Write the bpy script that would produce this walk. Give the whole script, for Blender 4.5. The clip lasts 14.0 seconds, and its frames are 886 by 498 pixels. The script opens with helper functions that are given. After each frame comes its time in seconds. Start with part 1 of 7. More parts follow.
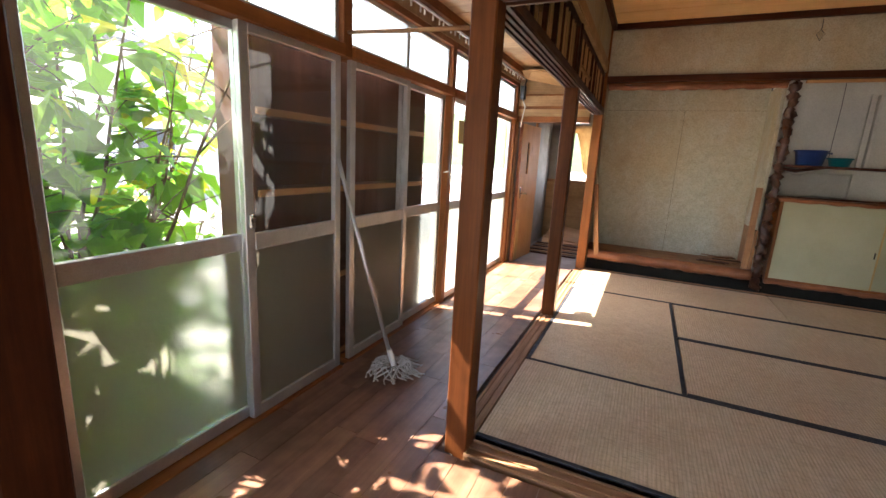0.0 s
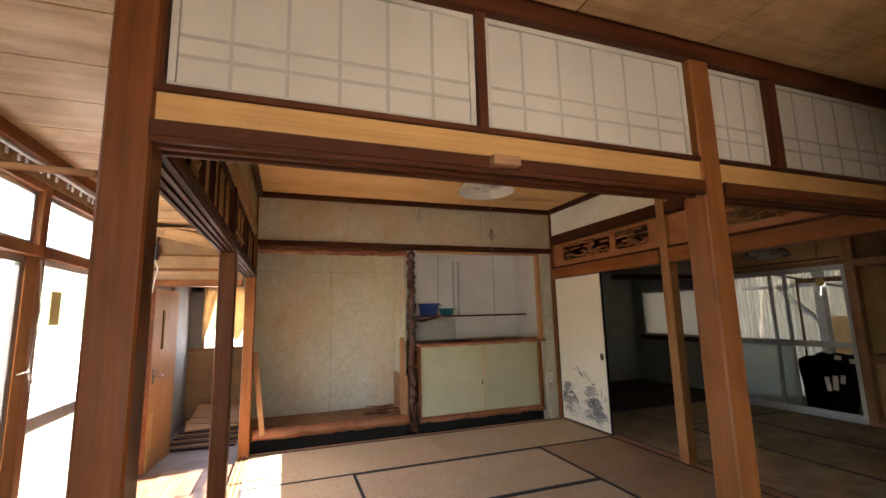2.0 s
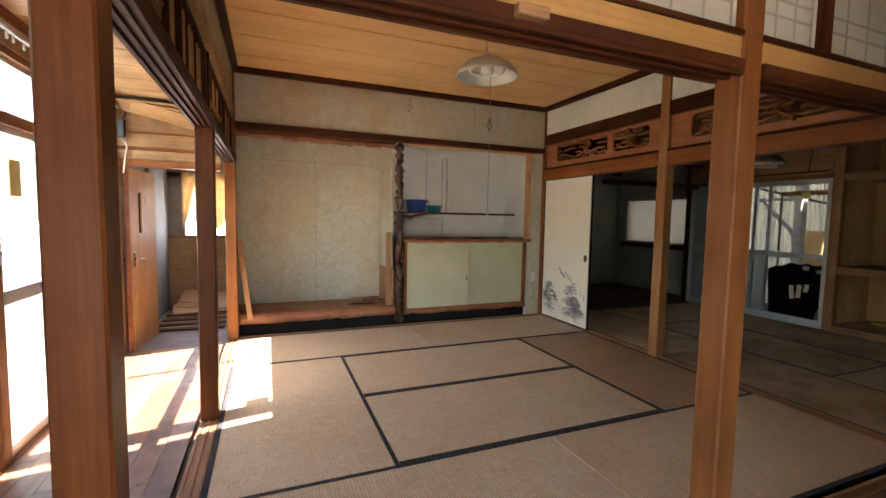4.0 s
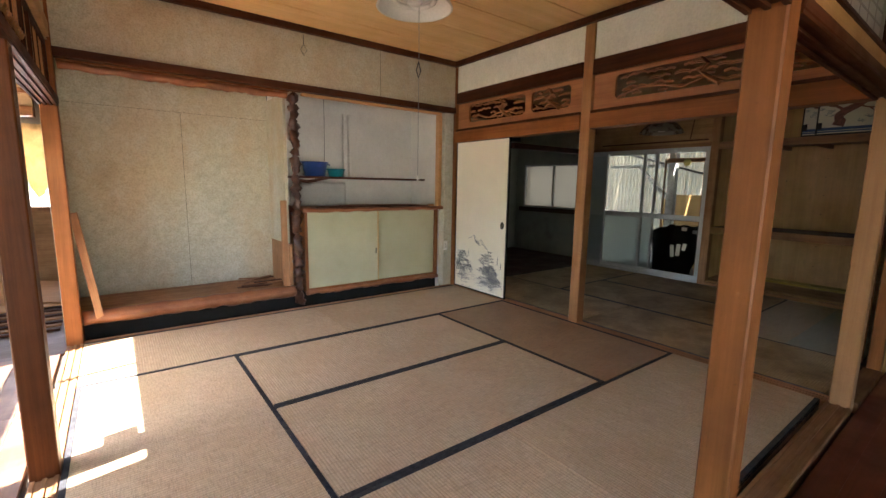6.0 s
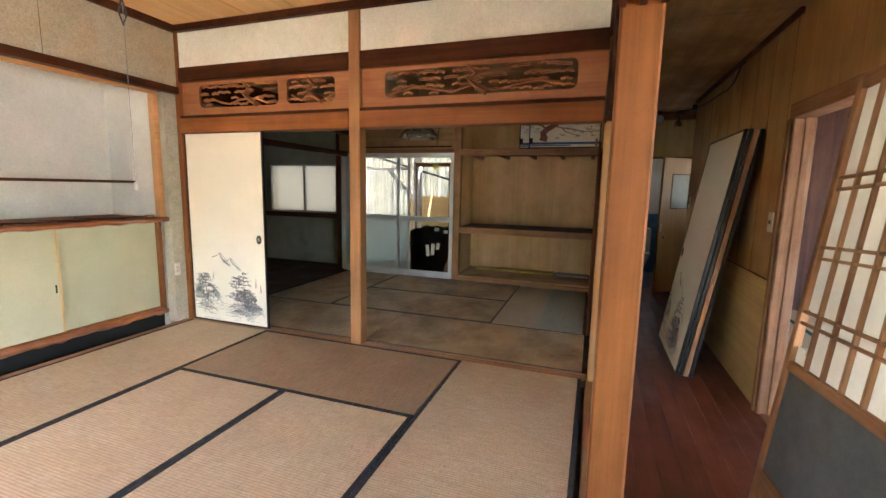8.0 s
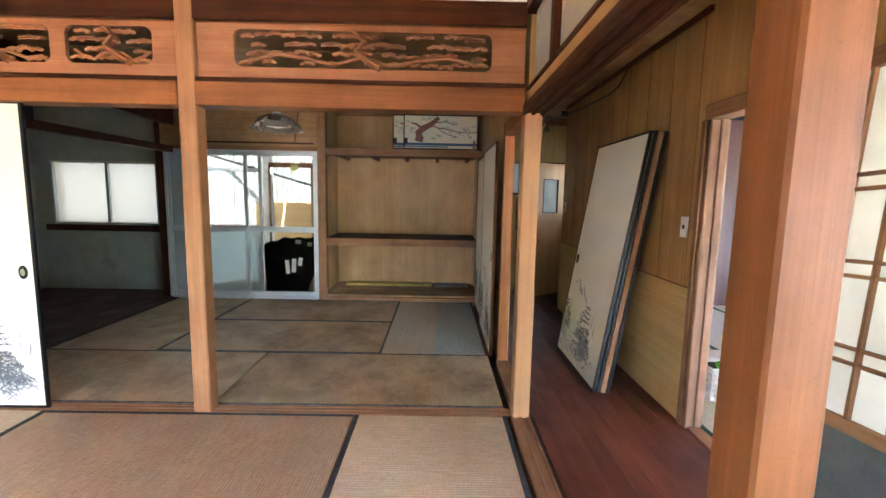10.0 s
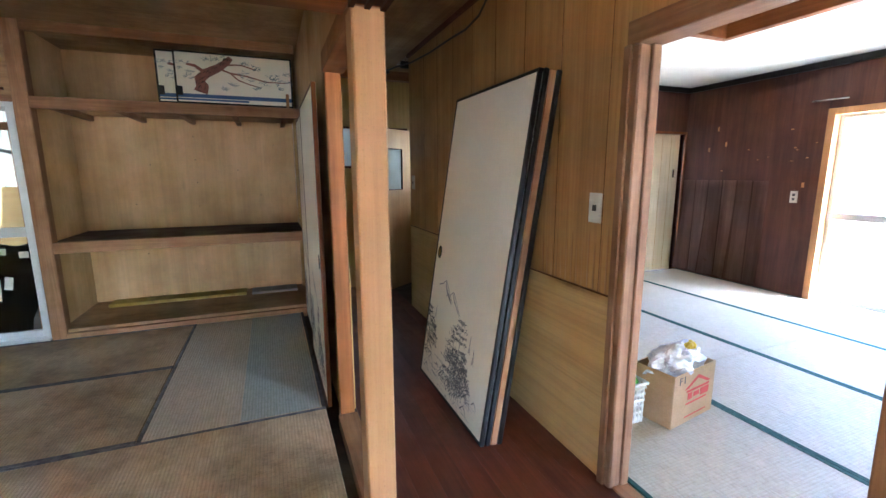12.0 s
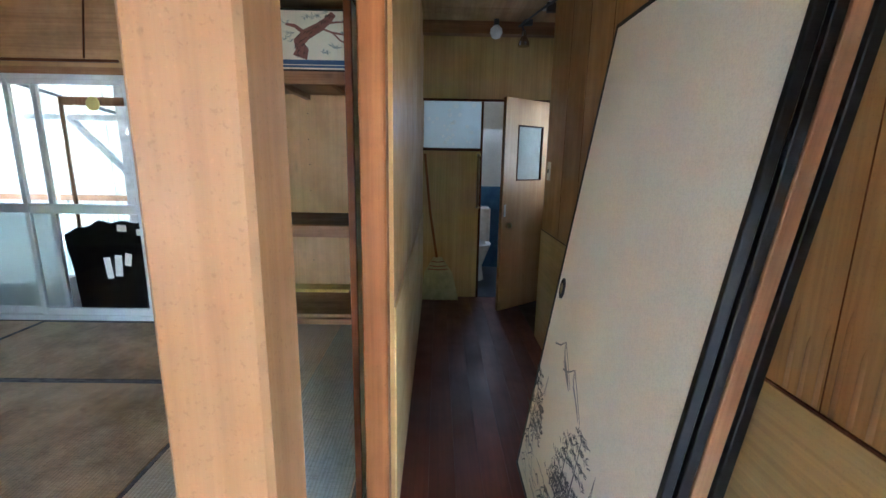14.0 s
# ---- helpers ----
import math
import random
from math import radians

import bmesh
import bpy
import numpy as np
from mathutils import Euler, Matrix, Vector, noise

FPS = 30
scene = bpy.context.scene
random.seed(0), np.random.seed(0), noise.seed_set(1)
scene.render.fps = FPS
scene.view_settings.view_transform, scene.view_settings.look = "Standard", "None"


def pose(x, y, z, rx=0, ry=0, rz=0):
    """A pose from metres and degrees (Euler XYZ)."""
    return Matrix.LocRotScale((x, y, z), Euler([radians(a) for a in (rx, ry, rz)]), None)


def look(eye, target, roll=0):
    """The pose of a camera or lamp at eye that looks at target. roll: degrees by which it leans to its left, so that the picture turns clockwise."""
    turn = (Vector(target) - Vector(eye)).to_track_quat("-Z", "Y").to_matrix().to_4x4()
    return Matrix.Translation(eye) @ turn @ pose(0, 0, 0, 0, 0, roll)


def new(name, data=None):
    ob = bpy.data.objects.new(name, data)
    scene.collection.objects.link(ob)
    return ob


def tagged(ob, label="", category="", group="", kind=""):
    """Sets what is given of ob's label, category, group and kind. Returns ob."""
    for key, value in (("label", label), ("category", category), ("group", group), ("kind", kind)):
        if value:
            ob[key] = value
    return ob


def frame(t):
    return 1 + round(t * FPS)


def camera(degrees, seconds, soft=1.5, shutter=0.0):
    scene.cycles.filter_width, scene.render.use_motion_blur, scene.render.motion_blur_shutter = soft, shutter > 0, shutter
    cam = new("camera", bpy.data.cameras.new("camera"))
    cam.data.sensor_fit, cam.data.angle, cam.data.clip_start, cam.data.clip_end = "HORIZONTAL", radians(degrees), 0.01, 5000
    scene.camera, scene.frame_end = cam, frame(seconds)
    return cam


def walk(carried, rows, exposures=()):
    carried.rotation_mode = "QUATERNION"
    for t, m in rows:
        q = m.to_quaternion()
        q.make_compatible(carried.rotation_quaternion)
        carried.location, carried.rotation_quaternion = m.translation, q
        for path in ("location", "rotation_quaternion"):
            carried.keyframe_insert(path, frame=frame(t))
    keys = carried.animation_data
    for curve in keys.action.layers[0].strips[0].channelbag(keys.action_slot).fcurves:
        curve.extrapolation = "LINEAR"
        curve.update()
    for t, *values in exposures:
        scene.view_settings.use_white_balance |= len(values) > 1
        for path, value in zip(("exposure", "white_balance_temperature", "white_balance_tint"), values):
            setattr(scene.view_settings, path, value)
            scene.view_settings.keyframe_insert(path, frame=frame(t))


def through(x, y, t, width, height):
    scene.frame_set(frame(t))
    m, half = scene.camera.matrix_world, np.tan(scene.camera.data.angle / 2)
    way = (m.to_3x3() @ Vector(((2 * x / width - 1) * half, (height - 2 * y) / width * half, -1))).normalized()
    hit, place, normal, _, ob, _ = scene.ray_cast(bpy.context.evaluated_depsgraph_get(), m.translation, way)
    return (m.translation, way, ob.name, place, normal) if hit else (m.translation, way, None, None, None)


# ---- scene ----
cam = camera(91.6, 14.0)
PATH = [
    (0, (0.582, -1.56, 1.188), (-0.232, 0.219, 0.77), 3.1),
    (0.5, (0.481, -1.38, 1.205), (0.105, 0.544, 0.806), 2.5),
    (0.9, (0.45, -1.258, 1.252), (0.221, 0.729, 1.21), -0.3),
    (1, (0.454, -1.239, 1.26), (0.307, 0.755, 1.317), -0.3),
    (1.5, (0.411, -1.182, 1.296), (0.747, 0.775, 1.538), -1.2),
    (2, (0.357, -1.179, 1.306), (1.03, 0.68, 1.606), -1.4),
    (2.5, (0.328, -1.172, 1.293), (1.084, 0.664, 1.535), -0.4),
    (3, (0.321, -1.162, 1.273), (1.056, 0.694, 1.392), 0.3),
    (3.2, (0.316, -1.151, 1.258), (1.07, 0.701, 1.303), 0.9),
    (5.3, (0.38, -0.711, 1.221), (1.119, 1.13, 0.97), -0.1),
    (5.5, (0.345, -0.643, 1.217), (1.249, 1.122, 0.96), 0.6),
    (6, (0.318, -0.503, 1.227), (1.515, 1.072, 0.933), 1.0),
    (6.5, (0.409, -0.371, 1.234), (1.656, 1.165, 0.938), -0.4),
    (7, (0.519, -0.248, 1.233), (1.842, 1.223, 0.94), -0.6),
    (7.5, (0.578, -0.114, 1.237), (2.172, 1.064, 0.97), 0.5),
    (8, (0.609, 0.049, 1.281), (2.481, 0.696, 1.003), 1.2),
    (8.2, (0.614, 0.095, 1.29), (2.523, 0.623, 1.012), 1.5),
    (10.3, (1.381, 0.482, 1.265), (3.365, 0.419, 1.023), 0.5),
    (10.5, (1.499, 0.481, 1.279), (3.482, 0.399, 1.033), 0.1),
    (11, (1.77, 0.476, 1.26), (3.739, 0.275, 0.968), 0.2),
    (11.5, (2.049, 0.412, 1.269), (3.887, -0.301, 0.932), 0.7),
    (12, (2.305, 0.254, 1.262), (4.136, -0.471, 0.916), -0.2),
    (12.5, (2.555, 0.149, 1.244), (4.436, -0.424, 0.876), -0.5),
    (13, (2.804, 0.071, 1.249), (4.713, -0.393, 0.878), -0.9),
    (13.5, (3.017, -0.102, 1.224), (4.968, -0.327, 0.849), 0.7),
    (14, (3.235, -0.233, 1.238), (5.193, -0.262, 0.835), 1.0),
]
EXPOSURES = [(0.0, 3.3, 6600, 17), (0.5, 3.25, 6700, 18), (1.0, 3.4, 6900, 20), (1.5, 3.5, 6900, 20), (2.5, 3.65, 6950, 21), (3.2, 3.75, 6800, 18), (5.5, 3.75, 6450, 15), (6.0, 4.0, 6400, 15), (6.5, 4.12, 6400, 15), (7.0, 4.3, 6400, 16), (8.0, 5.1, 6400, 16), (10.5, 5.9, 5400, 12), (11.5, 5.9, 5300, 12), (12.5, 6.0, 5100, 10), (13.5, 6.1, 4950, 9), (14.0, 6.12, 4900, 9)]
walk(cam, [(t, look(eye, target, roll)) for t, eye, target, roll in PATH], EXPOSURES)

# ---- world, sun, exposure ----
world = bpy.data.worlds.new("world")
scene.world = world
world.use_nodes = True
wn = world.node_tree
sky = wn.nodes.new("ShaderNodeTexSky")
sky.sky_type, sky.sun_disc = "NISHITA", False
sky.sun_elevation, sky.sun_rotation = radians(51.5), radians(-101)
sky.altitude, sky.dust_density = 50, 1.5
wn.links.new(sky.outputs[0], wn.nodes["Background"].inputs[0])
wn.nodes["Background"].inputs[1].default_value = 0.15
sun = new("sun", bpy.data.lights.new("sun", "SUN"))
sun.data.energy, sun.data.angle, sun.data.color = 5.0, radians(0.5), (1.0, 0.95, 0.86)
sun.matrix_world = look((-10, -2.0, 12.8), (0, 0, 0))


def daylight(name, at, target, w, h, watts, colour=(0.93, 0.97, 1.0)):
    """The sky's light in a window opening; also makes the added fill lamps."""
    lamp = new(name, bpy.data.lights.new(name, "AREA"))
    lamp.data.shape, lamp.data.size, lamp.data.size_y, lamp.data.energy, lamp.data.color = "RECTANGLE", w, h, watts, colour
    lamp.matrix_world = look(at, target)
    return lamp


daylight("hall_window_light", (0.5, -2.36, 0.95), (0.5, 0, 0.95), 2.1, 1.8, 0.55)
daylight("third_room_window_light", (4.1, -4.83, 0.95), (4.1, 0, 0.95), 1.4, 1.7, 0.12)
daylight("transom_light", (-0.97, 1.2, 1.845), (0, 1.2, 1.80), 4.2, 0.26, 3.5)
daylight("kitchen_window_light", (6.92, 4.72, 1.24), (0, 4.72, 1.2), 1.25, 0.74, 0.35)
# Added fill lamp before the blank toilet wall; no window is built there.
daylight("toilet_fill_light", (8.26, -0.75, 1.7), (7.0, -0.70, 1.2), 0.5, 0.5, 0.13)
# Added fill lamp behind a made-up niche opening, to brighten the corridor's end.
daylight("niche_fill_light", (6.79, -1.44, 1.4), (6.79, 0, 1.3), 0.4, 0.55, 0.09)
daylight("store_window_light", (-0.35, 5.6, 1.3), (-0.35, 0, 1.2), 0.6, 0.7, 2)


# ---- mesh helpers ----
def thing(name, at=(0, 0, 0), label="", category="", group="", kind="", rz=0):
    ob = new(name)
    ob.empty_display_size = 0.1
    ob.matrix_world = pose(*at, 0, 0, rz)
    return tagged(ob, label, category, group, kind)


def part(name, bm, material, parent=None, label=""):
    me = bpy.data.meshes.new(name)
    bm.to_mesh(me)
    bm.free()
    me.materials.append(material)
    ob = new(name, me)
    ob.parent = parent
    if label:
        ob["label"] = label
    return ob


def add_box(bm, x0, x1, y0, y1, z0, z1, bevel=0.0):
    made = bmesh.ops.create_cube(bm, size=1.0)["verts"]
    sx, sy, sz = abs(x1 - x0), abs(y1 - y0), abs(z1 - z0)
    for v in made:
        v.co = Vector(((x0 + x1) / 2 + v.co.x * sx, (y0 + y1) / 2 + v.co.y * sy, (z0 + z1) / 2 + v.co.z * sz))
    b = min(bevel, 0.3 * min(sx, sy, sz))
    if b > 0:
        edges = list({e for v in made for e in v.link_edges})
        bmesh.ops.bevel(bm, geom=edges, offset=b, segments=1, affect="EDGES")
    return made


def box(name, b, material, parent=None, bevel=0.003, label=""):
    bm = bmesh.new()
    add_box(bm, *b, bevel=bevel)
    return part(name, bm, material, parent, label)


def boxes(name, many, material, parent=None, bevel=0.002, label=""):
    bm = bmesh.new()
    for b in many:
        add_box(bm, *b, bevel=bevel)
    return part(name, bm, material, parent, label)


def structure(name, many, material, label="", bevel=0.002):
    return tagged(boxes(name, many, material, None, bevel), label, kind="structure")


def lathe(bm, profile, steps=24, centre=(0, 0, 0), axis="z", caps=True):
    """Rings of (radius, height) turned round an upright axis."""
    rings = []
    for r, h in profile:
        ring = []
        for i in range(steps):
            a = 2 * math.pi * i / steps
            p = (r * math.cos(a), r * math.sin(a), h)
            if axis == "x":
                p = (h, r * math.cos(a), r * math.sin(a))
            if axis == "y":
                p = (r * math.cos(a), h, r * math.sin(a))
            ring.append(bm.verts.new(Vector(p) + Vector(centre)))
        rings.append(ring)
    for a, b in zip(rings, rings[1:]):
        for i in range(steps):
            bm.faces.new((a[i], a[(i + 1) % steps], b[(i + 1) % steps], b[i]))
    for ring in (rings[0], rings[-1]):
        if caps and profile[0][0] > 1e-4:
            try:
                bm.faces.new(ring)
            except ValueError:
                pass
    bmesh.ops.recalc_face_normals(bm, faces=bm.faces)
    return rings


def tube(bm, pts, r, steps=8, rough=0.0, seed=0.0, squash=1.0):
    """A round rod through points; r is one radius or one a point; rough adds knobs."""
    pts = [Vector(p) for p in pts]
    rr = r if isinstance(r, (list, tuple)) else [r] * len(pts)
    rings = []
    for i, p in enumerate(pts):
        d = (pts[min(i + 1, len(pts) - 1)] - pts[max(i - 1, 0)]).normalized()
        side = d.cross(Vector((0, 0, 1)))
        side = side.normalized() if side.length > 0.05 else d.cross(Vector((0, 1, 0))).normalized()
        up = side.cross(d)
        ring = []
        for k in range(steps):
            a = 2 * math.pi * k / steps
            n = side * math.cos(a) + up * math.sin(a) * squash
            q = rr[i] * (1 + rough * noise.noise((p + n * rr[i]) * (0.9 / max(rr)) + Vector((seed, 0, 0))))
            ring.append(bm.verts.new(p + n * q))
        rings.append(ring)
    for a, b in zip(rings, rings[1:]):
        for k in range(steps):
            bm.faces.new((a[k], a[(k + 1) % steps], b[(k + 1) % steps], b[k]))
    bm.faces.new(rings[0])
    bm.faces.new(rings[-1])
    bmesh.ops.recalc_face_normals(bm, faces=bm.faces)


def rod(name, pts, r, material, parent=None, label="", steps=8, rough=0.0, seed=0.0):
    bm = bmesh.new()
    tube(bm, pts, r, steps, rough, seed)
    ob = part(name, bm, material, parent, label)
    for f in ob.data.polygons:
        f.use_smooth = True
    return ob


# ---- materials ----
def shader(name):
    m = bpy.data.materials.new(name)
    m.use_nodes = True
    nt = m.node_tree
    return m, nt, nt.nodes["Principled BSDF"]


def node(nt, kind, links=None, **values):
    n = nt.nodes.new(kind)
    for k, v in values.items():
        n.inputs[k.replace("_", " ")].default_value = v
    for k, src in (links or {}).items():
        nt.links.new(src, n.inputs[k])
    return n


def ramp(nt, src, stops):
    n = nt.nodes.new("ShaderNodeValToRGB")
    nt.links.new(src, n.inputs[0])
    while len(n.color_ramp.elements) < len(stops):
        n.color_ramp.elements.new(0.5)
    for e, (p, c) in zip(n.color_ramp.elements, stops):
        e.position, e.color = p, (*c, 1) if len(c) == 3 else c
    return n.outputs[0]


def mix(nt, fac, a, b, kind="MIX"):
    n = nt.nodes.new("ShaderNodeMix")
    n.data_type, n.blend_type = "RGBA", kind
    for sock, v in ((n.inputs[0], fac), (n.inputs[6], a), (n.inputs[7], b)):
        if isinstance(v, bpy.types.NodeSocket):
            nt.links.new(v, sock)
        else:
            sock.default_value = (*v, 1) if isinstance(v, tuple) and len(v) == 3 else v
    return n.outputs[2]


def coords(nt, scale=(1, 1, 1), shuffle=True):
    tc = nt.nodes.new("ShaderNodeTexCoord")
    src = tc.outputs["Object"]
    if shuffle:
        info = nt.nodes.new("ShaderNodeObjectInfo")
        mul = nt.nodes.new("ShaderNodeMath")
        mul.operation = "MULTIPLY"
        mul.inputs[1].default_value = 13.0
        nt.links.new(info.outputs["Random"], mul.inputs[0])
        add = nt.nodes.new("ShaderNodeVectorMath")
        nt.links.new(src, add.inputs[0])
        nt.links.new(mul.outputs[0], add.inputs[1])
        src = add.outputs[0]
    mp = node(nt, "ShaderNodeMapping", {"Vector": src}, Scale=scale)
    return mp.outputs[0]


def bump(nt, bsdf, height, strength=0.3, distance=0.005):
    b = node(nt, "ShaderNodeBump", {"Height": height}, Strength=strength, Distance=distance)
    nt.links.new(b.outputs[0], bsdf.inputs["Normal"])


def wood(name, dark, light, axis="z", rough=0.5, grain=1.0, dirt=0.25, spec=0.4, vary=0.25, pores=0.55, knots=0.0):
    """Sawn wood: long grain along an axis, fine pores, blotches of wear."""
    m, nt, bsdf = shader(name)
    s = [9 * grain] * 3
    s["xyz".index(axis)] = 0.5 * grain
    v = coords(nt, s)
    n1 = node(nt, "ShaderNodeTexNoise", {"Vector": v}, Scale=1.6, Detail=5, Roughness=0.65, Distortion=0.6)
    s2 = [90 * grain] * 3
    s2["xyz".index(axis)] = 2.0 * grain
    n2 = node(nt, "ShaderNodeTexNoise", {"Vector": coords(nt, s2)}, Scale=1.5, Detail=3)
    n3 = node(nt, "ShaderNodeTexNoise", {"Vector": coords(nt)}, Scale=2.3, Detail=4, Roughness=0.7)
    base = ramp(nt, n1.outputs[0], [(0.3, dark), (0.68, light)])
    fine = ramp(nt, n2.outputs[0], [(0.35, (0.72, 0.70, 0.68)), (0.6, (1, 1, 1))])
    base = mix(nt, pores, base, fine, "MULTIPLY")
    if knots:
        s3 = [4.5] * 3
        s3["xyz".index(axis)] = 1.6
        vo = node(nt, "ShaderNodeTexVoronoi", {"Vector": coords(nt, s3)}, Scale=1.0)
        base = mix(nt, ramp(nt, vo.outputs["Distance"], [(0.03, (knots,) * 3), (0.11, (0, 0, 0))]), base, tuple(k * 0.35 for k in dark))
        nk = node(nt, "ShaderNodeTexNoise", {"Vector": coords(nt)}, Scale=38.0, Detail=2)
        base = mix(nt, ramp(nt, nk.outputs[0], [(0.73, (0, 0, 0)), (0.78, (knots * 0.5,) * 3)]), base, tuple(k * 0.4 for k in dark))
    nf = node(nt, "ShaderNodeTexNoise", {"Vector": coords(nt)}, Scale=170.0, Detail=2, Roughness=0.6)
    base = mix(nt, 0.35, base, ramp(nt, nf.outputs[0], [(0.30, (0.62, 0.60, 0.58)), (0.40, (1, 1, 1)), (0.66, (1, 1, 1)), (0.74, (1.25, 1.22, 1.18))]), "MULTIPLY")
    worn = ramp(nt, n3.outputs[0], [(0.35, (1 - dirt, 1 - dirt * 1.1, 1 - dirt * 1.2)), (0.62, (1, 1, 1))])
    base = mix(nt, 1.0, base, worn, "MULTIPLY")
    info = nt.nodes.new("ShaderNodeObjectInfo")
    tone = ramp(nt, info.outputs["Random"], [(0, (1 - vary,) * 3), (1, (1, 1, 1))])
    base = mix(nt, 1.0, base, tone, "MULTIPLY")
    nt.links.new(base, bsdf.inputs["Base Color"])
    r = ramp(nt, n3.outputs[0], [(0.3, (rough + 0.15,) * 3), (0.7, (rough - 0.08,) * 3)])
    nt.links.new(r, bsdf.inputs["Roughness"])
    bsdf.inputs["Specular IOR Level"].default_value = spec
    bump(nt, bsdf, n2.outputs[0], 0.25, 0.002)
    return m


def mottled(name, a, b, scale=4.0, rough=0.8, fine=120.0, relief=0.2, stain=None, spec=0.3, metal=0.0, at=0.58):
    """Plain surfaces with blotches, fine relief and stains."""
    m, nt, bsdf = shader(name)
    v = coords(nt)
    n1 = node(nt, "ShaderNodeTexNoise", {"Vector": v}, Scale=scale, Detail=6, Roughness=0.65)
    n2 = node(nt, "ShaderNodeTexNoise", {"Vector": v}, Scale=fine, Detail=3)
    base = ramp(nt, n1.outputs[0], [(0.35, a), (0.65, b)])
    sp = ramp(nt, n2.outputs[0], [(0.3, (0.86, 0.86, 0.85)), (0.6, (1, 1, 1))])
    base = mix(nt, 0.8, base, sp, "MULTIPLY")
    if stain:
        n3 = node(nt, "ShaderNodeTexNoise", {"Vector": coords(nt, (1, 1, 0.6))}, Scale=1.7, Detail=7, Roughness=0.72)
        base = mix(nt, ramp(nt, n3.outputs[0], [(at, (0, 0, 0)), (at + 0.16, (1, 1, 1))]), base, stain)
    nt.links.new(base, bsdf.inputs["Base Color"])
    bsdf.inputs["Roughness"].default_value = rough
    bsdf.inputs["Specular IOR Level"].default_value = spec
    bsdf.inputs["Metallic"].default_value = metal
    bump(nt, bsdf, n2.outputs[0], relief, 0.003)
    return m


def straw(name, a, b, worn, along="x", dirt=0.4, ridge=0.5):
    """Woven rush: ridges across the mat, straw grain along them."""
    m, nt, bsdf = shader(name)
    tc = nt.nodes.new("ShaderNodeTexCoord")
    w = nt.nodes.new("ShaderNodeTexWave")
    w.bands_direction = "X" if along == "x" else "Y"
    w.inputs["Scale"].default_value = 20.0
    nt.links.new(tc.outputs["Object"], w.inputs["Vector"])
    s = (60, 4, 1) if along == "x" else (4, 60, 1)
    n1 = node(nt, "ShaderNodeTexNoise", {"Vector": coords(nt, s)}, Scale=3.0, Detail=3)
    n2 = node(nt, "ShaderNodeTexNoise", {"Vector": coords(nt)}, Scale=2.2, Detail=6, Roughness=0.7)
    n3 = node(nt, "ShaderNodeTexNoise", {"Vector": coords(nt)}, Scale=9.0, Detail=5, Roughness=0.75)
    base = ramp(nt, n1.outputs[0], [(0.3, a), (0.7, b)])
    rid = ramp(nt, w.outputs[0], [(0.0, (0.60, 0.58, 0.55)), (0.5, (1, 1, 1))])
    base = mix(nt, ridge, base, rid, "MULTIPLY")
    base = mix(nt, ramp(nt, n2.outputs[0], [(0.42, (0, 0, 0)), (0.66, (dirt,) * 3)]), base, worn)
    n4 = node(nt, "ShaderNodeTexNoise", {"Vector": coords(nt, (1, 2.2, 1))}, Scale=4.5, Detail=7, Roughness=0.8)
    base = mix(nt, ramp(nt, n4.outputs[0], [(0.58, (0, 0, 0)), (0.75, (0.4,) * 3)]), base, tuple(min(1, k * 1.25) for k in b))
    n5 = node(nt, "ShaderNodeTexNoise", {"Vector": coords(nt, (1, 7, 1) if along == "x" else (7, 1, 1))}, Scale=26.0, Detail=4, Roughness=0.7)
    base = mix(nt, 1.0, base, ramp(nt, n5.outputs[0], [(0.30, (0.74, 0.72, 0.69)), (0.5, (1, 1, 1)), (0.70, (1.12, 1.11, 1.09))]), "MULTIPLY")
    n6 = node(nt, "ShaderNodeTexNoise", {"Vector": coords(nt)}, Scale=110.0, Detail=1)
    base = mix(nt, ramp(nt, n6.outputs[0], [(0.72, (0, 0, 0)), (0.77, (0.55,) * 3)]), base, tuple(k * 0.35 for k in worn))
    spots = ramp(nt, n3.outputs[0], [(0.66, (1, 1, 1)), (0.80, (0.72, 0.68, 0.64))])
    base = mix(nt, 1.0, base, spots, "MULTIPLY")
    info = nt.nodes.new("ShaderNodeObjectInfo")
    base = mix(nt, 1.0, base, ramp(nt, info.outputs["Random"], [(0, (0.88, 0.87, 0.85)), (1, (1, 1, 1))]), "MULTIPLY")
    nt.links.new(base, bsdf.inputs["Base Color"])
    bsdf.inputs["Roughness"].default_value = 0.6
    bsdf.inputs["Specular IOR Level"].default_value = 0.35
    bump(nt, bsdf, w.outputs[0], 0.35, 0.0015)
    return m


def plain(name, colour, rough=0.5, metal=0.0, spec=0.5):
    m, nt, bsdf = shader(name)
    n = node(nt, "ShaderNodeTexNoise", {"Vector": coords(nt)}, Scale=14.0, Detail=4)
    c2 = tuple(c * 0.78 for c in colour)
    nt.links.new(ramp(nt, n.outputs[0], [(0.35, c2), (0.6, colour)]), bsdf.inputs["Base Color"])
    bsdf.inputs["Roughness"].default_value = rough
    bsdf.inputs["Metallic"].default_value = metal
    bsdf.inputs["Specular IOR Level"].default_value = spec
    return m


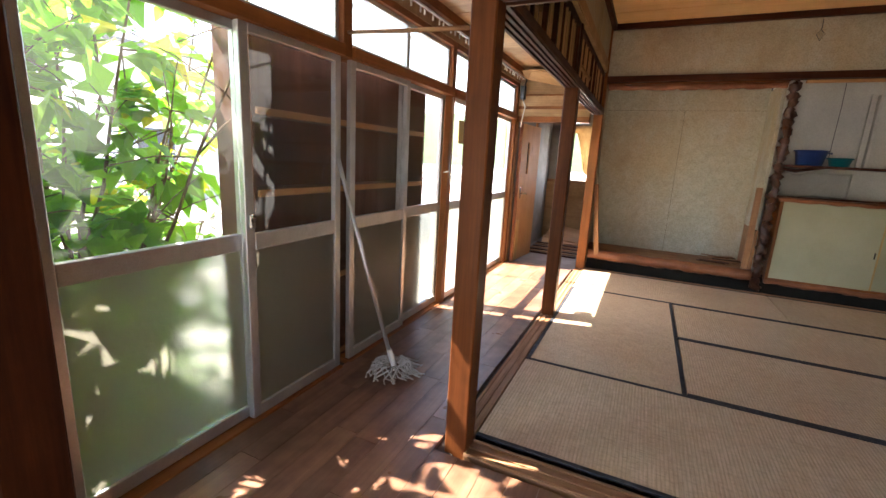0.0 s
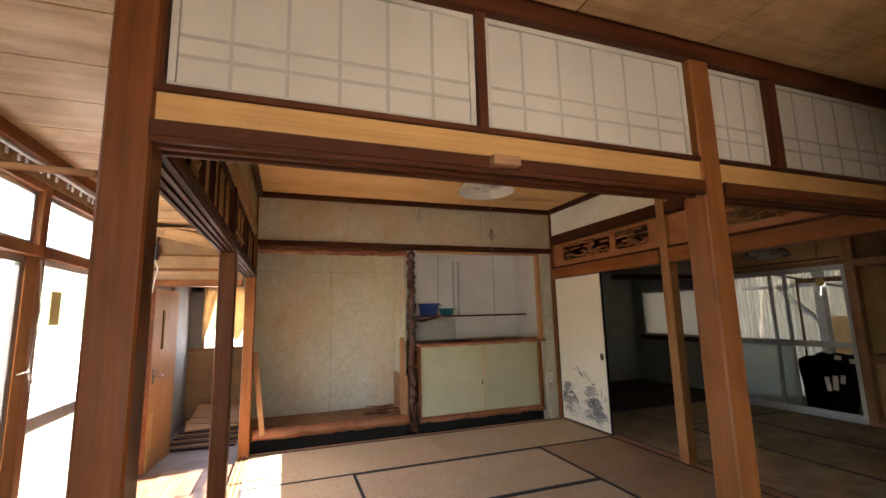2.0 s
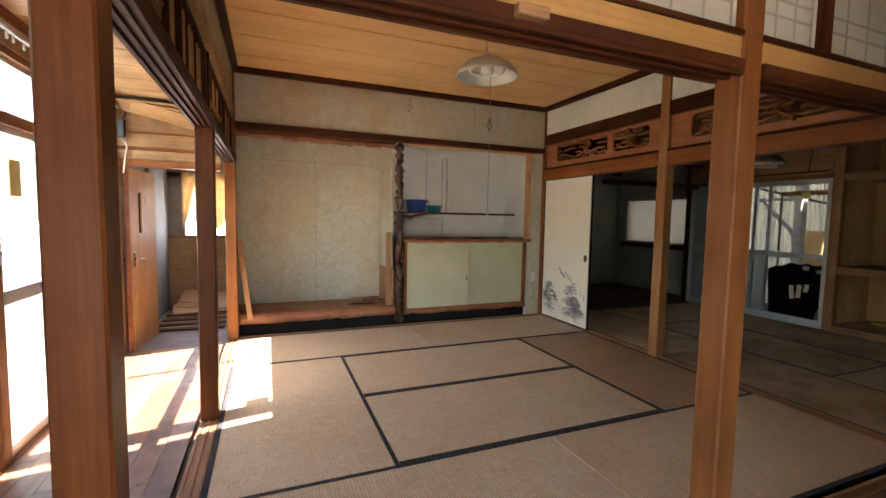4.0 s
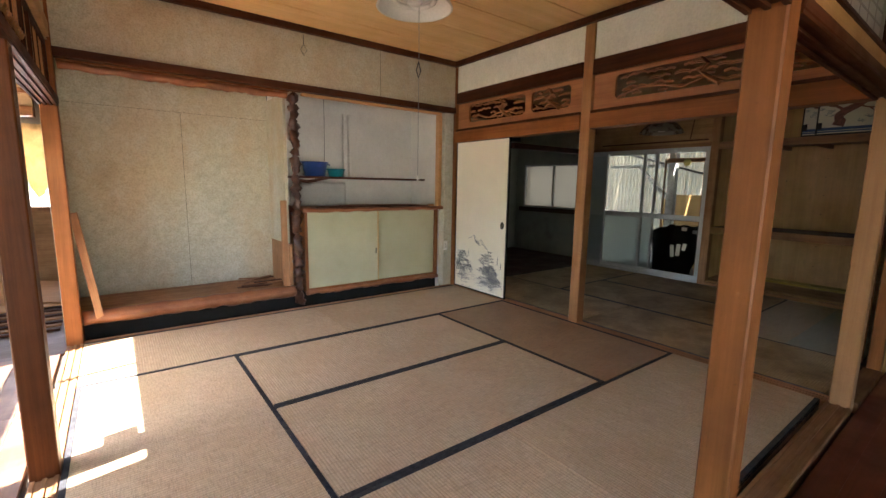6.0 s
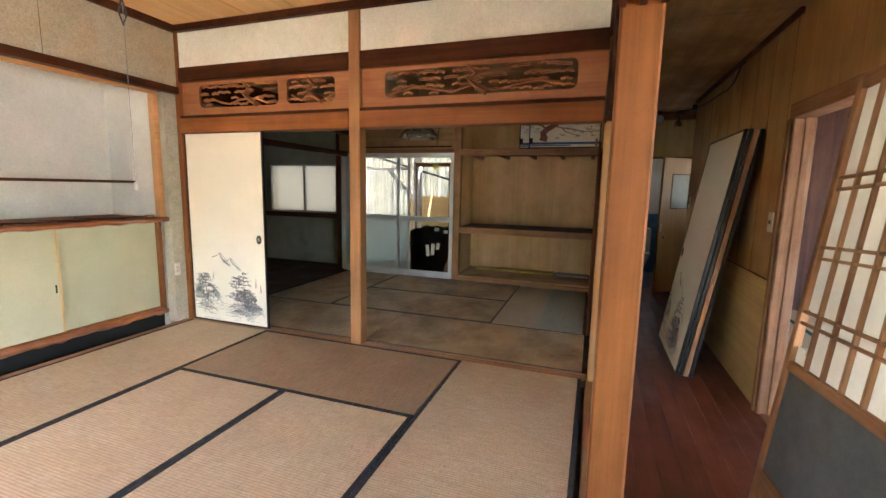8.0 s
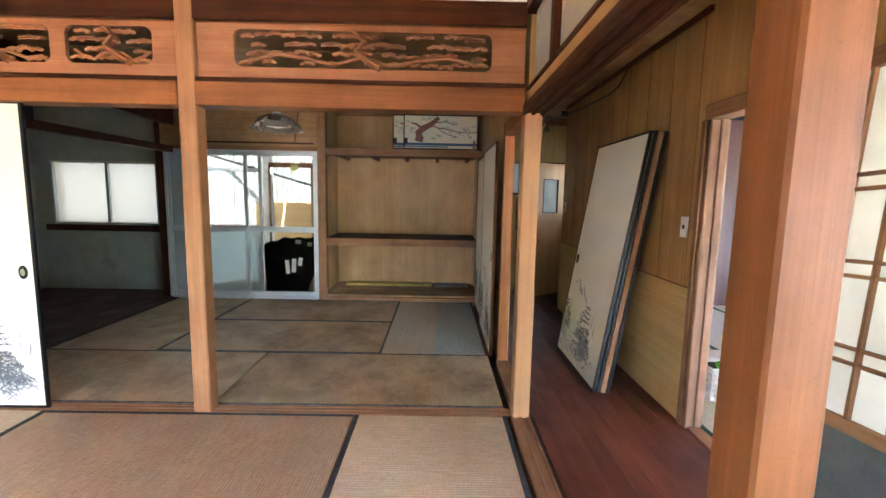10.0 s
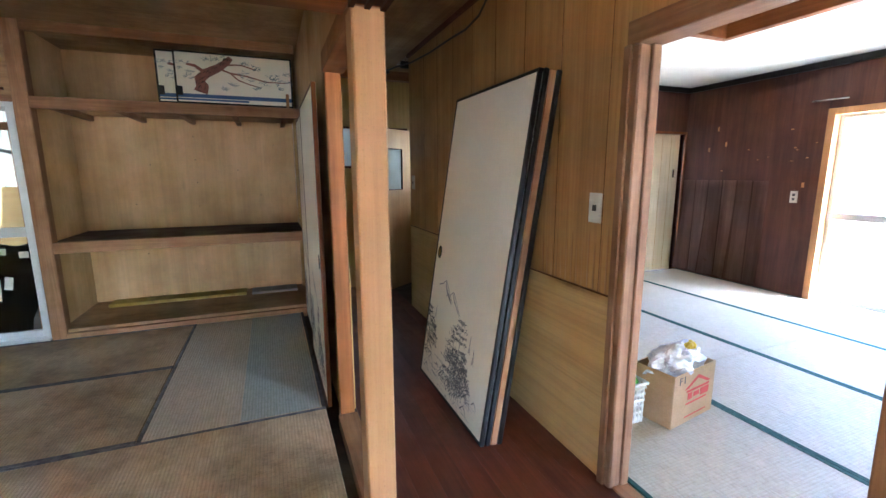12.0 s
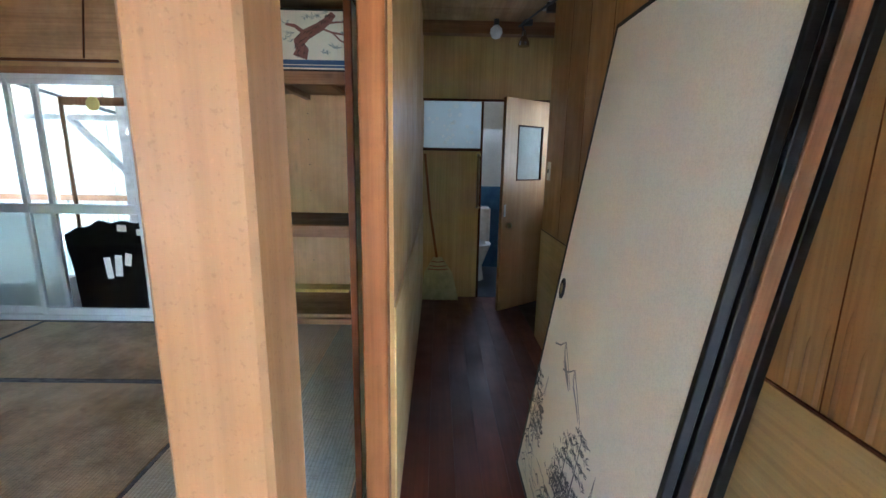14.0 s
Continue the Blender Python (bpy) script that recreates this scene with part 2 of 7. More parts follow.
def glass(name, tint=(1, 1, 1), veil=0.0):
    """Thin clear pane: lets all through, with a faint sheen and a pale veil imitating glare."""
    m, nt, bsdf = shader(name)
    nt.nodes.remove(bsdf)
    tr = node(nt, "ShaderNodeBsdfTransparent", Color=(*tint, 1))
    gl = node(nt, "ShaderNodeBsdfGlossy", Roughness=0.03)
    lw = node(nt, "ShaderNodeLayerWeight", Blend=0.12)
    fr = nt.nodes.new("ShaderNodeMath")
    fr.operation = "MULTIPLY_ADD"
    nt.links.new(lw.outputs["Facing"], fr.inputs[0])
    fr.inputs[1].default_value, fr.inputs[2].default_value = 0.22, 0.02
    mx = nt.nodes.new("ShaderNodeMixShader")
    nt.links.new(fr.outputs[0], mx.inputs[0])
    nt.links.new(tr.outputs[0], mx.inputs[1])
    nt.links.new(gl.outputs[0], mx.inputs[2])
    # Pale translucent share that imitates glare hanging over the pane.
    tl = node(nt, "ShaderNodeBsdfTranslucent", Color=(0.8, 0.82, 0.80, 1))
    n = node(nt, "ShaderNodeTexNoise", {"Vector": coords(nt)}, Scale=3.5, Detail=6, Roughness=0.7)
    film = node(nt, "ShaderNodeMixShader", {1: mx.outputs[0], 2: tl.outputs[0]})
    nt.links.new(ramp(nt, n.outputs[0], [(0.35, (veil * 0.6,) * 3), (0.7, (veil * 1.4,) * 3)]), film.inputs[0])
    nt.links.new(film.outputs[0], nt.nodes["Material Output"].inputs[0])
    return m


def frosted(name, colour=(0.44, 0.48, 0.48), clear=0.62, ior=1.03, haze=0.0):
    """Patterned glass: scatters light, with a little seen through."""
    m, nt, bsdf = shader(name)
    nt.nodes.remove(bsdf)
    tl = node(nt, "ShaderNodeBsdfTranslucent", Color=(*colour, 1))
    n = node(nt, "ShaderNodeTexNoise", {"Vector": coords(nt)}, Scale=30.0, Detail=3)
    rf = node(nt, "ShaderNodeBsdfRefraction", IOR=ior, Roughness=0.42, Color=(0.66, 0.71, 0.71, 1))
    vo = node(nt, "ShaderNodeTexVoronoi", {"Vector": coords(nt)}, Scale=13.0)
    dots = ramp(nt, vo.outputs["Distance"], [(0.03, (0.3,) * 3), (0.06, (clear,) * 3)])
    gl = node(nt, "ShaderNodeBsdfGlossy", Roughness=0.25)
    b = node(nt, "ShaderNodeBump", {"Height": n.outputs[0]}, Strength=0.3, Distance=0.01)
    nt.links.new(b.outputs[0], rf.inputs["Normal"])
    m1 = node(nt, "ShaderNodeMixShader", {1: tl.outputs[0], 2: rf.outputs[0]})
    nt.links.new(dots, m1.inputs[0])
    m2 = node(nt, "ShaderNodeMixShader", {1: m1.outputs[0], 2: gl.outputs[0]})
    m2.inputs[0].default_value = 0.04
    # Tan diffuse share: puts the sun's hazy glow into the pane's own colour.
    df = node(nt, "ShaderNodeBsdfDiffuse", Color=(0.55, 0.47, 0.36, 1))
    m3 = node(nt, "ShaderNodeMixShader", {1: m2.outputs[0], 2: df.outputs[0]})
    m3.inputs[0].default_value = haze
    nt.links.new(m3.outputs[0], nt.nodes["Material Output"].inputs[0])
    return m


def paper(name, colour, through=0.35):
    """Washi: diffuse, with light coming through."""
    m, nt, bsdf = shader(name)
    n = node(nt, "ShaderNodeTexNoise", {"Vector": coords(nt)}, Scale=3.0, Detail=6, Roughness=0.7)
    c = ramp(nt, n.outputs[0], [(0.3, tuple(k * 0.86 for k in colour)), (0.6, colour)])
    nt.links.new(c, bsdf.inputs["Base Color"])
    bsdf.inputs["Roughness"].default_value = 0.85
    tl = nt.nodes.new("ShaderNodeBsdfTranslucent")
    nt.links.new(c, tl.inputs[0])
    mx = node(nt, "ShaderNodeMixShader", {1: bsdf.outputs[0], 2: tl.outputs[0]})
    mx.inputs[0].default_value = through
    nt.links.new(mx.outputs[0], nt.nodes["Material Output"].inputs[0])
    return m


POST = {a: wood("cedar_" + a, (0.20, 0.068, 0.018), (0.35, 0.130, 0.036), a, 0.45, 0.8, 0.25, 0.2, pores=0.4, knots=0.6) for a in "xyz"}
DARK = {a: wood("dark_wood_" + a, (0.042, 0.011, 0.004), (0.115, 0.033, 0.010), a, 0.5, 1.0, 0.3, 0.15) for a in "xyz"}
MID = {a: wood("brown_cedar_" + a, (0.10, 0.029, 0.008), (0.21, 0.066, 0.018), a, 0.42, 1.0, 0.25, 0.15, knots=0.5) for a in "xyz"}
PALE = {a: wood("pale_wood_" + a, (0.52, 0.26, 0.098), (0.64, 0.355, 0.155), a, 0.5, 0.6, 0.12, pores=0.35, knots=0.6) for a in "xyz"}
RAW = {a: wood("raw_timber_" + a, (0.29, 0.135, 0.058), (0.47, 0.25, 0.115), a, 0.65, 1.0, 0.3, knots=0.8) for a in "xyz"}
PLY = {a: wood("veneer_" + a, (0.39, 0.20, 0.062), (0.53, 0.30, 0.105), a, 0.4, 0.7, 0.15, vary=0.1) for a in "xyz"}
PLYPALE = {a: wood("pale_veneer_" + a, (0.52, 0.33, 0.12), (0.62, 0.42, 0.17), a, 0.38, 0.6, 0.15, vary=0.08) for a in "xyz"}
CLOSET = wood("closet_ply", (0.62, 0.37, 0.155), (0.76, 0.49, 0.235), "z", 0.55, 0.35, 0.2, vary=0.1, pores=0.25, knots=0.25)
PLYOLD = {a: wood("old_plywood_" + a, (0.36, 0.20, 0.085), (0.50, 0.30, 0.14), a, 0.6, 0.6, 0.35, vary=0.1) for a in "xyz"}
PANEL = wood("dark_panelling", (0.085, 0.030, 0.020), (0.17, 0.062, 0.040), "z", 0.45, 1.0, 0.2, knots=0.3)
ENGAWA = wood("worn_floorboard", (0.17, 0.075, 0.042), (0.31, 0.165, 0.10), "y", 0.34, 0.7, 0.5, 0.5, vary=0.14, pores=0.35)
CORRIDOR = wood("varnished_floorboard", (0.105, 0.022, 0.009), (0.19, 0.050, 0.021), "x", 0.42, 0.8, 0.35, 0.4, vary=0.12)
CEIL = wood("ceiling_board", (0.70, 0.42, 0.17), (0.82, 0.54, 0.25), "x", 0.55, 0.35, 0.08, vary=0.0, pores=0.25)
CEILOLD = wood("stained_ceiling_board", (0.38, 0.215, 0.095), (0.54, 0.345, 0.17), "x", 0.55, 0.6, 0.35, vary=0.0)
LOG = wood("polished_log", (0.040, 0.015, 0.009), (0.15, 0.062, 0.034), "z", 0.3, 1.3, 0.4)
LOGRED = wood("red_log", (0.26, 0.085, 0.035), (0.42, 0.17, 0.075), "x", 0.4, 1.2, 0.4)
RUSH = {a: straw("rush_" + a, (0.53, 0.395, 0.245), (0.69, 0.54, 0.365), (0.44, 0.30, 0.175), a) for a in "xy"}
RUSHOLD = {a: straw("old_rush_" + a, (0.46, 0.335, 0.19), (0.62, 0.475, 0.295), (0.22, 0.155, 0.085), a, 0.9) for a in "xy"}
RUSHROOM = {a: straw("pale_rush_" + a, (0.46, 0.415, 0.32), (0.53, 0.485, 0.385), (0.42, 0.37, 0.27), a, 0.4, 0.2) for a in "xy"}
RUSHGREEN = straw("faded_rush_pale", (0.44, 0.37, 0.26), (0.58, 0.50, 0.37), (0.36, 0.32, 0.24), "y")
DUSTY = mottled("dusty_cloth_border", (0.06, 0.06, 0.065), (0.17, 0.165, 0.165), 18, 0.9, 300, 0.3)
BORDER = mottled("black_cloth_border", (0.018, 0.018, 0.022), (0.05, 0.05, 0.055), 30, 0.8, 400, 0.3)


def old_plaster(name):
    """Sand plaster: coarse specks, grey-green ground, broad brown damp blotches."""
    m, nt, bsdf = shader(name)
    v = coords(nt)
    speck = node(nt, "ShaderNodeTexNoise", {"Vector": v}, Scale=85.0, Detail=3, Roughness=0.7)
    broad = node(nt, "ShaderNodeTexNoise", {"Vector": coords(nt, (1, 1, 0.55))}, Scale=1.5, Detail=5, Roughness=0.55)
    small = node(nt, "ShaderNodeTexNoise", {"Vector": v}, Scale=14.0, Detail=5, Roughness=0.7)
    base = ramp(nt, small.outputs[0], [(0.35, (0.40, 0.385, 0.30)), (0.65, (0.50, 0.48, 0.38))])
    base = mix(nt, ramp(nt, broad.outputs[0], [(0.42, (0, 0, 0)), (0.58, (0.62,) * 3)]), base, (0.46, 0.365, 0.235))
    base = mix(nt, ramp(nt, broad.outputs[0], [(0.60, (0, 0, 0)), (0.74, (0.55,) * 3)]), base, (0.30, 0.205, 0.12))
    tint = node(nt, "ShaderNodeTexNoise", {"Vector": coords(nt, (1, 1, 0.8))}, Scale=3.1, Detail=6, Roughness=0.65)
    base = mix(nt, ramp(nt, tint.outputs[0], [(0.5, (0, 0, 0)), (0.66, (0.5,) * 3)]), base, (0.50, 0.50, 0.43))
    base = mix(nt, 1.0, base, ramp(nt, speck.outputs[0], [(0.36, (0.80, 0.79, 0.76)), (0.52, (1, 1, 1)), (0.66, (1.06, 1.06, 1.05))]), "MULTIPLY")
    nt.links.new(base, bsdf.inputs["Base Color"])
    bsdf.inputs["Roughness"].default_value = 0.92
    bsdf.inputs["Specular IOR Level"].default_value = 0.15
    bump(nt, bsdf, speck.outputs[0], 0.45, 0.004)
    return m


PLASTER = old_plaster("mottled_plaster")
PLASTERPALE = mottled("pale_plaster", (0.68, 0.69, 0.60), (0.79, 0.79, 0.70), 4.0, 0.9, 60, 0.4, (0.58, 0.52, 0.38), at=0.62)
WHITE = mottled("white_wall", (0.68, 0.67, 0.62), (0.78, 0.77, 0.72), 3.0, 0.8, 90, 0.15, (0.62, 0.58, 0.48), at=0.66)
GREYWALL = mottled("grey_green_board", (0.30, 0.32, 0.27), (0.40, 0.41, 0.35), 3.0, 0.7, 90, 0.1, (0.24, 0.23, 0.18))
SUBFLOOR = mottled("dusty_subfloor", (0.06, 0.05, 0.04), (0.12, 0.10, 0.08), 5, 0.9)
PAPER = paper("shoji_paper", (0.54, 0.50, 0.41), 0.30)
FUSUMA = mottled("fusuma_paper", (0.81, 0.77, 0.63), (0.86, 0.82, 0.68), 2.0, 0.6, 260, 0.04, (0.74, 0.65, 0.47), at=0.64)
CABPAPER = mottled("olive_door_paper", (0.40, 0.39, 0.25), (0.46, 0.45, 0.30), 2.0, 0.75, 160, 0.08)
LACQUER = mottled("black_lacquer", (0.004, 0.004, 0.0045), (0.012, 0.011, 0.011), 9, 0.42, 80, 0.2, spec=0.3)
ALU = mottled("dull_aluminium", (0.55, 0.56, 0.57), (0.66, 0.67, 0.68), 8, 0.38, 200, 0.05, metal=0.85)
ALUBROWN = mottled("white_aluminium", (0.62, 0.64, 0.66), (0.72, 0.74, 0.76), 8, 0.4, 200, 0.05, metal=0.3)
CLEAR = glass("clear_glass")
# Veranda panes, with a slight veil of glare mixed in.
HAZEGLASS = glass("hazy_glass", (1, 1, 1), 0.012)
FROST = frosted("frosted_glass")
# The last value mixes in the tan painted glow.
STARGLASS = frosted("star_pattern_glass", (0.54, 0.52, 0.40), 0.88, 1.10, 0.18)
STAR = plain("cut_star", (0.72, 0.74, 0.70), 0.25)
INK = plain("black_ink", (0.05, 0.05, 0.055), 0.6)
BRUSH = plain("brushed_ink", (0.13, 0.135, 0.14), 0.85)
INKPALE = plain("grey_ink", (0.27, 0.28, 0.28), 0.8)
STEEL = plain("chrome", (0.6, 0.6, 0.6), 0.2, 1.0)
PLASTICWHITE = plain("white_plastic", (0.72, 0.70, 0.64), 0.4)
EARTH = mottled("earth_yard", (0.36, 0.32, 0.26), (0.50, 0.46, 0.38), 0.8, 0.95, 20, 0.4)

ROOFSLAB = mottled("roof_slab", (0.06, 0.06, 0.065), (0.11, 0.11, 0.115), 6, 0.6)

# ---- plan ----
H = 0.048            # half a post
YF, YN = -0.03, 3.64  # front and alcove lines
XE = 3.64             # line between the two tatami rooms
XW = -0.89            # glazed wall
KAMOI = 1.725         # underside of the lintels
CEIL1, CEILC, CEILE, CEIL2 = 2.63, 2.30, 2.15, 2.33


def tk(k, at=0.05):
    return at + 0.885 * k


# ---- floors ----
ground = tagged(boxes("ground", [(-160, 160, -160, 160, -0.62, -0.5)], EARTH, None, 0), "bare earth yard round the house", kind="structure")
sub = structure("floor", [(-0.95, 6.5, -0.1, 5.7, -0.32, -0.07), (-0.95, 7.5, -4.9, -0.1, -0.32, -0.07), (6.5, 7.9, -0.1, 3.7, -0.32, -0.07), (6.5, 7.5, 3.7, 5.7, -0.32, -0.07)], SUBFLOOR, "dusty subfloor under the mats", 0)


def mat_thing(x0, x1, y0, y1, rush, label, group, border=BORDER, z=0.0, edges=True):
    """A tatami mat with cloth borders along its long sides."""
    ob = thing("tatami_mat", (x0, y0, z - 0.06), label, "tatami mat", group)
    lx, ly, g = x1 - x0, y1 - y0, 0.002
    along = "x" if lx > ly else "y"
    m = rush[along] if isinstance(rush, dict) else rush
    box("rush_cover", (g, lx - g, g, ly - g, 0, 0.06), m, ob, 0.004)
    if edges:
        w = 0.026 if border is not DUSTY else 0.022
        if along == "x":
            strips = [(g, lx - g, g, w, 0.03, 0.0625), (g, lx - g, ly - w, ly - g, 0.03, 0.0625)]
        else:
            strips = [(g, w, g, ly - g, 0.03, 0.0625), (lx - w, lx - g, g, ly - g, 0.03, 0.0625)]
        for s in strips:
            box("border", s, border, ob, 0.001)
    return ob


R1 = "mats of the alcove room"
TL = "worn beige tatami mat with black cloth borders"
for a in ((0, 2, 3, 4), (2, 4, 3, 4), (1, 3, 2, 3), (1, 3, 1, 2), (0, 1, 1, 3), (0, 2, 0, 1), (2, 4, 0, 1)):
    mat_thing(tk(a[0]), tk(a[1]), tk(a[2]), tk(a[3]), RUSH, TL, R1)
mat_thing(tk(3), tk(4), tk(1), tk(3), straw("brown_rush", (0.36, 0.225, 0.125), (0.50, 0.335, 0.20), (0.28, 0.175, 0.10), "y", 0.6), "browned tatami mat with black cloth borders", R1)

R2 = "mats of the dim room"
TD = "stained dark brown tatami mat in the dim room"
u = lambda k: tk(k, 3.69)
for a in ((0, 1, 0, 2), (0, 1, 2, 4), (1, 2, 1, 3), (2, 3, 1, 3), (1, 3, 3, 4)):
    mat_thing(u(a[0]), u(a[1]), tk(a[2]), tk(a[3]), RUSHOLD, TD, R2, DUSTY)
half = mat_thing(u(1), u(3), tk(0), tk(1), RUSHGREEN, "pale half-faded tatami mat before the closet", R2, DUSTY)
box("faded_strip", (0.01, 1.76, 0.03, 0.43, 0.0, 0.0612), straw("blue_grey_rush", (0.33, 0.36, 0.32), (0.44, 0.47, 0.42), (0.30, 0.31, 0.28), "y"), half, 0.001, "blue-grey unfaded half")

# floor of the glazed veranda, board by board
eng = structure("floor_veranda", [(-0.95, -0.0, -2.3, 3.55, -0.07, -0.03), (-0.0, 1.85, -2.3, -0.12, -0.07, -0.03)], SUBFLOOR, "boards under the veranda floor", 0)
rng = random.Random(4)
for i in range(24):
    x0 = -0.86 + i * 0.112
    y, end = -2.3, 3.5 if x0 < -0.08 else -0.108
    if x0 + 0.112 > 1.85:
        break
    while y < end - 0.05:
        y1 = min(end, y + rng.choice((0.62, 0.9, 0.9, 1.2, 1.5)))
        if end - y1 < 0.25:
            y1 = end
        box("plank", (x0 + 0.0005, x0 + 0.1115, y + 0.0005, y1 - 0.0005, -0.03, -0.012 + rng.uniform(-0.0005, 0.0005)), ENGAWA, eng, 0.0012)
        y = y1
cor = structure("floor_corridor", [(1.85, 7.1, -0.965, -0.1, -0.07, -0.03), (6.20, 7.1, -1.36, -0.965, -0.07, -0.012)], SUBFLOOR, "boards under the corridor floor", 0)
for i in range(8):
    y0 = -0.963 + i * 0.107
    box("plank", (1.852, 7.1, y0 + 0.0002, y0 + 0.1068, -0.03, -0.012 + rng.uniform(-0.0002, 0.0002)), CORRIDOR, cor, 0.0005)

# ---- posts and lintels ----
PG = "house posts"


def post(x, y, z1, material, label, w=0.097, z0=-0.05):
    h = w / 2
    return tagged(box("post", (x - h, x + h, y - h, y + h, z0, z1), material, None, 0.006), label, "post", PG)


post(0.007, YF, 2.5, MID["z"], "reddish brown square cedar post")
post(0, 1.82, KAMOI, MID["z"], "dark brown square cedar post between veranda and mats")
post(0, YN, 2.6, POST["z"], "orange cedar post beside the alcove")
post(1.82, YF, 2.5, POST["z"], "worn orange-brown cedar post at the mats' edge")
post(XE, YF - 0.003, KAMOI, PALE["z"], "pale square timber post at the corridor")
post(XE, 1.82, CEIL1, wood("orange_timber", (0.43, 0.185, 0.062), (0.56, 0.275, 0.105), "z", 0.5, 0.8, 0.2, knots=0.6), "pale timber post between the tatami rooms")
post(XE, YN, CEIL1, POST["z"], "reddish corner post by the alcove")
post(4.50, -0.05, 2.3, POST["z"], "reddish timber post at the corridor", 0.075)


def track(name, p0, p1, axis, w, z0, z1, material, label, grooves=2, below=True):
    """A sliding-door track: one beam with ribs between its grooves."""
    ob = thing(name, (0, 0, 0), label, "sliding door track", kind="structure")
    if axis == "x":
        a, b, c = p0[0], p1[0], p0[1]
        box("beam", (a, b, c - w / 2, c + w / 2, z0, z1), material["x"], ob, 0.003)
    else:
        a, b, c = p0[1], p1[1], p0[0]
        box("beam", (c - w / 2, c + w / 2, a, b, z0, z1), material["y"], ob, 0.003)
    zz = (z0 - 0.012, z0) if below else (z1, z1 + 0.006)
    n = grooves + 1
    for i in range(n):
        o = c - w / 2 + 0.004 + i * (w - 0.024) / (n - 1)
        bb = (a, b, o, o + 0.016, *zz) if axis == "x" else (o, o + 0.016, a, b, *zz)
        box("rib", bb, material["x" if axis == "x" else "y"], ob, 0.001)
    return ob


track("lintel_front", (H, YF), (1.82 - H, YF), "x", 0.115, KAMOI, 1.765, DARK, "dark grooved lintel over the mats' edge")
track("lintel_front", (1.82 + H, YF), (XE - H, YF), "x", 0.115, KAMOI, 1.765, DARK, "dark grooved lintel over the mats' edge")
track("lintel_west", (0, YF + H), (0, YN - H), "y", 0.115, KAMOI + 0.01, 1.785, DARK, "dark triple-grooved lintel along the veranda", 3)
track("sill_front", (H, YF), (1.82 - H, YF), "x", 0.115, -0.06, -0.006, RAW, "worn grooved sill at the mats' edge", 2, False)
track("sill_front", (1.82 + H, YF), (XE - H, YF), "x", 0.115, -0.06, -0.006, RAW, "worn grooved sill at the mats' edge", 2, False)
track("sill_west", (0, YF + H), (0, 1.82 - H), "y", 0.1, -0.06, -0.006, RAW, "worn grooved sill along the veranda", 2, False)
track("sill_west", (0, 1.82 + H), (0, YN - H), "y", 0.1, -0.06, -0.006, RAW, "worn grooved sill along the veranda", 2, False)
for ya, yb in ((YF + H, 1.82 - H), (1.82 + H, YN - H)):
    track("sill_middle", (XE, ya), (XE, yb), "y", 0.1, -0.06, -0.004, RAW, "worn grooved sill between the rooms", 2, False)
    structure("lintel_middle", [(XE - 0.06, XE + 0.06, ya, yb, KAMOI, 1.85)], POST["y"], "cedar lintel under the carved transom", 0.004)
structure("sill_corridor", [(XE + H, 4.46, -0.10, 0.0, -0.06, 0.002)], RAW["x"], "worn sill between dim room and corridor")
structure("lintel_corridor", [(XE + H, 4.46, -0.10, 0.0, KAMOI, 1.81)], POST["x"], "timber lintel over the gap to the corridor")

# ---- front transom with paper screens ----
structure("trim_front", [(H, 1.82 - H, YF - 0.04, YF + 0.03, 1.765, 1.84), (1.82 + H, XE - H, YF - 0.04, YF + 0.03, 1.765, 1.84)], PLY["x"], "veneered board over the lintel")
structure("trim_front_rail", [(H, 1.82 - H, YF - 0.05, YF + 0.04, 1.84, 1.858), (1.82 + H, XE - H, YF - 0.05, YF + 0.04, 1.84, 1.858), (-0.05, XE, YF - 0.055, YF + 0.055, 2.245, 2.36)], DARK["x"], "dark transom rail and beam")


SCREENFRAME = mottled("yellowed_white_wood", (0.38, 0.35, 0.28), (0.44, 0.41, 0.33), 4, 0.7)
# Darker tone standing for lattice shadowed through the paper.
LATTICESHADE = mottled("lattice_silhouette", (0.33, 0.30, 0.24), (0.38, 0.35, 0.285), 4, 0.8)


def paper_screen(x0, x1, y, z0, z1, cols, label):
    """A paper transom screen: frame, paper and dark front bars for the lattice's silhouette."""
    ob = thing("paper_screen", (x0, y, z0), label, "shoji screen", "paper transom screens")
    w, h = x1 - x0, z1 - z0
    box("paper", (0.012, w - 0.012, -0.002, 0.002, 0.012, h - 0.012), PAPER, ob, 0)
    for b in ((0, w, -0.012, 0.012, 0, 0.018), (0, w, -0.012, 0.012, h - 0.018, h), (0, 0.018, -0.012, 0.012, 0.018, h - 0.018), (w - 0.018, w, -0.012, 0.012, 0.018, h - 0.018)):
        box("frame_bar", b, SCREENFRAME, ob, 0.001)
    # Flush dark bars in front paint the silhouette of a lattice behind the paper.
    for i in range(1, cols):
        x = w * i / cols
        box("lattice_bar", (x - 0.005, x + 0.005, -0.0032, -0.0005, 0.018, h - 0.018), LATTICESHADE, ob, 0)
    for z in (0.095, 0.15):
        box("lattice_bar", (0.018, w - 0.018, -0.003, -0.0005, z - 0.005, z + 0.005), LATTICESHADE, ob, 0)
    return ob


for x0, x1, n in ((H + 0.02, 0.885, 6), (0.92, 1.82 - H - 0.01, 6), (1.82 + H + 0.004, 2.19, 3), (2.262, 3.10, 6), (3.17, XE - H, 4)):
    paper_screen(x0, x1, YF - 0.01, 1.86, 2.243, n, "yellowed paper transom screen with thin lattice")
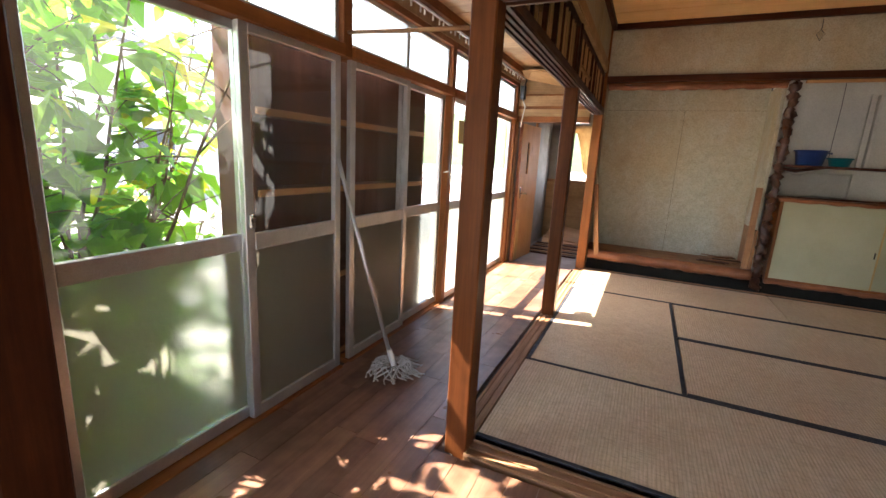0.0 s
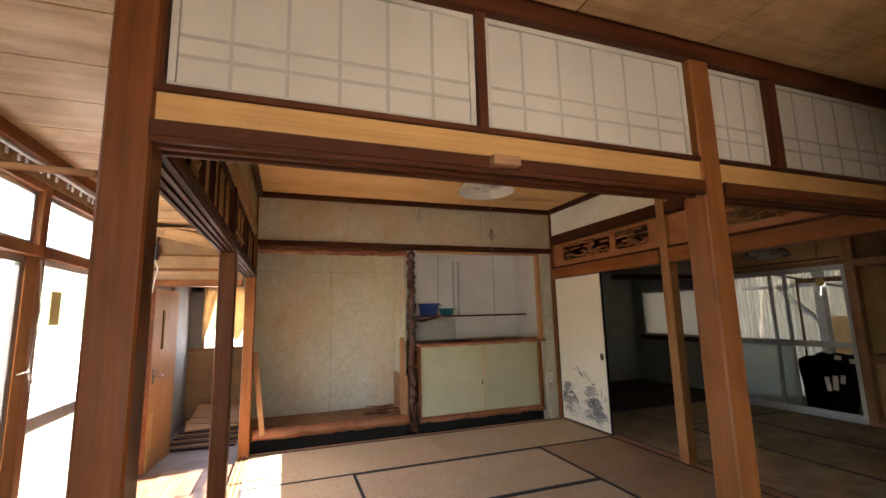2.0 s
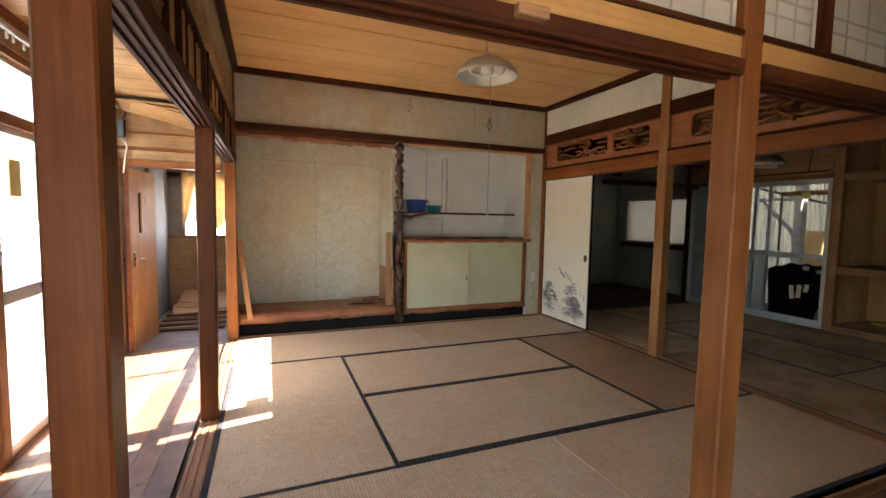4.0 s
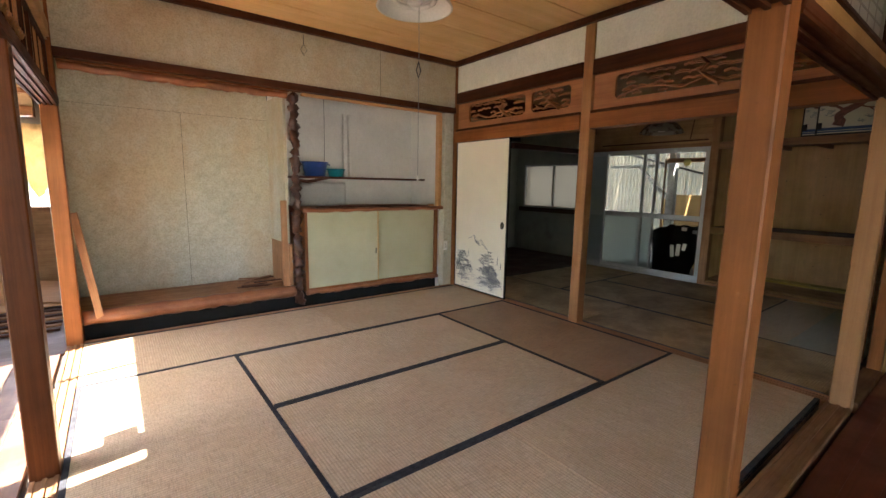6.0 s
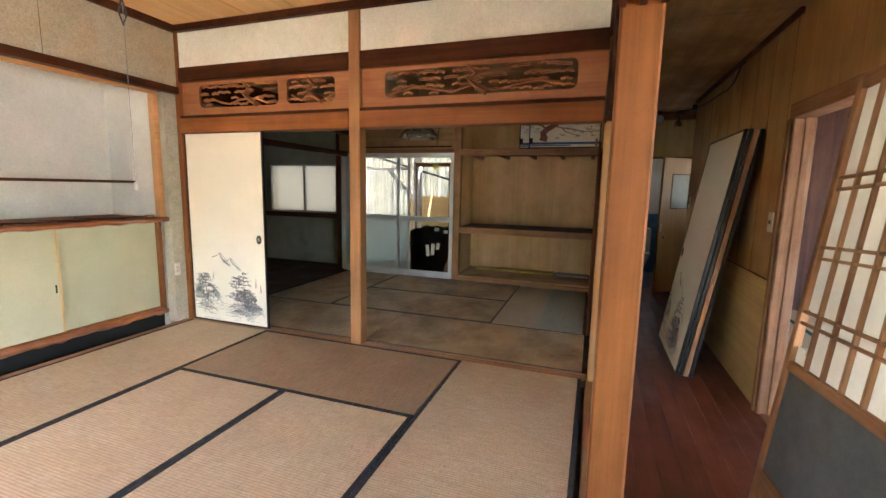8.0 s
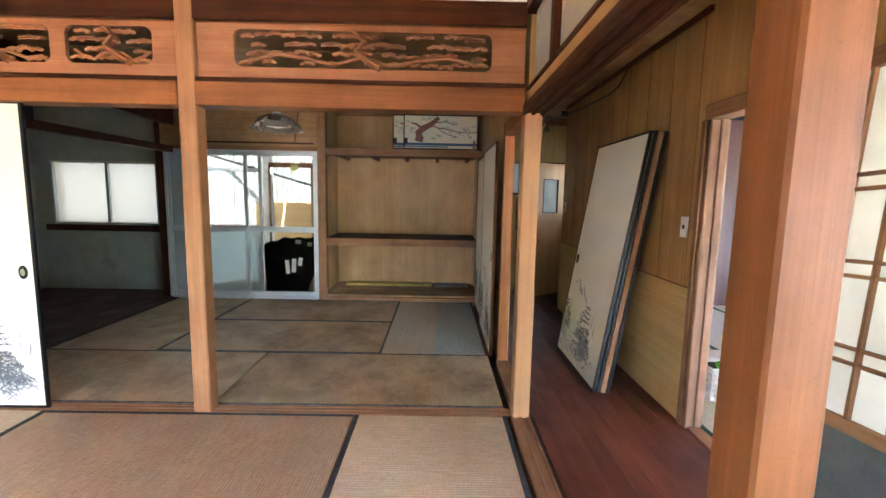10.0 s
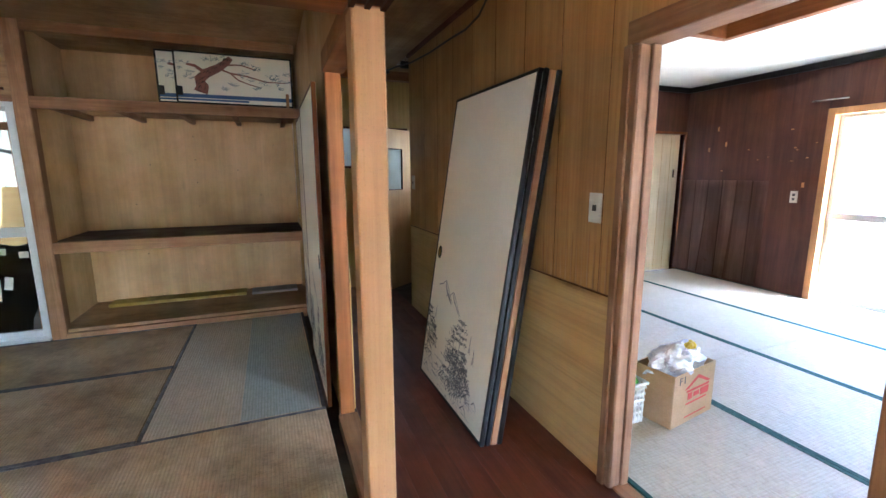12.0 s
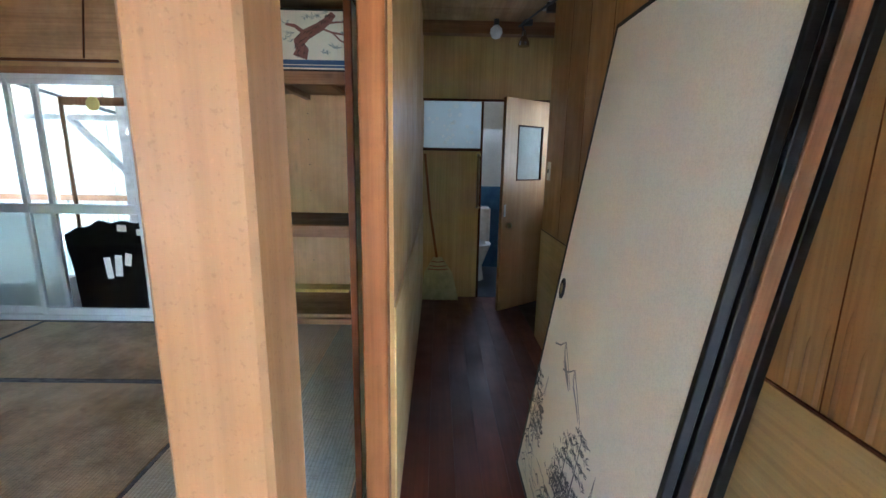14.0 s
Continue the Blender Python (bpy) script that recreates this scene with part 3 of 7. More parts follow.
structure("trim_transom_posts", [(0.887, 0.918, YF - 0.04, YF + 0.03, 1.858, 2.245), (2.192, 2.26, YF - 0.04, YF + 0.03, 1.858, 2.245), (3.102, 3.168, YF - 0.04, YF + 0.03, 1.858, 2.245), (H, H + 0.018, YF - 0.04, YF + 0.03, 1.858, 2.245)], DARK["z"], "dark transom posts")
structure("wall_over_front", [(-0.05, XE + 0.05, YF - 0.03, YF + 0.05, 2.36, 2.7)], PLASTERPALE, "plaster over the front transom", 0)

# ---- ceilings ----


def ceiling(name, x0, x1, y0, y1, z, material, along, step, label, gap=0.008):
    many = []
    a0, a1 = (y0, y1) if along == "x" else (x0, x1)
    n = max(1, round((a1 - a0) / step))
    for i in range(n):
        p, q = a0 + (a1 - a0) * i / n + gap / 2, a0 + (a1 - a0) * (i + 1) / n - gap / 2
        many.append((x0, x1, p, q, z, z + 0.012) if along == "x" else (p, q, y0, y1, z, z + 0.012))
    many.append((x0, x1, y0, y1, z + 0.02, z + 0.1))
    return structure(name, many, material, label, 0)


ceiling("ceiling_alcove_room", -0.05, XE + 0.05, 0.0, YN + 0.05, CEIL1, CEIL, "x", 0.45, "pale wooden board ceiling of the alcove room", 0.012)
ceiling("ceiling_corridor", 0.06, 7.16, -2.3, -0.106, CEILC, CEILOLD, "y", 0.6, "brown board ceiling of hall and corridor")
ceiling("ceiling_veranda", -0.95, 0.05, -2.3, 3.5, CEILE, CEILOLD, "x", 0.31, "stained board ceiling of the veranda")
ceiling("ceiling_dim_room", XE + 0.06, 7.3, -0.103, YN, CEIL2, PLYOLD["y"], "y", 0.45, "old plywood ceiling of the dim room")
structure("trim_ceiling", [(H, XE - H, YN - 0.07, YN - 0.025, 2.575, CEIL1), (XE - 0.085, XE - 0.04, 0.0, YN - 0.07, 2.575, CEIL1), (0.04, 0.085, 0.0, YN - 0.07, 2.575, CEIL1), (0.085, XE - 0.085, 0.003, 0.045, 2.575, CEIL1)], DARK["x"], "dark wooden cornice round the ceiling")

# Unseen slab and skirts, added to block sun leaking in over the ceilings.
structure("roof_main", [(-1.25, 7.0, -5.2, 5.8, 2.80, 2.92), (-1.0, -0.96, -5.0, 5.55, 2.05, 2.80), (-1.0, 7.0, 5.55, 5.6, 2.1, 2.80), (-1.0, 7.0, -5.05, -5.0, 2.1, 2.80), (6.96, 7.0, -5.0, -0.1, 2.3, 2.80), (6.96, 7.0, -0.1, 5.55, 2.45, 2.80)], ROOFSLAB, "unseen slab with skirts that keeps sun out above the ceilings", 0)

# ---- wall between the tatami rooms, above the lintel ----
for i, (ya, yb) in enumerate(((YF + H, 1.82 - H), (1.82 + H, YN - H))):
    structure("wall_middle", [(XE - 0.03, XE + 0.03, ya, yb, 2.285, CEIL1)], PLASTERPALE, "pale plaster over the carved transom", 0)
    structure("trim_middle", [(XE - 0.05, XE + 0.05, ya, yb, 1.852, 1.875), (XE - 0.05, XE + 0.05, ya, yb, 2.165, 2.285)], DARK["y"], "dark rails round the carved transom")

# ---- alcove wall ----
BACK = 4.37
for k, b in (("", (-0.06, 1.66, BACK, BACK + 0.06, -0.1, 2.3)), ("_west", (-0.06, 0.0, YN + 0.055, BACK, -0.1, 2.3)), ("_east", (1.655, 1.685, 3.83, BACK, 0.62, 2.06))):
    structure("wall_alcove" + k, [b], PLASTER, "stained grey-green textured plaster of the alcove", 0)
structure("wall_over_alcove", [(H, XE - H, YN - 0.02, YN + 0.04, 2.12, CEIL1)], PLASTER, "stained textured plaster over the alcove", 0)
structure("trim_alcove", [(H, XE - H, YN - 0.05, YN + 0.05, 2.06, 2.12)], DARK["x"], "dark rail over the alcove")
structure("ceiling_alcove", [(-0.06, 3.7, YN, BACK + 0.06, 2.3, 2.36)], PLYOLD["x"], "board ceiling inside the alcove", 0)
structure("wall_shelf_alcove", [(1.685, 3.5, BACK, BACK + 0.06, -0.1, 2.3), (3.47, 3.5, YN + 0.12, BACK, -0.1, 2.3)], WHITE, "white wall of the shelf alcove", 0)
structure("wall_alcove_side", [(3.47, XE - H, YN, YN + 0.1, 0, 2.06)], PLASTER, "narrow grey plaster strip beside the cabinet", 0)
structure("wall_alcove_outer", [(3.5, 3.7, YN + 0.1, 5.7, -0.1, 2.4)], GREYWALL, "wall behind the corner post", 0)
alcove_floor = tagged(boxes("alcove_floor", [(0.0, 1.66, 3.70, BACK, 0.15, 0.19)], RAW["x"], None), "weathered board floor of the alcove", kind="structure")

# ---- glazed wall of the veranda ----
structure("wall_west", [(-0.96, -0.86, -2.4, -1.17, -0.1, 2.3), (-0.96, -0.84, 3.40, 3.47, -0.1, 2.3), (-0.96, -0.84, -1.1, 3.4, 2.03, 2.3)], PLYOLD["z"], "board wall of the veranda", 0)
for y, z0 in ((0.305, 1.645), (1.60, -0.05), (3.36, -0.05)):
    tagged(box("post", (-0.945, -0.845, y - 0.035, y + 0.035, z0, 2.15), POST["z"], None, 0.004), "red-brown timber post between the windows", "post", "window posts")
tagged(box("post", (-0.95, -0.80, -1.17, -1.015, -0.05, 2.15), DARK["z"], None, 0.006), "dark brown timber post at the window's end", "post", "window posts")
for ya, yb in ((-1.005, 0.27), (0.34, 1.565), (1.635, 3.325)):
    structure("trim_window", [(-0.945, -0.83, ya, yb, 1.645, 1.70), (-0.945, -0.845, ya, yb, 1.99, 2.04), (-0.945, -0.84, ya, yb, -0.06, -0.004)], POST["y"], "timber rails of the window wall")


def sash(y0, y1, x, z0, z1, mid, label, lower=FROST, upper=CLEAR, s=0.045, group="veranda windows", alu=ALU):
    """A sliding aluminium sash with a middle rail and two panes."""
    ob = thing("sliding_window", (x, y0, z0), label, "window", group)
    w, h, m = y1 - y0, z1 - z0, mid - z0
    for b in ((-0.014, 0.014, 0, s, 0, h), (-0.014, 0.014, w - s, w, 0, h)):
        box("stile", b, alu, ob, 0.003)
    for b in ((-0.014, 0.014, s, w - s, 0, 0.055), (-0.014, 0.014, s, w - s, h - 0.035, h), (-0.014, 0.014, s, w - s, m - 0.035, m + 0.035)):
        box("rail", b, alu, ob, 0.003)
    p = box("pane", (-0.002, 0.002, s - 0.004, w - s + 0.004, m + 0.03, h - 0.03), upper, ob, 0)
    p.visible_shadow = upper not in (CLEAR, HAZEGLASS)
    q = box("pane", (-0.002, 0.002, s - 0.004, w - s + 0.004, 0.05, m - 0.03), lower, ob, 0)
    q.visible_shadow = False
    if lower is STARGLASS:
        r = random.Random(int(y0 * 1000))
        bm = bmesh.new()
        for _ in range(int(70 * w)):
            cy, cz, l = r.uniform(s + 0.03, w - s - 0.03), r.uniform(0.09, m - 0.07), r.choice((0.006, 0.009, 0.016))
            for ly, lz in ((l, 0.0009), (0.0009, l)):
                c = [bm.verts.new((0.0026, cy + a, cz + b)) for a, b in ((-ly, 0), (0, -lz), (ly, 0), (0, lz))]
                bm.faces.new(c)
        part("star_pattern", bm, STAR, q, "small four-pointed stars cut into the glass")
    return ob


SW = "aluminium sliding window, clear above and star-patterned below"
sash(-1.0, -0.285, -0.905, 0.0, 1.645, 0.80, SW, STARGLASS, HAZEGLASS)
sash(-0.335, 0.265, -0.872, 0.0, 1.645, 0.80, SW, STARGLASS, HAZEGLASS)
sash(0.345, 0.965, -0.872, 0.0, 1.645, 0.80, SW, STARGLASS, HAZEGLASS)
sash(0.915, 1.56, -0.905, 0.0, 1.645, 0.80, SW, STARGLASS, HAZEGLASS)
sash(1.64, 2.72, -0.872, 0.0, 1.645, 0.80, SW, STARGLASS, HAZEGLASS, s=0.03)
sash(2.69, 3.32, -0.905, 0.0, 1.645, 0.80, SW, STARGLASS, HAZEGLASS, s=0.03)


def transom(y0, y1):
    ob = thing("transom_window", (-0.89, y0, 1.70), "frosted transom window in an aluminium frame", "window", "veranda transoms")
    w, h = y1 - y0, 0.29
    for b in ((-0.015, 0.015, 0, w, 0, 0.025), (-0.015, 0.015, 0, w, h - 0.025, h), (-0.015, 0.015, 0, 0.025, 0.025, h - 0.025), (-0.015, 0.015, w - 0.025, w, 0.025, h - 0.025), (-0.014, 0.014, w / 2 - 0.018, w / 2 + 0.018, 0.025, h - 0.025)):
        box("frame_bar", b, ALU, ob, 0.002)
    for a, b in ((0.022, w / 2 - 0.015), (w / 2 + 0.015, w - 0.022)):
        box("pane", (-0.002, 0.002, a, b, 0.022, h - 0.022), FROST, ob, 0)


for ya, yb in ((-1.0, 0.268), (0.342, 1.563), (1.637, 3.323)):
    transom(ya, yb)

# ---- corridor and third room ----
structure("wall_corridor", [(3.570, 6.20, -1.025, -0.965, -0.05, 2.3)], PLY["z"], "yellow veneered wall of the corridor", 0)
structure("wall_niche_side", [(6.14, 6.20, -1.36, -1.025, -0.05, 2.3)], PLY["z"], "veneered side wall of the corridor niche", 0)
# The opening in the back wall is made up to let the fill lamp in.
structure("wall_niche", [(6.14, 6.58, -1.42, -1.36, -0.05, 2.3), (7.0, 7.16, -1.42, -1.36, -0.05, 2.3), (6.58, 7.0, -1.42, -1.36, -0.05, 1.1), (6.58, 7.0, -1.42, -1.36, 1.7, 2.3)], PLY["z"], "veneered back wall of the corridor niche", 0)
structure("wall_over_door", [(1.85, 3.570, -1.025, -0.965, 1.78, 2.3)], PLY["z"], "veneered wall over the doorway", 0)
structure("door_frame", [(3.512, 3.570, -1.055, -0.950, -0.05, 1.70), (3.540, 3.576, -0.950, -0.937, -0.05, 1.70), (3.501, 3.514, -1.04, -1.0, -0.05, 1.70)], wood("worn_jamb", (0.22, 0.105, 0.050), (0.38, 0.205, 0.105), "z", 0.6, 1.0, 0.4, knots=0.8), "worn timber door jamb", 0.006)
structure("door_frame_head", [(1.85, 3.570, -1.055, -0.945, 1.70, 1.78)], RAW["x"], "timber door head", 0.004)
structure("sill_third_room", [(1.85, 3.51, -1.04, -0.965, -0.06, -0.004)], RAW["x"], "worn wooden door sill")
structure("wall_south_hall", [(-0.95, -0.6, -2.4, -2.3, -0.1, 2.4), (1.6, 1.95, -2.4, -2.3, -0.1, 2.4), (-0.6, 1.6, -2.4, -2.3, 1.9, 2.4), (1.85, 1.95, -4.8, -2.4, -0.1, 2.4)], PLYOLD["z"], "plain board wall closing the hall", 0)
structure("wall_third_room", [(6.45, 6.55, -4.85, -4.72, -0.1, 2.3), (6.45, 6.55, -3.9, -1.42, -0.1, 2.3), (6.45, 6.55, -4.72, -3.9, 1.74, 2.3), (1.95, 3.3, -4.85, -4.75, -0.1, 2.3), (4.9, 6.45, -4.85, -4.75, -0.1, 2.3), (3.3, 4.9, -4.85, -4.75, 1.85, 2.3)], PANEL, "dark brown wood panelling of the third room", 0)
structure("ceiling_third_room", [(1.95, 6.6, -4.85, -3.20, 2.3, 2.36), (1.95, 6.6, -2.30, -0.96, 2.3, 2.36), (1.95, 3.80, -3.20, -2.30, 2.3, 2.36), (4.90, 6.6, -3.20, -2.30, 2.3, 2.36)], WHITE, "white textured ceiling of the third room", 0)
fdoor = thing("cream_door", (6.50, -4.69, -0.02), "shut cream veneered door in the third room", "door")
box("leaf", (-0.02, 0.02, 0.0, 0.76, 0, 1.759), wood("cream_veneer", (0.66, 0.55, 0.36), (0.76, 0.65, 0.45), "z", 0.4, 0.6, 0.12), fdoor)
for i in range(1, 5):
    box("groove", (-0.0215, -0.02, 0.15 * i, 0.15 * i + 0.003, 0.02, 1.72), PLY["z"], fdoor, 0)
box("latch", (-0.03, -0.02, 0.07, 0.10, 1.22, 1.32), STEEL, fdoor)

# ---- dim room ----
structure("wall_dim_south", [(4.54, 7.26, -0.10, -0.03, -0.05, 2.35)], PLY["z"], "veneered wall between dim room and corridor", 0)
structure("wall_dim_over_gap", [(XE, 4.54, -0.09, -0.01, 1.81, 2.35)], PLY["z"], "veneered wall over the gap", 0)
structure("wall_dim_east", [(6.42, 6.5, 1.9, 3.76, 1.80, 2.35)], PLYOLD["y"], "old plywood wall over the window", 0)
structure("wall_closet", [(7.2, 7.26, -0.05, 1.9, -0.1, 2.35), (6.4, 7.2, 1.86, 1.9, -0.1, 2.35)], CLOSET, "plywood lining of the closet", 0)
NAIL = plain("rusty_nail", (0.05, 0.03, 0.02), 0.7)
for y, z in ((0.20, 1.55), (0.55, 1.30), (0.92, 1.62), (0.92, 1.40), (0.92, 1.18), (0.92, 0.95), (1.30, 1.35), (1.45, 0.98), (0.35, 1.05), (0.92, 0.55), (0.92, 0.30), (1.40, 0.50)):
    b = box("nail", (7.1965, 7.2005, y - 0.004, y + 0.004, z - 0.004, z + 0.004), NAIL, bpy.data.objects["wall_closet"], 0.001)
post(6.42, 1.86, 2.33, RAW["z"], "rough timber post beside the closet")
post(6.5, 3.80, 2.33, DARK["z"], "dark post by the kitchen")
structure("wall_kitchen", [(6.8, 6.86, 3.66, 5.7, -0.1, 0.83), (6.8, 6.86, 3.66, 5.7, 1.64, 2.4), (6.8, 6.86, 5.40, 5.7, 0.83, 1.64), (6.8, 6.86, 3.66, 4.05, 0.83, 1.64), (3.7, 6.86, 5.6, 5.7, -0.1, 2.4)], GREYWALL, "grim grey board wall of the kitchen", 0)
structure("ceiling_kitchen", [(3.6, 6.9, YN, 5.7, 2.33, 2.4)], PLYOLD["x"], "dark board ceiling of the kitchen", 0)
structure("floor_kitchen", [(3.7, 6.8, YN + 0.0, 5.6, -0.07, -0.01)], DARK["x"], "dark board floor of the kitchen", 0)
structure("wall_corridor_end", [(7.1, 7.16, -0.6, 0.0, -0.05, 1.340), (7.1, 7.16, -0.6, 0.0, 1.740, 2.4), (7.1, 7.16, -0.11, 0.0, 1.340, 1.740), (7.1, 7.16, -1.36, -0.6, 1.75, 2.4), (7.1, 7.16, -1.36, -1.215, -0.05, 1.75)], PLYPALE["z"], "pale panelled wall at the corridor's end", 0)

# ---- sliding doors with ink landscapes ----


layer = [0]


def lift(y):
    """Lays each brush mark a hair over the last."""
    layer[0] = (layer[0] + 1) % 97
    return y - layer[0] * 0.000012


def blob(bm, x, z, rx, rz, y, r, n=7):
    vs = []
    y = lift(y)
    for i in range(n):
        a = 2 * math.pi * i / n
        k = r.uniform(0.6, 1.15)
        vs.append(bm.verts.new((x + rx * k * math.cos(a), y, z + rz * k * math.sin(a))))
    bm.faces.new(vs)


def stroke(bm, pts, w, y):
    """A flat brush line through points (x, z), thinning to its end."""
    n = len(pts)
    y = lift(y)
    prev = None
    for i, (x, z) in enumerate(pts):
        a, b = pts[max(i - 1, 0)], pts[min(i + 1, n - 1)]
        d = Vector((b[0] - a[0], b[1] - a[1]))
        d = Vector((-d.y, d.x)).normalized() * w * (1 - 0.7 * i / n) / 2
        cur = (bm.verts.new((x + d.x, y, z + d.y)), bm.verts.new((x - d.x, y, z - d.y)))
        if prev:
            bm.faces.new((prev[0], cur[0], cur[1], prev[1]))
        prev = cur


def tuft(bm, r, x, z, w, y):
    """A clump of needles: short strokes fanning up from one spot."""
    for _ in range(6):
        a = r.uniform(-1.2, 1.2)
        l = w * r.uniform(0.5, 1.0)
        px, pz = x + r.gauss(0, w * 0.35), z + r.gauss(0, w * 0.15)
        stroke(bm, [(px, pz), (px + 0.5 * l * math.sin(a), pz + 0.4 * l * math.cos(a)), (px + l * math.sin(a), pz + 0.6 * l * math.cos(a))], 0.0040, y)


def pine(bm, r, x, z, h, w, y):
    """A brushed pine: a bent trunk, bare boughs and layered tufts."""
    lean = r.uniform(-0.12, 0.12)
    knee = r.uniform(-0.05, 0.05)
    at = lambda f: x + h * (lean * f + knee * math.sin(3.1 * f))
    stroke(bm, [(at(f / 6), z + h * f / 6) for f in range(7)], 0.035 * h, y)
    for k in range(8):
        f = 0.24 + 0.76 * k / 7
        for side in (-1, 1):
            if r.random() < 0.18:
                continue
            reach = 1.55 * w * (1.15 - 0.9 * f) * r.uniform(0.6, 1.15) * side
            bx, bz = at(f), z + h * f
            stroke(bm, [(bx, bz - 0.02 * h), (bx + 0.5 * reach, bz + 0.005), (bx + reach, bz - 0.01)], 0.004, y)
            for g in (0.35, 0.7, 1.0):
                tuft(bm, r, bx + g * reach, bz + r.uniform(-0.008, 0.006), 0.028, y)
    tuft(bm, r, at(1.0), z + h, 0.02, y)


def ink_scene(parent, w, y, seed, shift=0.0):
    """Brushed landscape low on a door: peaks, two pine islets, rocks, water."""
    r = random.Random(seed)
    dark, pale = bmesh.new(), bmesh.new()
    inside = lambda x: 0.03 < x < 0.97
    for px, pz, n, d in ((0.40, 0.655, 6, 0.022), (0.54, 0.615, 5, 0.018)):
        px += shift
        for i in range(n):
            k = 0.02 * i
            stroke(pale, [((px + 0.004 * i) * w, pz - 0.012 * i), ((px + k * 0.8) * w, pz - 0.03 - d * 0.6 * i), ((px + 0.10 + k * 0.3) * w, pz - 0.09 - 0.006 * i)], 0.005, y)
        stroke(pale, [((px - 0.11) * w, pz - 0.045), ((px - 0.05) * w, pz - 0.03), (px * w, pz)], 0.007, y)
        stroke(pale, [(px * w, pz), ((px + 0.06) * w, pz - 0.045), ((px + 0.14) * w, pz - 0.11)], 0.007, y)
    trees = ((0.15, 0.23, 0.20, 0.07), (0.21, 0.20, 0.24, 0.08), (0.28, 0.20, 0.15, 0.06), (0.62, 0.17, 0.26, 0.08), (0.71, 0.17, 0.31, 0.10), (0.76, 0.13, 0.20, 0.08), (0.66, 0.12, 0.18, 0.09), (0.81, 0.10, 0.16, 0.08), (0.12, 0.16, 0.16, 0.06))
    for x, z, h, ww in trees:
        if inside(x + shift):
            pine(dark, r, (x + shift) * w, z, h, ww, y)
    for x, z, h in ((0.30, 0.40, 0.07), (0.86, 0.36, 0.09), (0.92, 0.32, 0.07)):
        if inside(x + shift):
            for k in range(9):
                f = k / 8
                stroke(pale if x < 0.5 else dark, [((x + shift) * w - 0.012 * (1 - f), z + h * f), ((x + shift) * w, z + h * f + 0.012), ((x + shift) * w + 0.012 * (1 - f), z + h * f)], 0.005, y)
    for cx, cz, spread, n in ((0.18, 0.17, 0.07, 46), (0.70, 0.13, 0.10, 80), (0.82, 0.16, 0.07, 30)):
        for _ in range(n):
            x = cx + shift + r.gauss(0, spread)
            if not 0.05 < x < 0.93:
                continue
            z = cz + r.gauss(0, 0.032)
            l = r.uniform(0.015, 0.04)
            stroke(dark if r.random() < 0.55 else pale, [(x * w - l, z - 0.3 * l), (x * w - 0.2 * l, z + 0.45 * l), (x * w + 0.5 * l, z + 0.1 * l), (x * w + l, z - 0.6 * l)], r.uniform(0.003, 0.008), y)
    for _ in range(46):
        x, z = r.uniform(0.04, 0.80) * w, r.uniform(0.03, 0.19)
        stroke(pale, [(x, z), (x + 0.03, z + 0.002), (x + r.uniform(0.04, 0.12), z - 0.003)], 0.0028, y)
    part("ink_painting", dark, BRUSH, parent, "brushed black pines and rocks")
    part("ink_wash", pale, INKPALE, parent, "pale grey brushed peaks and water")


def fusuma(at, rz, rx, w, h, label, group, painted=True, face=FUSUMA, frame_mat=LACQUER, d=0.022, seed=3, pull="right", shift=0.0):
    """A papered sliding door: panel, lacquered frame, oval pull, painting."""
    ob = thing("sliding_door", at, label, "sliding door", group)
    ob.matrix_world = pose(*at, 0, 0, rz) @ pose(0, 0, 0, rx, 0, 0)
    f = 0.016
    box("panel", (f, w - f, -d / 2 + 0.002, d / 2 - 0.002, f, h - f), face, ob, 0)
    for b in ((0, f, -d / 2, d / 2, 0, h), (w - f, w, -d / 2, d / 2, 0, h), (f, w - f, -d / 2, d / 2, 0, f), (f, w - f, -d / 2, d / 2, h - f, h)):
        box("frame_bar", b, frame_mat, ob, 0.002)
    px = w - 0.07 if pull == "right" else 0.07
    bm = bmesh.new()
    rings = lathe(bm, [(0.018, -0.001), (0.026, -0.003), (0.026, 0.0005)], 16, (0, 0, 0), "y")
    for v in bm.verts:
        v.co = Vector((px + v.co.x, -d / 2 + v.co.y + 0.001, 0.80 + v.co.z * 1.5))
    pl = part("door_pull", bm, LACQUER, ob, "dark oval recessed pull")
    bm = bmesh.new()
    lathe(bm, [(0.014, 0), (0.014, 0.0012)], 14, (0, 0, 0), "y")
    for v in bm.verts:
        v.co = Vector((px + v.co.x, -d / 2 - 0.0035 + v.co.y, 0.80 + v.co.z * 1.5))
    part("pull_cup", bm, STEEL, pl)
    if painted:
        ink_scene(ob, w, -d / 2 + 0.0008, seed, shift)
    return ob


FG = "papered sliding doors"
fusuma((XE - 0.022, 3.585, 0.004), -90, 0, 0.87, 1.73, "cream papered sliding door with brushed ink landscape, standing shut", FG)
lean = -8.6
fusuma((4.835, -0.592, -0.012), 180, lean, 0.885, 1.735, "cream papered sliding door with ink landscape, leaning on the corridor wall", FG, seed=8, pull="left", shift=-0.14)
fusuma((4.830, -0.620, -0.012), 180, lean, 0.885, 1.735, "black-framed sliding door in the leaning stack", FG, False)
fusuma((4.828, -0.650, -0.012), 180, lean, 0.885, 1.73, "sliding door with a raw red-brown wooden edge in the stack", FG, False, PLYOLD["z"], RAW["z"], 0.032)
fusuma((4.820, -0.680, -0.012), 180, lean, 0.885, 1.73, "black-framed sliding door at the back of the stack", FG, False)
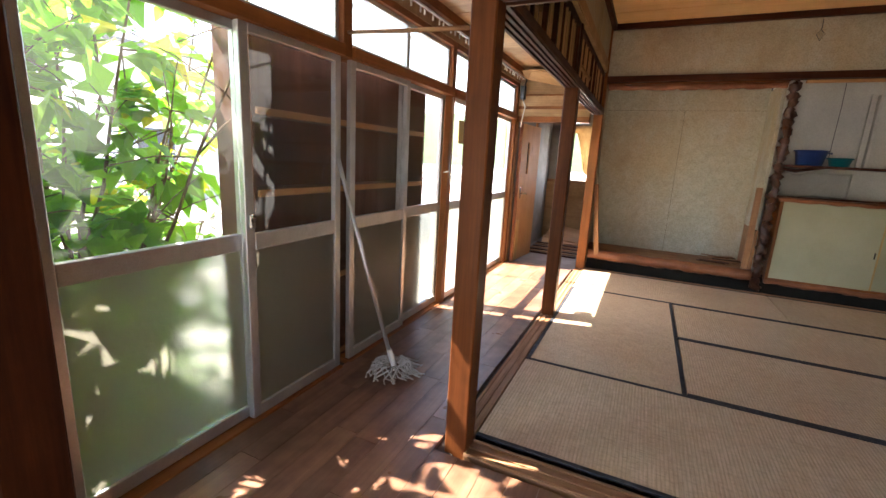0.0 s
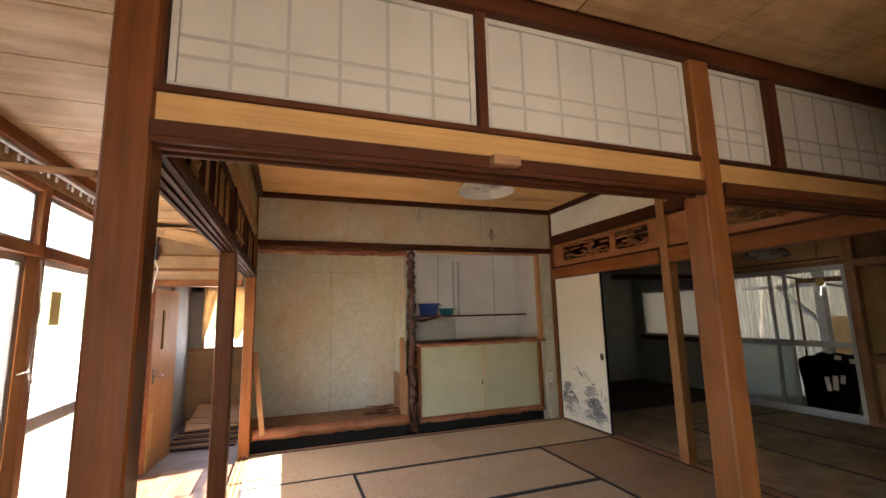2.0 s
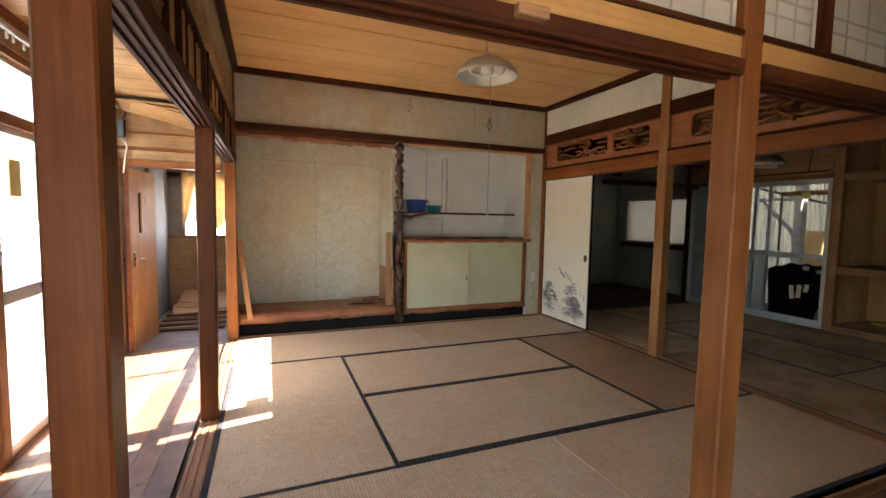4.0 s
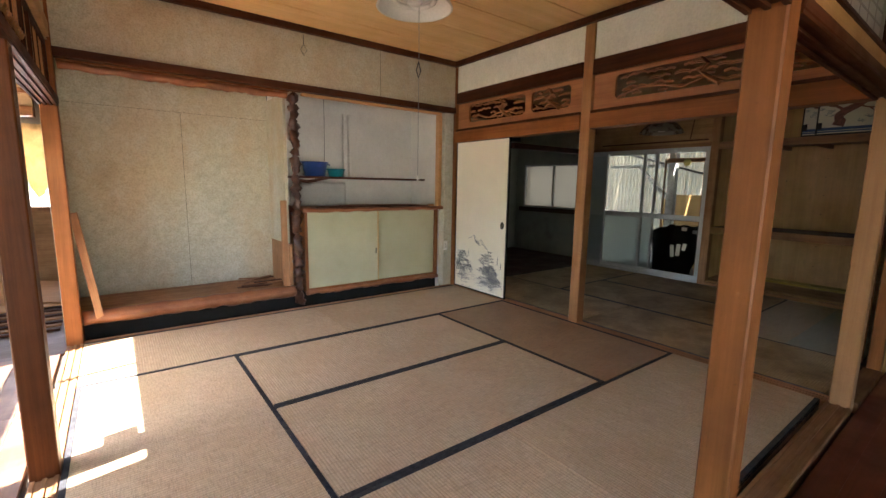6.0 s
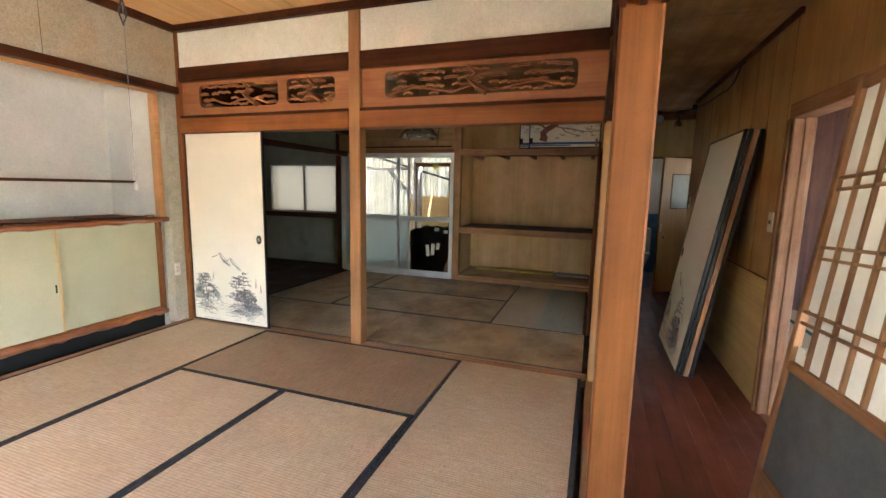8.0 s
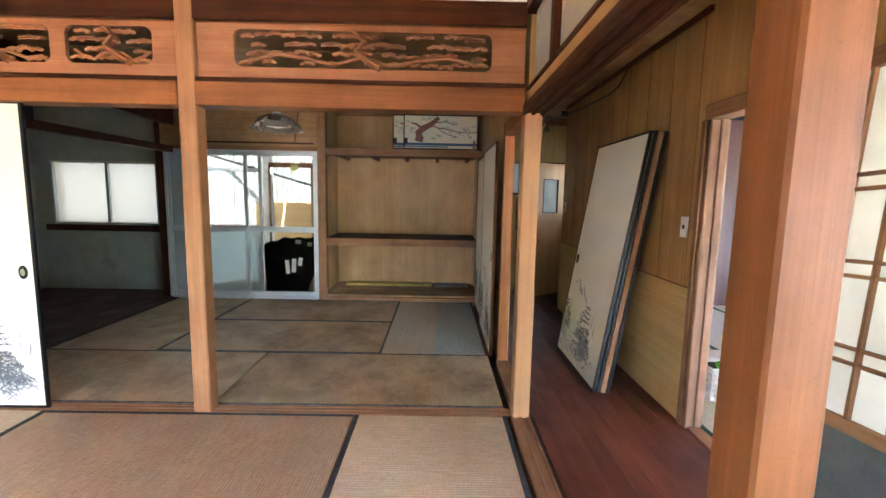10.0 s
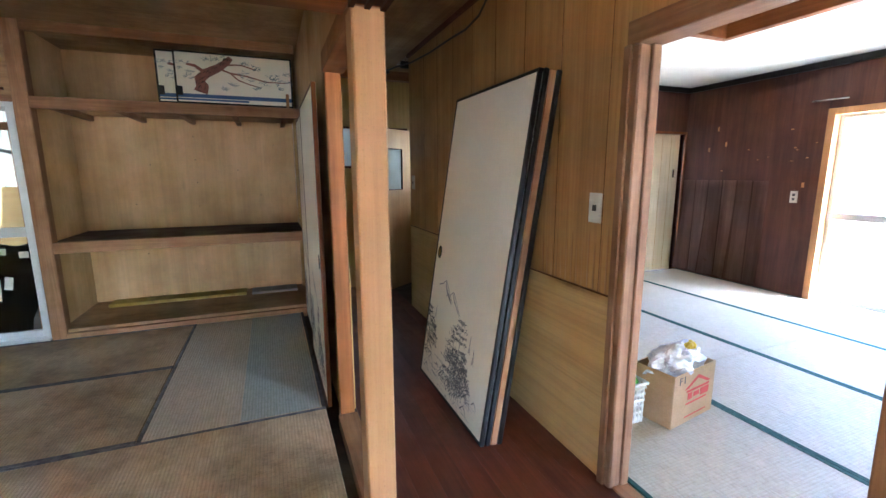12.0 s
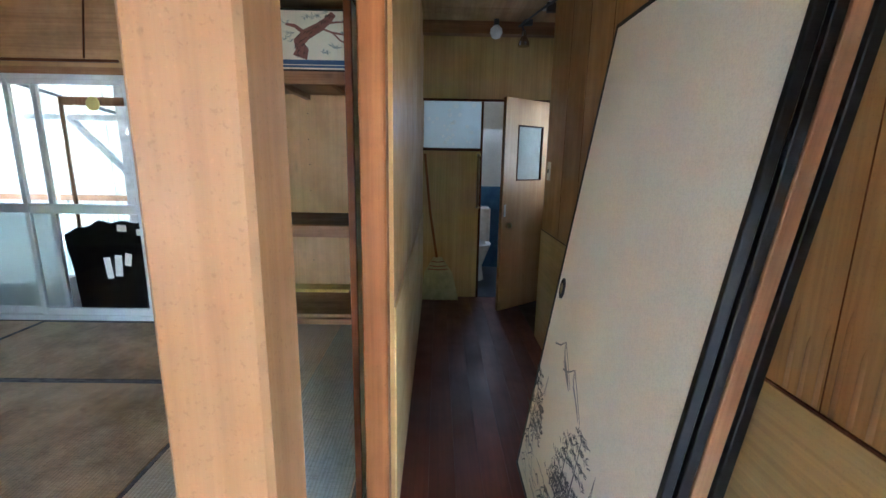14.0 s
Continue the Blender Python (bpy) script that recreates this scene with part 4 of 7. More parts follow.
for x in (4.56, 5.44):
    fusuma((x, 0.022 if x < 5 else -0.004, 0.0), 0, 0, 0.88, 1.70, "cream papered sliding door along the dim room's wall", FG, True, frame_mat=MID["z"], seed=12).matrix_world = pose(x + 0.88, 0.03 if x < 5 else 0.006, 0.0, 0, 0, 180)


def shoji(at, rz, rx, w, h):
    """A tall paper door: stiles, rails, lattice, papers with a torn hole, board below."""
    ob = thing("shoji_door", at, "wooden lattice paper door with torn paper, leaning by the doorway", "shoji door")
    ob.matrix_world = pose(*at, 0, 0, rz) @ pose(0, 0, 0, rx, 0, 0) @ pose(0, 0, 0, 0, -3.8, 0)
    s = 0.035
    for b in ((0, s, -0.015, 0.015, 0, h), (w - s, w, -0.015, 0.015, 0, h)):
        box("stile", b, RAW["z"], ob)
    for b in ((s, w - s, -0.014, 0.014, 0, 0.06), (s, w - s, -0.014, 0.014, 0.14, 0.17), (s, w - s, -0.014, 0.014, 0.60, 0.64), (s, w - s, -0.014, 0.014, h - 0.05, h)):
        box("rail", b, RAW["x"], ob)
    box("lower_board", (s, w - s, -0.004, 0.004, 0.17, 0.60), mottled("slate_board", (0.10, 0.115, 0.115), (0.15, 0.165, 0.16), 6, 0.6), ob, 0, "dark grey-green lower board")
    box("kick_board", (s, w - s, -0.004, 0.004, 0.06, 0.14), RAW["x"], ob, 0)
    n = 7
    for i in range(1, n):
        x = s + (w - 2 * s) * i / n
        box("lattice_bar", (x - 0.006, x + 0.006, -0.012, 0.004, 0.64, h - 0.05), RAW["z"], ob, 0.001)
    for z in (0.80, 0.845, 1.06, 1.105, 1.33, 1.375):
        box("lattice_bar", (s, w - s, -0.010, 0.003, z - 0.006, z + 0.006), RAW["x"], ob, 0.001)
    bm = bmesh.new()
    nx, nz = 40, 50
    grid = [[bm.verts.new((s + (w - 2 * s) * i / nx, 0.006, 0.64 + (h - 0.69) * j / nz)) for j in range(nz + 1)] for i in range(nx + 1)]
    for i in range(nx):
        for j in range(nz):
            x, z = (i + 0.5) / nx, (j + 0.5) / nz
            if (x - 0.03) ** 2 * 40 + (z - 0.12) ** 2 * 60 + 0.5 * noise.noise((x * 9, z * 9, 3)) < 0.42:
                continue
            bm.faces.new((grid[i][j], grid[i + 1][j], grid[i + 1][j + 1], grid[i][j + 1]))
    bmesh.ops.solidify(bm, geom=bm.faces[:], thickness=0.0012)
    part("paper", bm, paper("dull_shoji_paper", (0.66, 0.63, 0.54), 0.12), ob, "torn yellowed paper")
    return ob


shoji((2.63, -0.668, -0.012), 180, -7.2, 0.90, 1.76)

# ---- alcove ----
alcove_post = tagged(rod("alcove_post", [(1.725 + 0.012 * math.sin(i * 1.3), 3.72 + 0.008 * math.cos(i * 0.9), 0.02 + 2.06 * i / 60) for i in range(61)], [0.043 + 0.005 * math.sin(i * 0.8) + 0.004 * math.sin(i * 2.1) for i in range(61)], LOG, None, "", 20, 0.55, 2.0), "dark gnarled polished log post of the alcove", "post")
tagged(rod("alcove_lintel", [(0.06 + 1.6 * i / 50, 3.70 + 0.006 * math.sin(i * 1.1), 2.022 + 0.005 * math.sin(i * 0.7)) for i in range(51)], [0.030 + (0.008 * abs(math.sin(i * 1.05)) if 16 < i < 42 else 0) for i in range(51)], LOGRED, None, "", 12, 0.25), "knobbly red log lintel over the alcove", "beam")
structure("trim_alcove_head", [(0.055, 1.67, 3.67, 3.72, 2.05, 2.06)], POST["x"], "thin rail over the log lintel")
tagged(rod("alcove_sill", [(0.05 + 1.62 * i / 50, 3.70 + 0.006 * math.sin(i * 0.9), 0.165 + 0.003 * math.sin(i * 0.5)) for i in range(51)], [0.058 + 0.005 * math.sin(i * 1.4) * (1 if 20 < i < 40 else 0.1) for i in range(51)], LOGRED, None, "", 14, 0.10, 5.0), "reddish half-rounded log sill of the alcove floor", "sill")
structure("trim_alcove_seam", [(0.868, 0.871, BACK - 0.0015, BACK, 0.19, 1.86), (0.02, 1.65, BACK - 0.0015, BACK, 1.86, 1.862), (2.60, 2.603, YN - 0.0215, YN - 0.02, 2.12, 2.57)], SUBFLOOR, "thin seams in the plaster", 0)
structure("sill_north", [(H, XE - H, 3.60, 3.645, -0.06, 0.004)], RAW["x"], "dusty sill under the alcove")
tagged(rod("low_rail", [(1.80 + 1.65 * i / 40, 3.73, 0.115 + 0.006 * math.sin(i * 0.6) + 0.0) for i in range(41)], [0.026 + 0.004 * math.sin(i * 1.7) for i in range(41)], LOGRED, None, "", 10, 0.3), "red rough log rail under the cabinet", "rail")
# Near-black board: the shade under the alcove floor is put into its colour.
structure("wall_under_alcove", [(0.05, 3.47, 3.80, 3.83, -0.07, 0.16)], plain("painted_shade_black", (0.012, 0.011, 0.010), 0.95), "black board painted as the shade under the alcove floor", 0)
brace = tagged(box("timber_brace", (0.0, 0.05, -0.02, 0.02, 0, 0.82), RAW["z"]), "loose slanting timber at the alcove's side", "timber")
brace.matrix_world = pose(0.135, 3.66, 0.16, -3, -7, 0)
tagged(boxes("alcove_side_panel", [(1.60, 1.655, 3.80, 3.83, 0.19, 1.05), (1.655, 1.68, 3.75, 4.36, 0.19, 0.62)], RAW["z"], None), "reddish wooden side panel of the alcove", "panel")
debris = thing("broken_boards", (1.38, 4.0, 0.19), "splintered rotten floorboards on the alcove floor", "boards")
r = random.Random(2)
for i in range(12):
    b = box("splinter", (-0.14, 0.14, -0.016, 0.016, 0, 0.008), DARK["x"] if i % 2 else RAW["x"], debris, 0.002)
    b.matrix_local = pose(r.uniform(-0.06, 0.1), r.uniform(-0.16, 0.16), 0.004 + 0.005 * i, 0, r.uniform(-3, 3), r.uniform(-25, 25))

cab = thing("alcove_cabinet", (1.80, 3.74, 0.10), "low built-in cabinet with olive sliding doors under the shelf", "cabinet")
box("side", (0.0, 0.03, -0.015, 0.45, 0.02, 0.865), POST["z"], cab)
box("side", (1.605, 1.645, -0.015, 0.45, 0.02, 0.865), POST["z"], cab)
box("base_rail", (0.03, 1.605, -0.012, 0.03, 0.025, 0.055), POST["x"], cab)
box("back", (0.0, 1.645, 0.55, 0.57, 0.05, 0.84), PLYOLD["x"], cab)
d1 = box("door", (0.03, 0.835, 0.000, 0.016, 0.055, 0.835), CABPAPER, cab, 0.002, "olive papered sliding door")
d2 = box("door", (0.81, 1.605, 0.018, 0.034, 0.055, 0.835), CABPAPER, cab, 0.002, "olive papered sliding door")
box("door_edge", (0.822, 0.836, -0.003, 0.0, 0.055, 0.835), PLYPALE["z"], d1)
box("door_pull", (0.797, 0.808, -0.004, 0.001, 0.36, 0.42), LACQUER, d1)
counter = thing("alcove_counter", (1.775, 3.66, 0.938), "split brown counter board over the cabinet", "counter")
box("board", (0.0, 1.69, 0.02, 0.70, 0.0, 0.035), POST["x"], counter)
rod("front_edge", [(-0.005 + 1.70 * i / 40, 0.018, 0.016 + 0.003 * math.sin(i)) for i in range(41)], [0.020 + 0.003 * math.sin(i * 1.3) for i in range(41)], LOGRED, counter, "", 8, 0.2)
for i in range(9):
    b = box("peeled_veneer", (-0.2, 0.2, -0.02, 0.02, 0, 0.006), DARK["x"], counter, 0.001, "lifting dark veneer strip")
    b.matrix_local = pose(0.35 + 0.125 * i, 0.06 + 0.025 * (i % 4), 0.040 + 0.004 * (i % 3), r.uniform(-6, 6), r.uniform(-4, 4), r.uniform(-6, 6))
tagged(box("small_block", (3.30, 3.37, 3.70, 3.735, 0.977, 1.0), PALE["x"]), "small pale wooden block on the counter", "block")
shelf = thing("alcove_shelf", (1.78, 3.86, 1.272), "thin dark wall shelf in the white alcove", "shelf")
bm = bmesh.new()
add_box(bm, 0.0, 1.56, 0.0, 0.30, 0.0, 0.022, 0.003)
part("board", bm, DARK["x"], shelf)
rod("curled_end", [(0.0, 0.02, -0.02), (0.12, 0.02, -0.035), (0.25, 0.02, -0.012), (0.34, 0.02, 0.0)], [0.014, 0.018, 0.012, 0.006], DARK["x"], shelf)
bm = bmesh.new()
cols = []
for i in range(29):
    p = i / 28
    peel = max(0.0, 1 - p / 0.45) ** 2
    cols.append([bm.verts.new((0.62 * p - 0.04 * peel * j / 10, -(0.16 * peel + 0.012 * math.sin(9 * p)) * (j / 10) ** 1.6, (0.255 - 0.05 * peel - 0.03 * math.exp(-((p - 0.3) / 0.08) ** 2)) * j / 10)) for j in range(11)])
for a, b in zip(cols, cols[1:]):
    for j in range(10):
        bm.faces.new((a[j], b[j], b[j + 1], a[j + 1]))
bmesh.ops.solidify(bm, geom=bm.faces[:], thickness=0.0015)
sheet = tagged(part("peeled_paper", bm, WHITE), "white wallpaper sheet peeling off behind the counter", "paper")
for f in sheet.data.polygons:
    f.use_smooth = True
sheet.matrix_world = pose(1.80, 4.12, 0.977)
structure("trim_shelf_alcove", [(1.79, 3.44, 3.665, 3.71, 2.035, 2.06), (3.405, 3.455, 3.68, 3.74, 0.94, 2.035)], PALE["x"], "orange timber frame of the shelf alcove")


def tub(x, y, z, r0, r1, h, colour, name, label, lugs):
    ob = thing(name, (x, y, z), label, "tub", "plastic tubs")
    m = plain(name + "_plastic", colour, 0.35)
    bm = bmesh.new()
    lathe(bm, [(0.001, 0), (r0, 0), (r1 - 0.006, h - 0.012), (r1 + 0.008, h - 0.012), (r1 + 0.008, h), (r1 - 0.004, h), (r0 - 0.004, 0.006), (0.001, 0.006)], 32)
    o = part("bowl", bm, m, ob)
    for f in o.data.polygons:
        f.use_smooth = True
    for s in lugs:
        rod("handle", [(s * r1, -0.03, h - 0.02), (s * (r1 + 0.025), -0.02, h - 0.022), (s * (r1 + 0.03), 0.0, h - 0.03), (s * (r1 + 0.025), 0.02, h - 0.022), (s * r1, 0.03, h - 0.02)], 0.005, m, ob)
    return ob


tub(2.03, 4.02, 1.294, 0.105, 0.135, 0.15, (0.035, 0.075, 0.26), "blue_bucket", "blue plastic bucket on the alcove shelf", (1,))
tub(2.27, 4.03, 1.294, 0.075, 0.098, 0.085, (0.01, 0.22, 0.26), "teal_basin", "small teal plastic basin on the shelf", ())
fold = thing("folded_board", (2.48, 4.30, 1.294), "tall narrow white board standing on the shelf", "board")
box("leaf", (0, 0.045, -0.02, 0.02, 0, 0.72), WHITE, fold)
box("leaf", (0.05, 0.075, -0.06, 0.03, 0, 0.71), WHITE, fold)
tagged(rod("hanging_wire", [(2.27, 4.34, 2.28), (2.275, 4.34, 1.9), (2.27, 4.35, 1.36)], 0.0025, INK), "thin dark wire hanging in the alcove", "wire")
outlet = thing("wall_outlet", (3.50, 3.636, 0.44), "yellowed double socket on the plaster strip", "socket")
box("plate", (-0.028, 0.028, -0.006, 0.004, 0, 0.11), PLASTICWHITE, outlet)
for z in (0.03, 0.065):
    for x in (-0.008, 0.006):
        box("slot", (x, x + 0.002, -0.0075, -0.005, z, z + 0.014), INK, outlet, 0)
tagged(rod("wire_loop", [(1.80, YN - 0.03, 2.56), (1.80, YN - 0.035, 2.48), (1.77, YN - 0.035, 2.43), (1.80, YN - 0.035, 2.38), (1.83, YN - 0.035, 2.43), (1.80, YN - 0.035, 2.47)], 0.003, INK), "dark wire loop hanging on the plaster", "wire")

# ---- carved transoms between the rooms ----
CARVE = wood("carved_cedar", (0.32, 0.115, 0.042), (0.47, 0.20, 0.08), "y", 0.5, 0.8, 0.2)


def carved(y0, y1, holes, label, seed):
    """A board with pierced windows, and pines, clouds and boughs carved in them."""
    ob = thing("carved_transom", (XE, y0, 1.875), label, "carved transom", "carved transoms")
    w, h = y1 - y0, 0.29
    za, zb = 0.065, 0.258
    bm = bmesh.new()
    add_box(bm, -0.012, 0.012, 0, w, 0, za)
    add_box(bm, -0.012, 0.012, 0, w, zb, h)
    edges = [0] + [e for hole in holes for e in hole] + [w]
    for a, b in zip(edges[0::2], edges[1::2]):
        add_box(bm, -0.012, 0.012, a, b, za, zb)
    for a, b in holes:
        for cy, sy in ((a, 1), (b, -1)):
            for cz, sz in ((za, 1), (zb, -1)):
                p = [(cy, cz), (cy + sy * 0.035, cz), (cy + sy * 0.012, cz + sz * 0.012), (cy, cz + sz * 0.035)]
                f = [bm.verts.new((-0.012, *q)) for q in p]
                g = [bm.verts.new((0.012, *q)) for q in p]
                bm.faces.new(f)
                bm.faces.new(g)
                for k in range(4):
                    bm.faces.new((f[k], f[(k + 1) % 4], g[(k + 1) % 4], g[k]))
    bmesh.ops.recalc_face_normals(bm, faces=bm.faces)
    part("board", bm, CARVE, ob)
    r = random.Random(seed)
    for a, b in holes:
        bm = bmesh.new()
        n = int((b - a) / 0.075)
        c = a + r.uniform(0.35, 0.6) * (b - a)
        tube(bm, [(0, c - 0.10, za), (0, c - 0.02, za + 0.05), (0, c + 0.03, za + 0.09), (0, c - 0.01, za + 0.14), (0, c + 0.04, zb)], [0.055, 0.045, 0.036, 0.040, 0.030], 10, 0.4, seed, 0.35)
        for s in (-1, 1):
            pts = [(0, c, za + 0.06)]
            for k in range(5):
                pts.append((0, c + s * (k + 1) * (b - a) * 0.11, za + 0.045 + 0.025 * math.sin(k * 1.6 + seed)))
            tube(bm, [p for p in pts if a < p[1] < b], 0.017, 6, 0.4, seed, 0.6)
        for i in range(n + 2):
            for row in range(4):
                y = a + 0.05 + (b - a - 0.1) * (i + 0.5 * (row % 2) + r.uniform(-0.2, 0.2)) / (n + 1)
                z = za + 0.018 + row * 0.048 + r.uniform(-0.008, 0.010)
                if not a + 0.03 < y < b - 0.03 or r.random() < 0.22:
                    continue
                if row >= 2 and r.random() < 0.35:
                    for q in range(2):
                        tube(bm, [(0, y - 0.05, z + 0.013 * q), (0.002, y, z + 0.006 + 0.013 * q), (0, min(y + 0.06, b), z + 0.013 * q)], [0.004, 0.011, 0.004], 6, 0.2, i, 0.7)
                    continue
                for q in range(4):
                    t = -0.75 + 0.5 * q
                    bmesh.ops.create_icosphere(bm, subdivisions=1, radius=1.0, matrix=Matrix.LocRotScale((r.uniform(-0.003, 0.003), y + 0.034 * t, z + 0.012 * (1 - t * t)), None, (0.012, r.uniform(0.014, 0.021), r.uniform(0.010, 0.015))))
        part("carving", bm, CARVE, ob, "carved pines, clouds and boughs")
    for z0, z1 in ((-0.003, 0.006), (h - 0.006, h)):
        box("edge_strip", (-0.022, -0.012, 0, w, z0, z1), POST["y"], ob, 0.001)
    return ob


carved(YF + H, 1.82 - H, [(0.18, 1.56)], "cedar transom carved with a bird among pines", 5)
carved(1.82 + H, YN - H, [(0.14, 0.60), (0.68, 1.53)], "cedar transom carved with clouds and pines", 9)

# ---- lattice transom along the veranda ----
for ya, yb in ((YF + H, 1.82 - 0.03), (1.82 + 0.03, YN - H)):
    tr = thing("lattice_transom", (0, ya, 1.785), "dark wooden lattice transom with slender balusters", "lattice transom", "veranda lattices")
    w = yb - ya
    for b in ((-0.02, 0.02, 0, w, 0.0, 0.03), (-0.02, 0.02, 0, w, 0.33, 0.37), (-0.02, 0.02, 0, 0.04, 0.03, 0.33), (-0.02, 0.02, w - 0.04, w, 0.03, 0.33), (-0.02, 0.02, w * 0.42, w * 0.42 + 0.03, 0.03, 0.33), (-0.02, 0.02, w * 0.56, w * 0.56 + 0.03, 0.03, 0.33)):
        box("rail", b, DARK["y"], tr)
    for i in range(22):
        y = 0.06 + (w - 0.12) * i / 21
        box("baluster", (-0.008, 0.008, y - 0.006, y + 0.006, 0.03, 0.33), PALE["z"] if i % 3 else DARK["z"], tr, 0.002)
    for i in range(10):
        y = 0.10 + 0.055 * i
        rod("carved_scroll", [(0.018, y - 0.02, 0.10), (0.028, y, 0.115), (0.018, y + 0.02, 0.10)], 0.007, PALE["y"], tr)
    box("backing_board", (-0.012, -0.009, 0.04, w - 0.04, 0.03, 0.33), DARK["y"], tr, 0)
structure("wall_veranda_over", [(-0.03, 0.03, YF + H, YN - H, 2.155, CEIL1)], PLASTER, "plaster over the veranda lattice", 0)
post(0, 1.82, 2.155, DARK["z"], "dark short post over the lintel", 0.06, 1.785)

# ---- pendant lamps ----


def pendant(x, y, z, r, h, top, label, shade_mat, cord_to):
    ob = thing("pendant_lamp", (x, y, z), label, "ceiling lamp", "pendant lamps")
    bm = bmesh.new()
    lathe(bm, [(r - 0.004, 0.004), (r, 0), (r + 0.008, 0.004), (r * 0.98, 0.03), (r * 0.72, h * 0.75), (r * 0.3, h), (0.02, h + 0.01), (0.02, h + 0.004), (r * 0.3, h - 0.006), (r * 0.70, h * 0.72), (r * 0.95, 0.03), (r - 0.004, 0.004)], 40, caps=False)
    o = part("shade", bm, shade_mat, ob)
    bm = bmesh.new()
    ring = [(0.55 * r * math.cos(2 * math.pi * i / 32), 0.55 * r * math.sin(2 * math.pi * i / 32), 0.05) for i in range(33)]
    tube(bm, ring, 0.014, 8)
    t = part("ring_tube", bm, PLASTICWHITE, ob, "white ring-shaped tube, unlit")
    bm = bmesh.new()
    lathe(bm, [(0.03, 0.02), (0.045, 0.03), (0.045, h), (0.03, h + 0.02)], 20)
    f = part("fitting", bm, PLASTICWHITE, ob)
    for q in (o, t, f):
        for p in q.data.polygons:
            p.use_smooth = True
    rod("cable", [(0, 0, h), (0.002, 0, (top - z + h) / 2), (0, 0, top - z)], 0.004, PLASTICWHITE, ob)
    if cord_to:
        rod("pull_cord", [(0.03, 0, 0.02), (0.032, 0, -0.3), (0.03, 0, cord_to - z)], 0.0016, INKPALE, ob)
        rod("cord_end", [(0.03, 0, cord_to - z), (0.03, 0, cord_to - z - 0.03)], 0.007, PLASTICWHITE, ob)
        rod("cord_loop", [(0.03, 0, -0.28), (0.045, 0, -0.33), (0.03, 0, -0.37), (0.015, 0, -0.33), (0.03, 0, -0.28)], 0.004, INK, ob)
    return ob


pendant(1.76, 1.70, 2.215, 0.21, 0.12, CEIL1, "white pendant lamp with a round metal shade", mottled("cream_enamel", (0.62, 0.60, 0.54), (0.72, 0.70, 0.64), 4, 0.3), 1.28)
smoke = plain("smoky_plastic", (0.40, 0.37, 0.31), 0.2)
smoke.node_tree.nodes["Principled BSDF"].inputs["Alpha"].default_value = 0.55
pendant(5.02, 1.87, 1.81, 0.21, 0.13, CEIL2, "smoky domed pendant lamp in the dim room", smoke, None)

# ---- dim room ----
closet = thing("closet_shelf", (6.37, 0.0, 0.672), "rough timber middle shelf of the open closet", "shelf")
box("front_beam", (-0.03, 0.03, 0.0, 1.80, 0.0, 0.085), RAW["y"], closet)
box("board", (0.03, 0.83, 0.0, 1.85, 0.05, 0.075), DARK["y"], closet)
closet2 = thing("closet_top_shelf", (6.37, 0.0, 1.73), "rough timber upper shelf of the closet", "shelf")
box("front_beam", (-0.03, 0.03, -0.02, 1.80, 0.0, 0.083), RAW["y"], closet2)
for i in range(5):
    box("bearer", (0.03, 0.80, 0.08 + 0.4 * i, 0.12 + 0.4 * i, 0.0, 0.045), RAW["x"], closet2)
box("board", (0.03, 0.80, 0.0, 1.85, 0.045, 0.057), PLYOLD["y"], closet2)
structure("floor_closet", [(6.40, 7.2, -0.03, 1.86, -0.06, 0.06)], PLYOLD["y"], "boarded floor of the closet")
tagged(box("yellow_board", (6.95, 7.12, 0.55, 1.7, 0.06, 0.09), plain("yellow_board", (0.42, 0.30, 0.05), 0.6)), "yellow board lying on the closet floor", "board")
tagged(box("grey_board", (6.93, 7.12, 0.06, 0.50, 0.06, 0.085), mottled("grey_card", (0.30, 0.28, 0.27), (0.38, 0.36, 0.34), 6, 0.8)), "grey board lying on the closet floor", "board")
structure("trim_closet", [(6.36, 6.43, 0.0, 1.81, -0.03, 0.035), (6.37, 6.43, 0.0, 1.81, 2.26, CEIL2)], RAW["y"], "raw timber rails of the closet front")
structure("trim_window_dim", [(6.40, 6.46, 1.91, 3.74, 1.775, 1.82)], RAW["y"], "timber rail over the window")


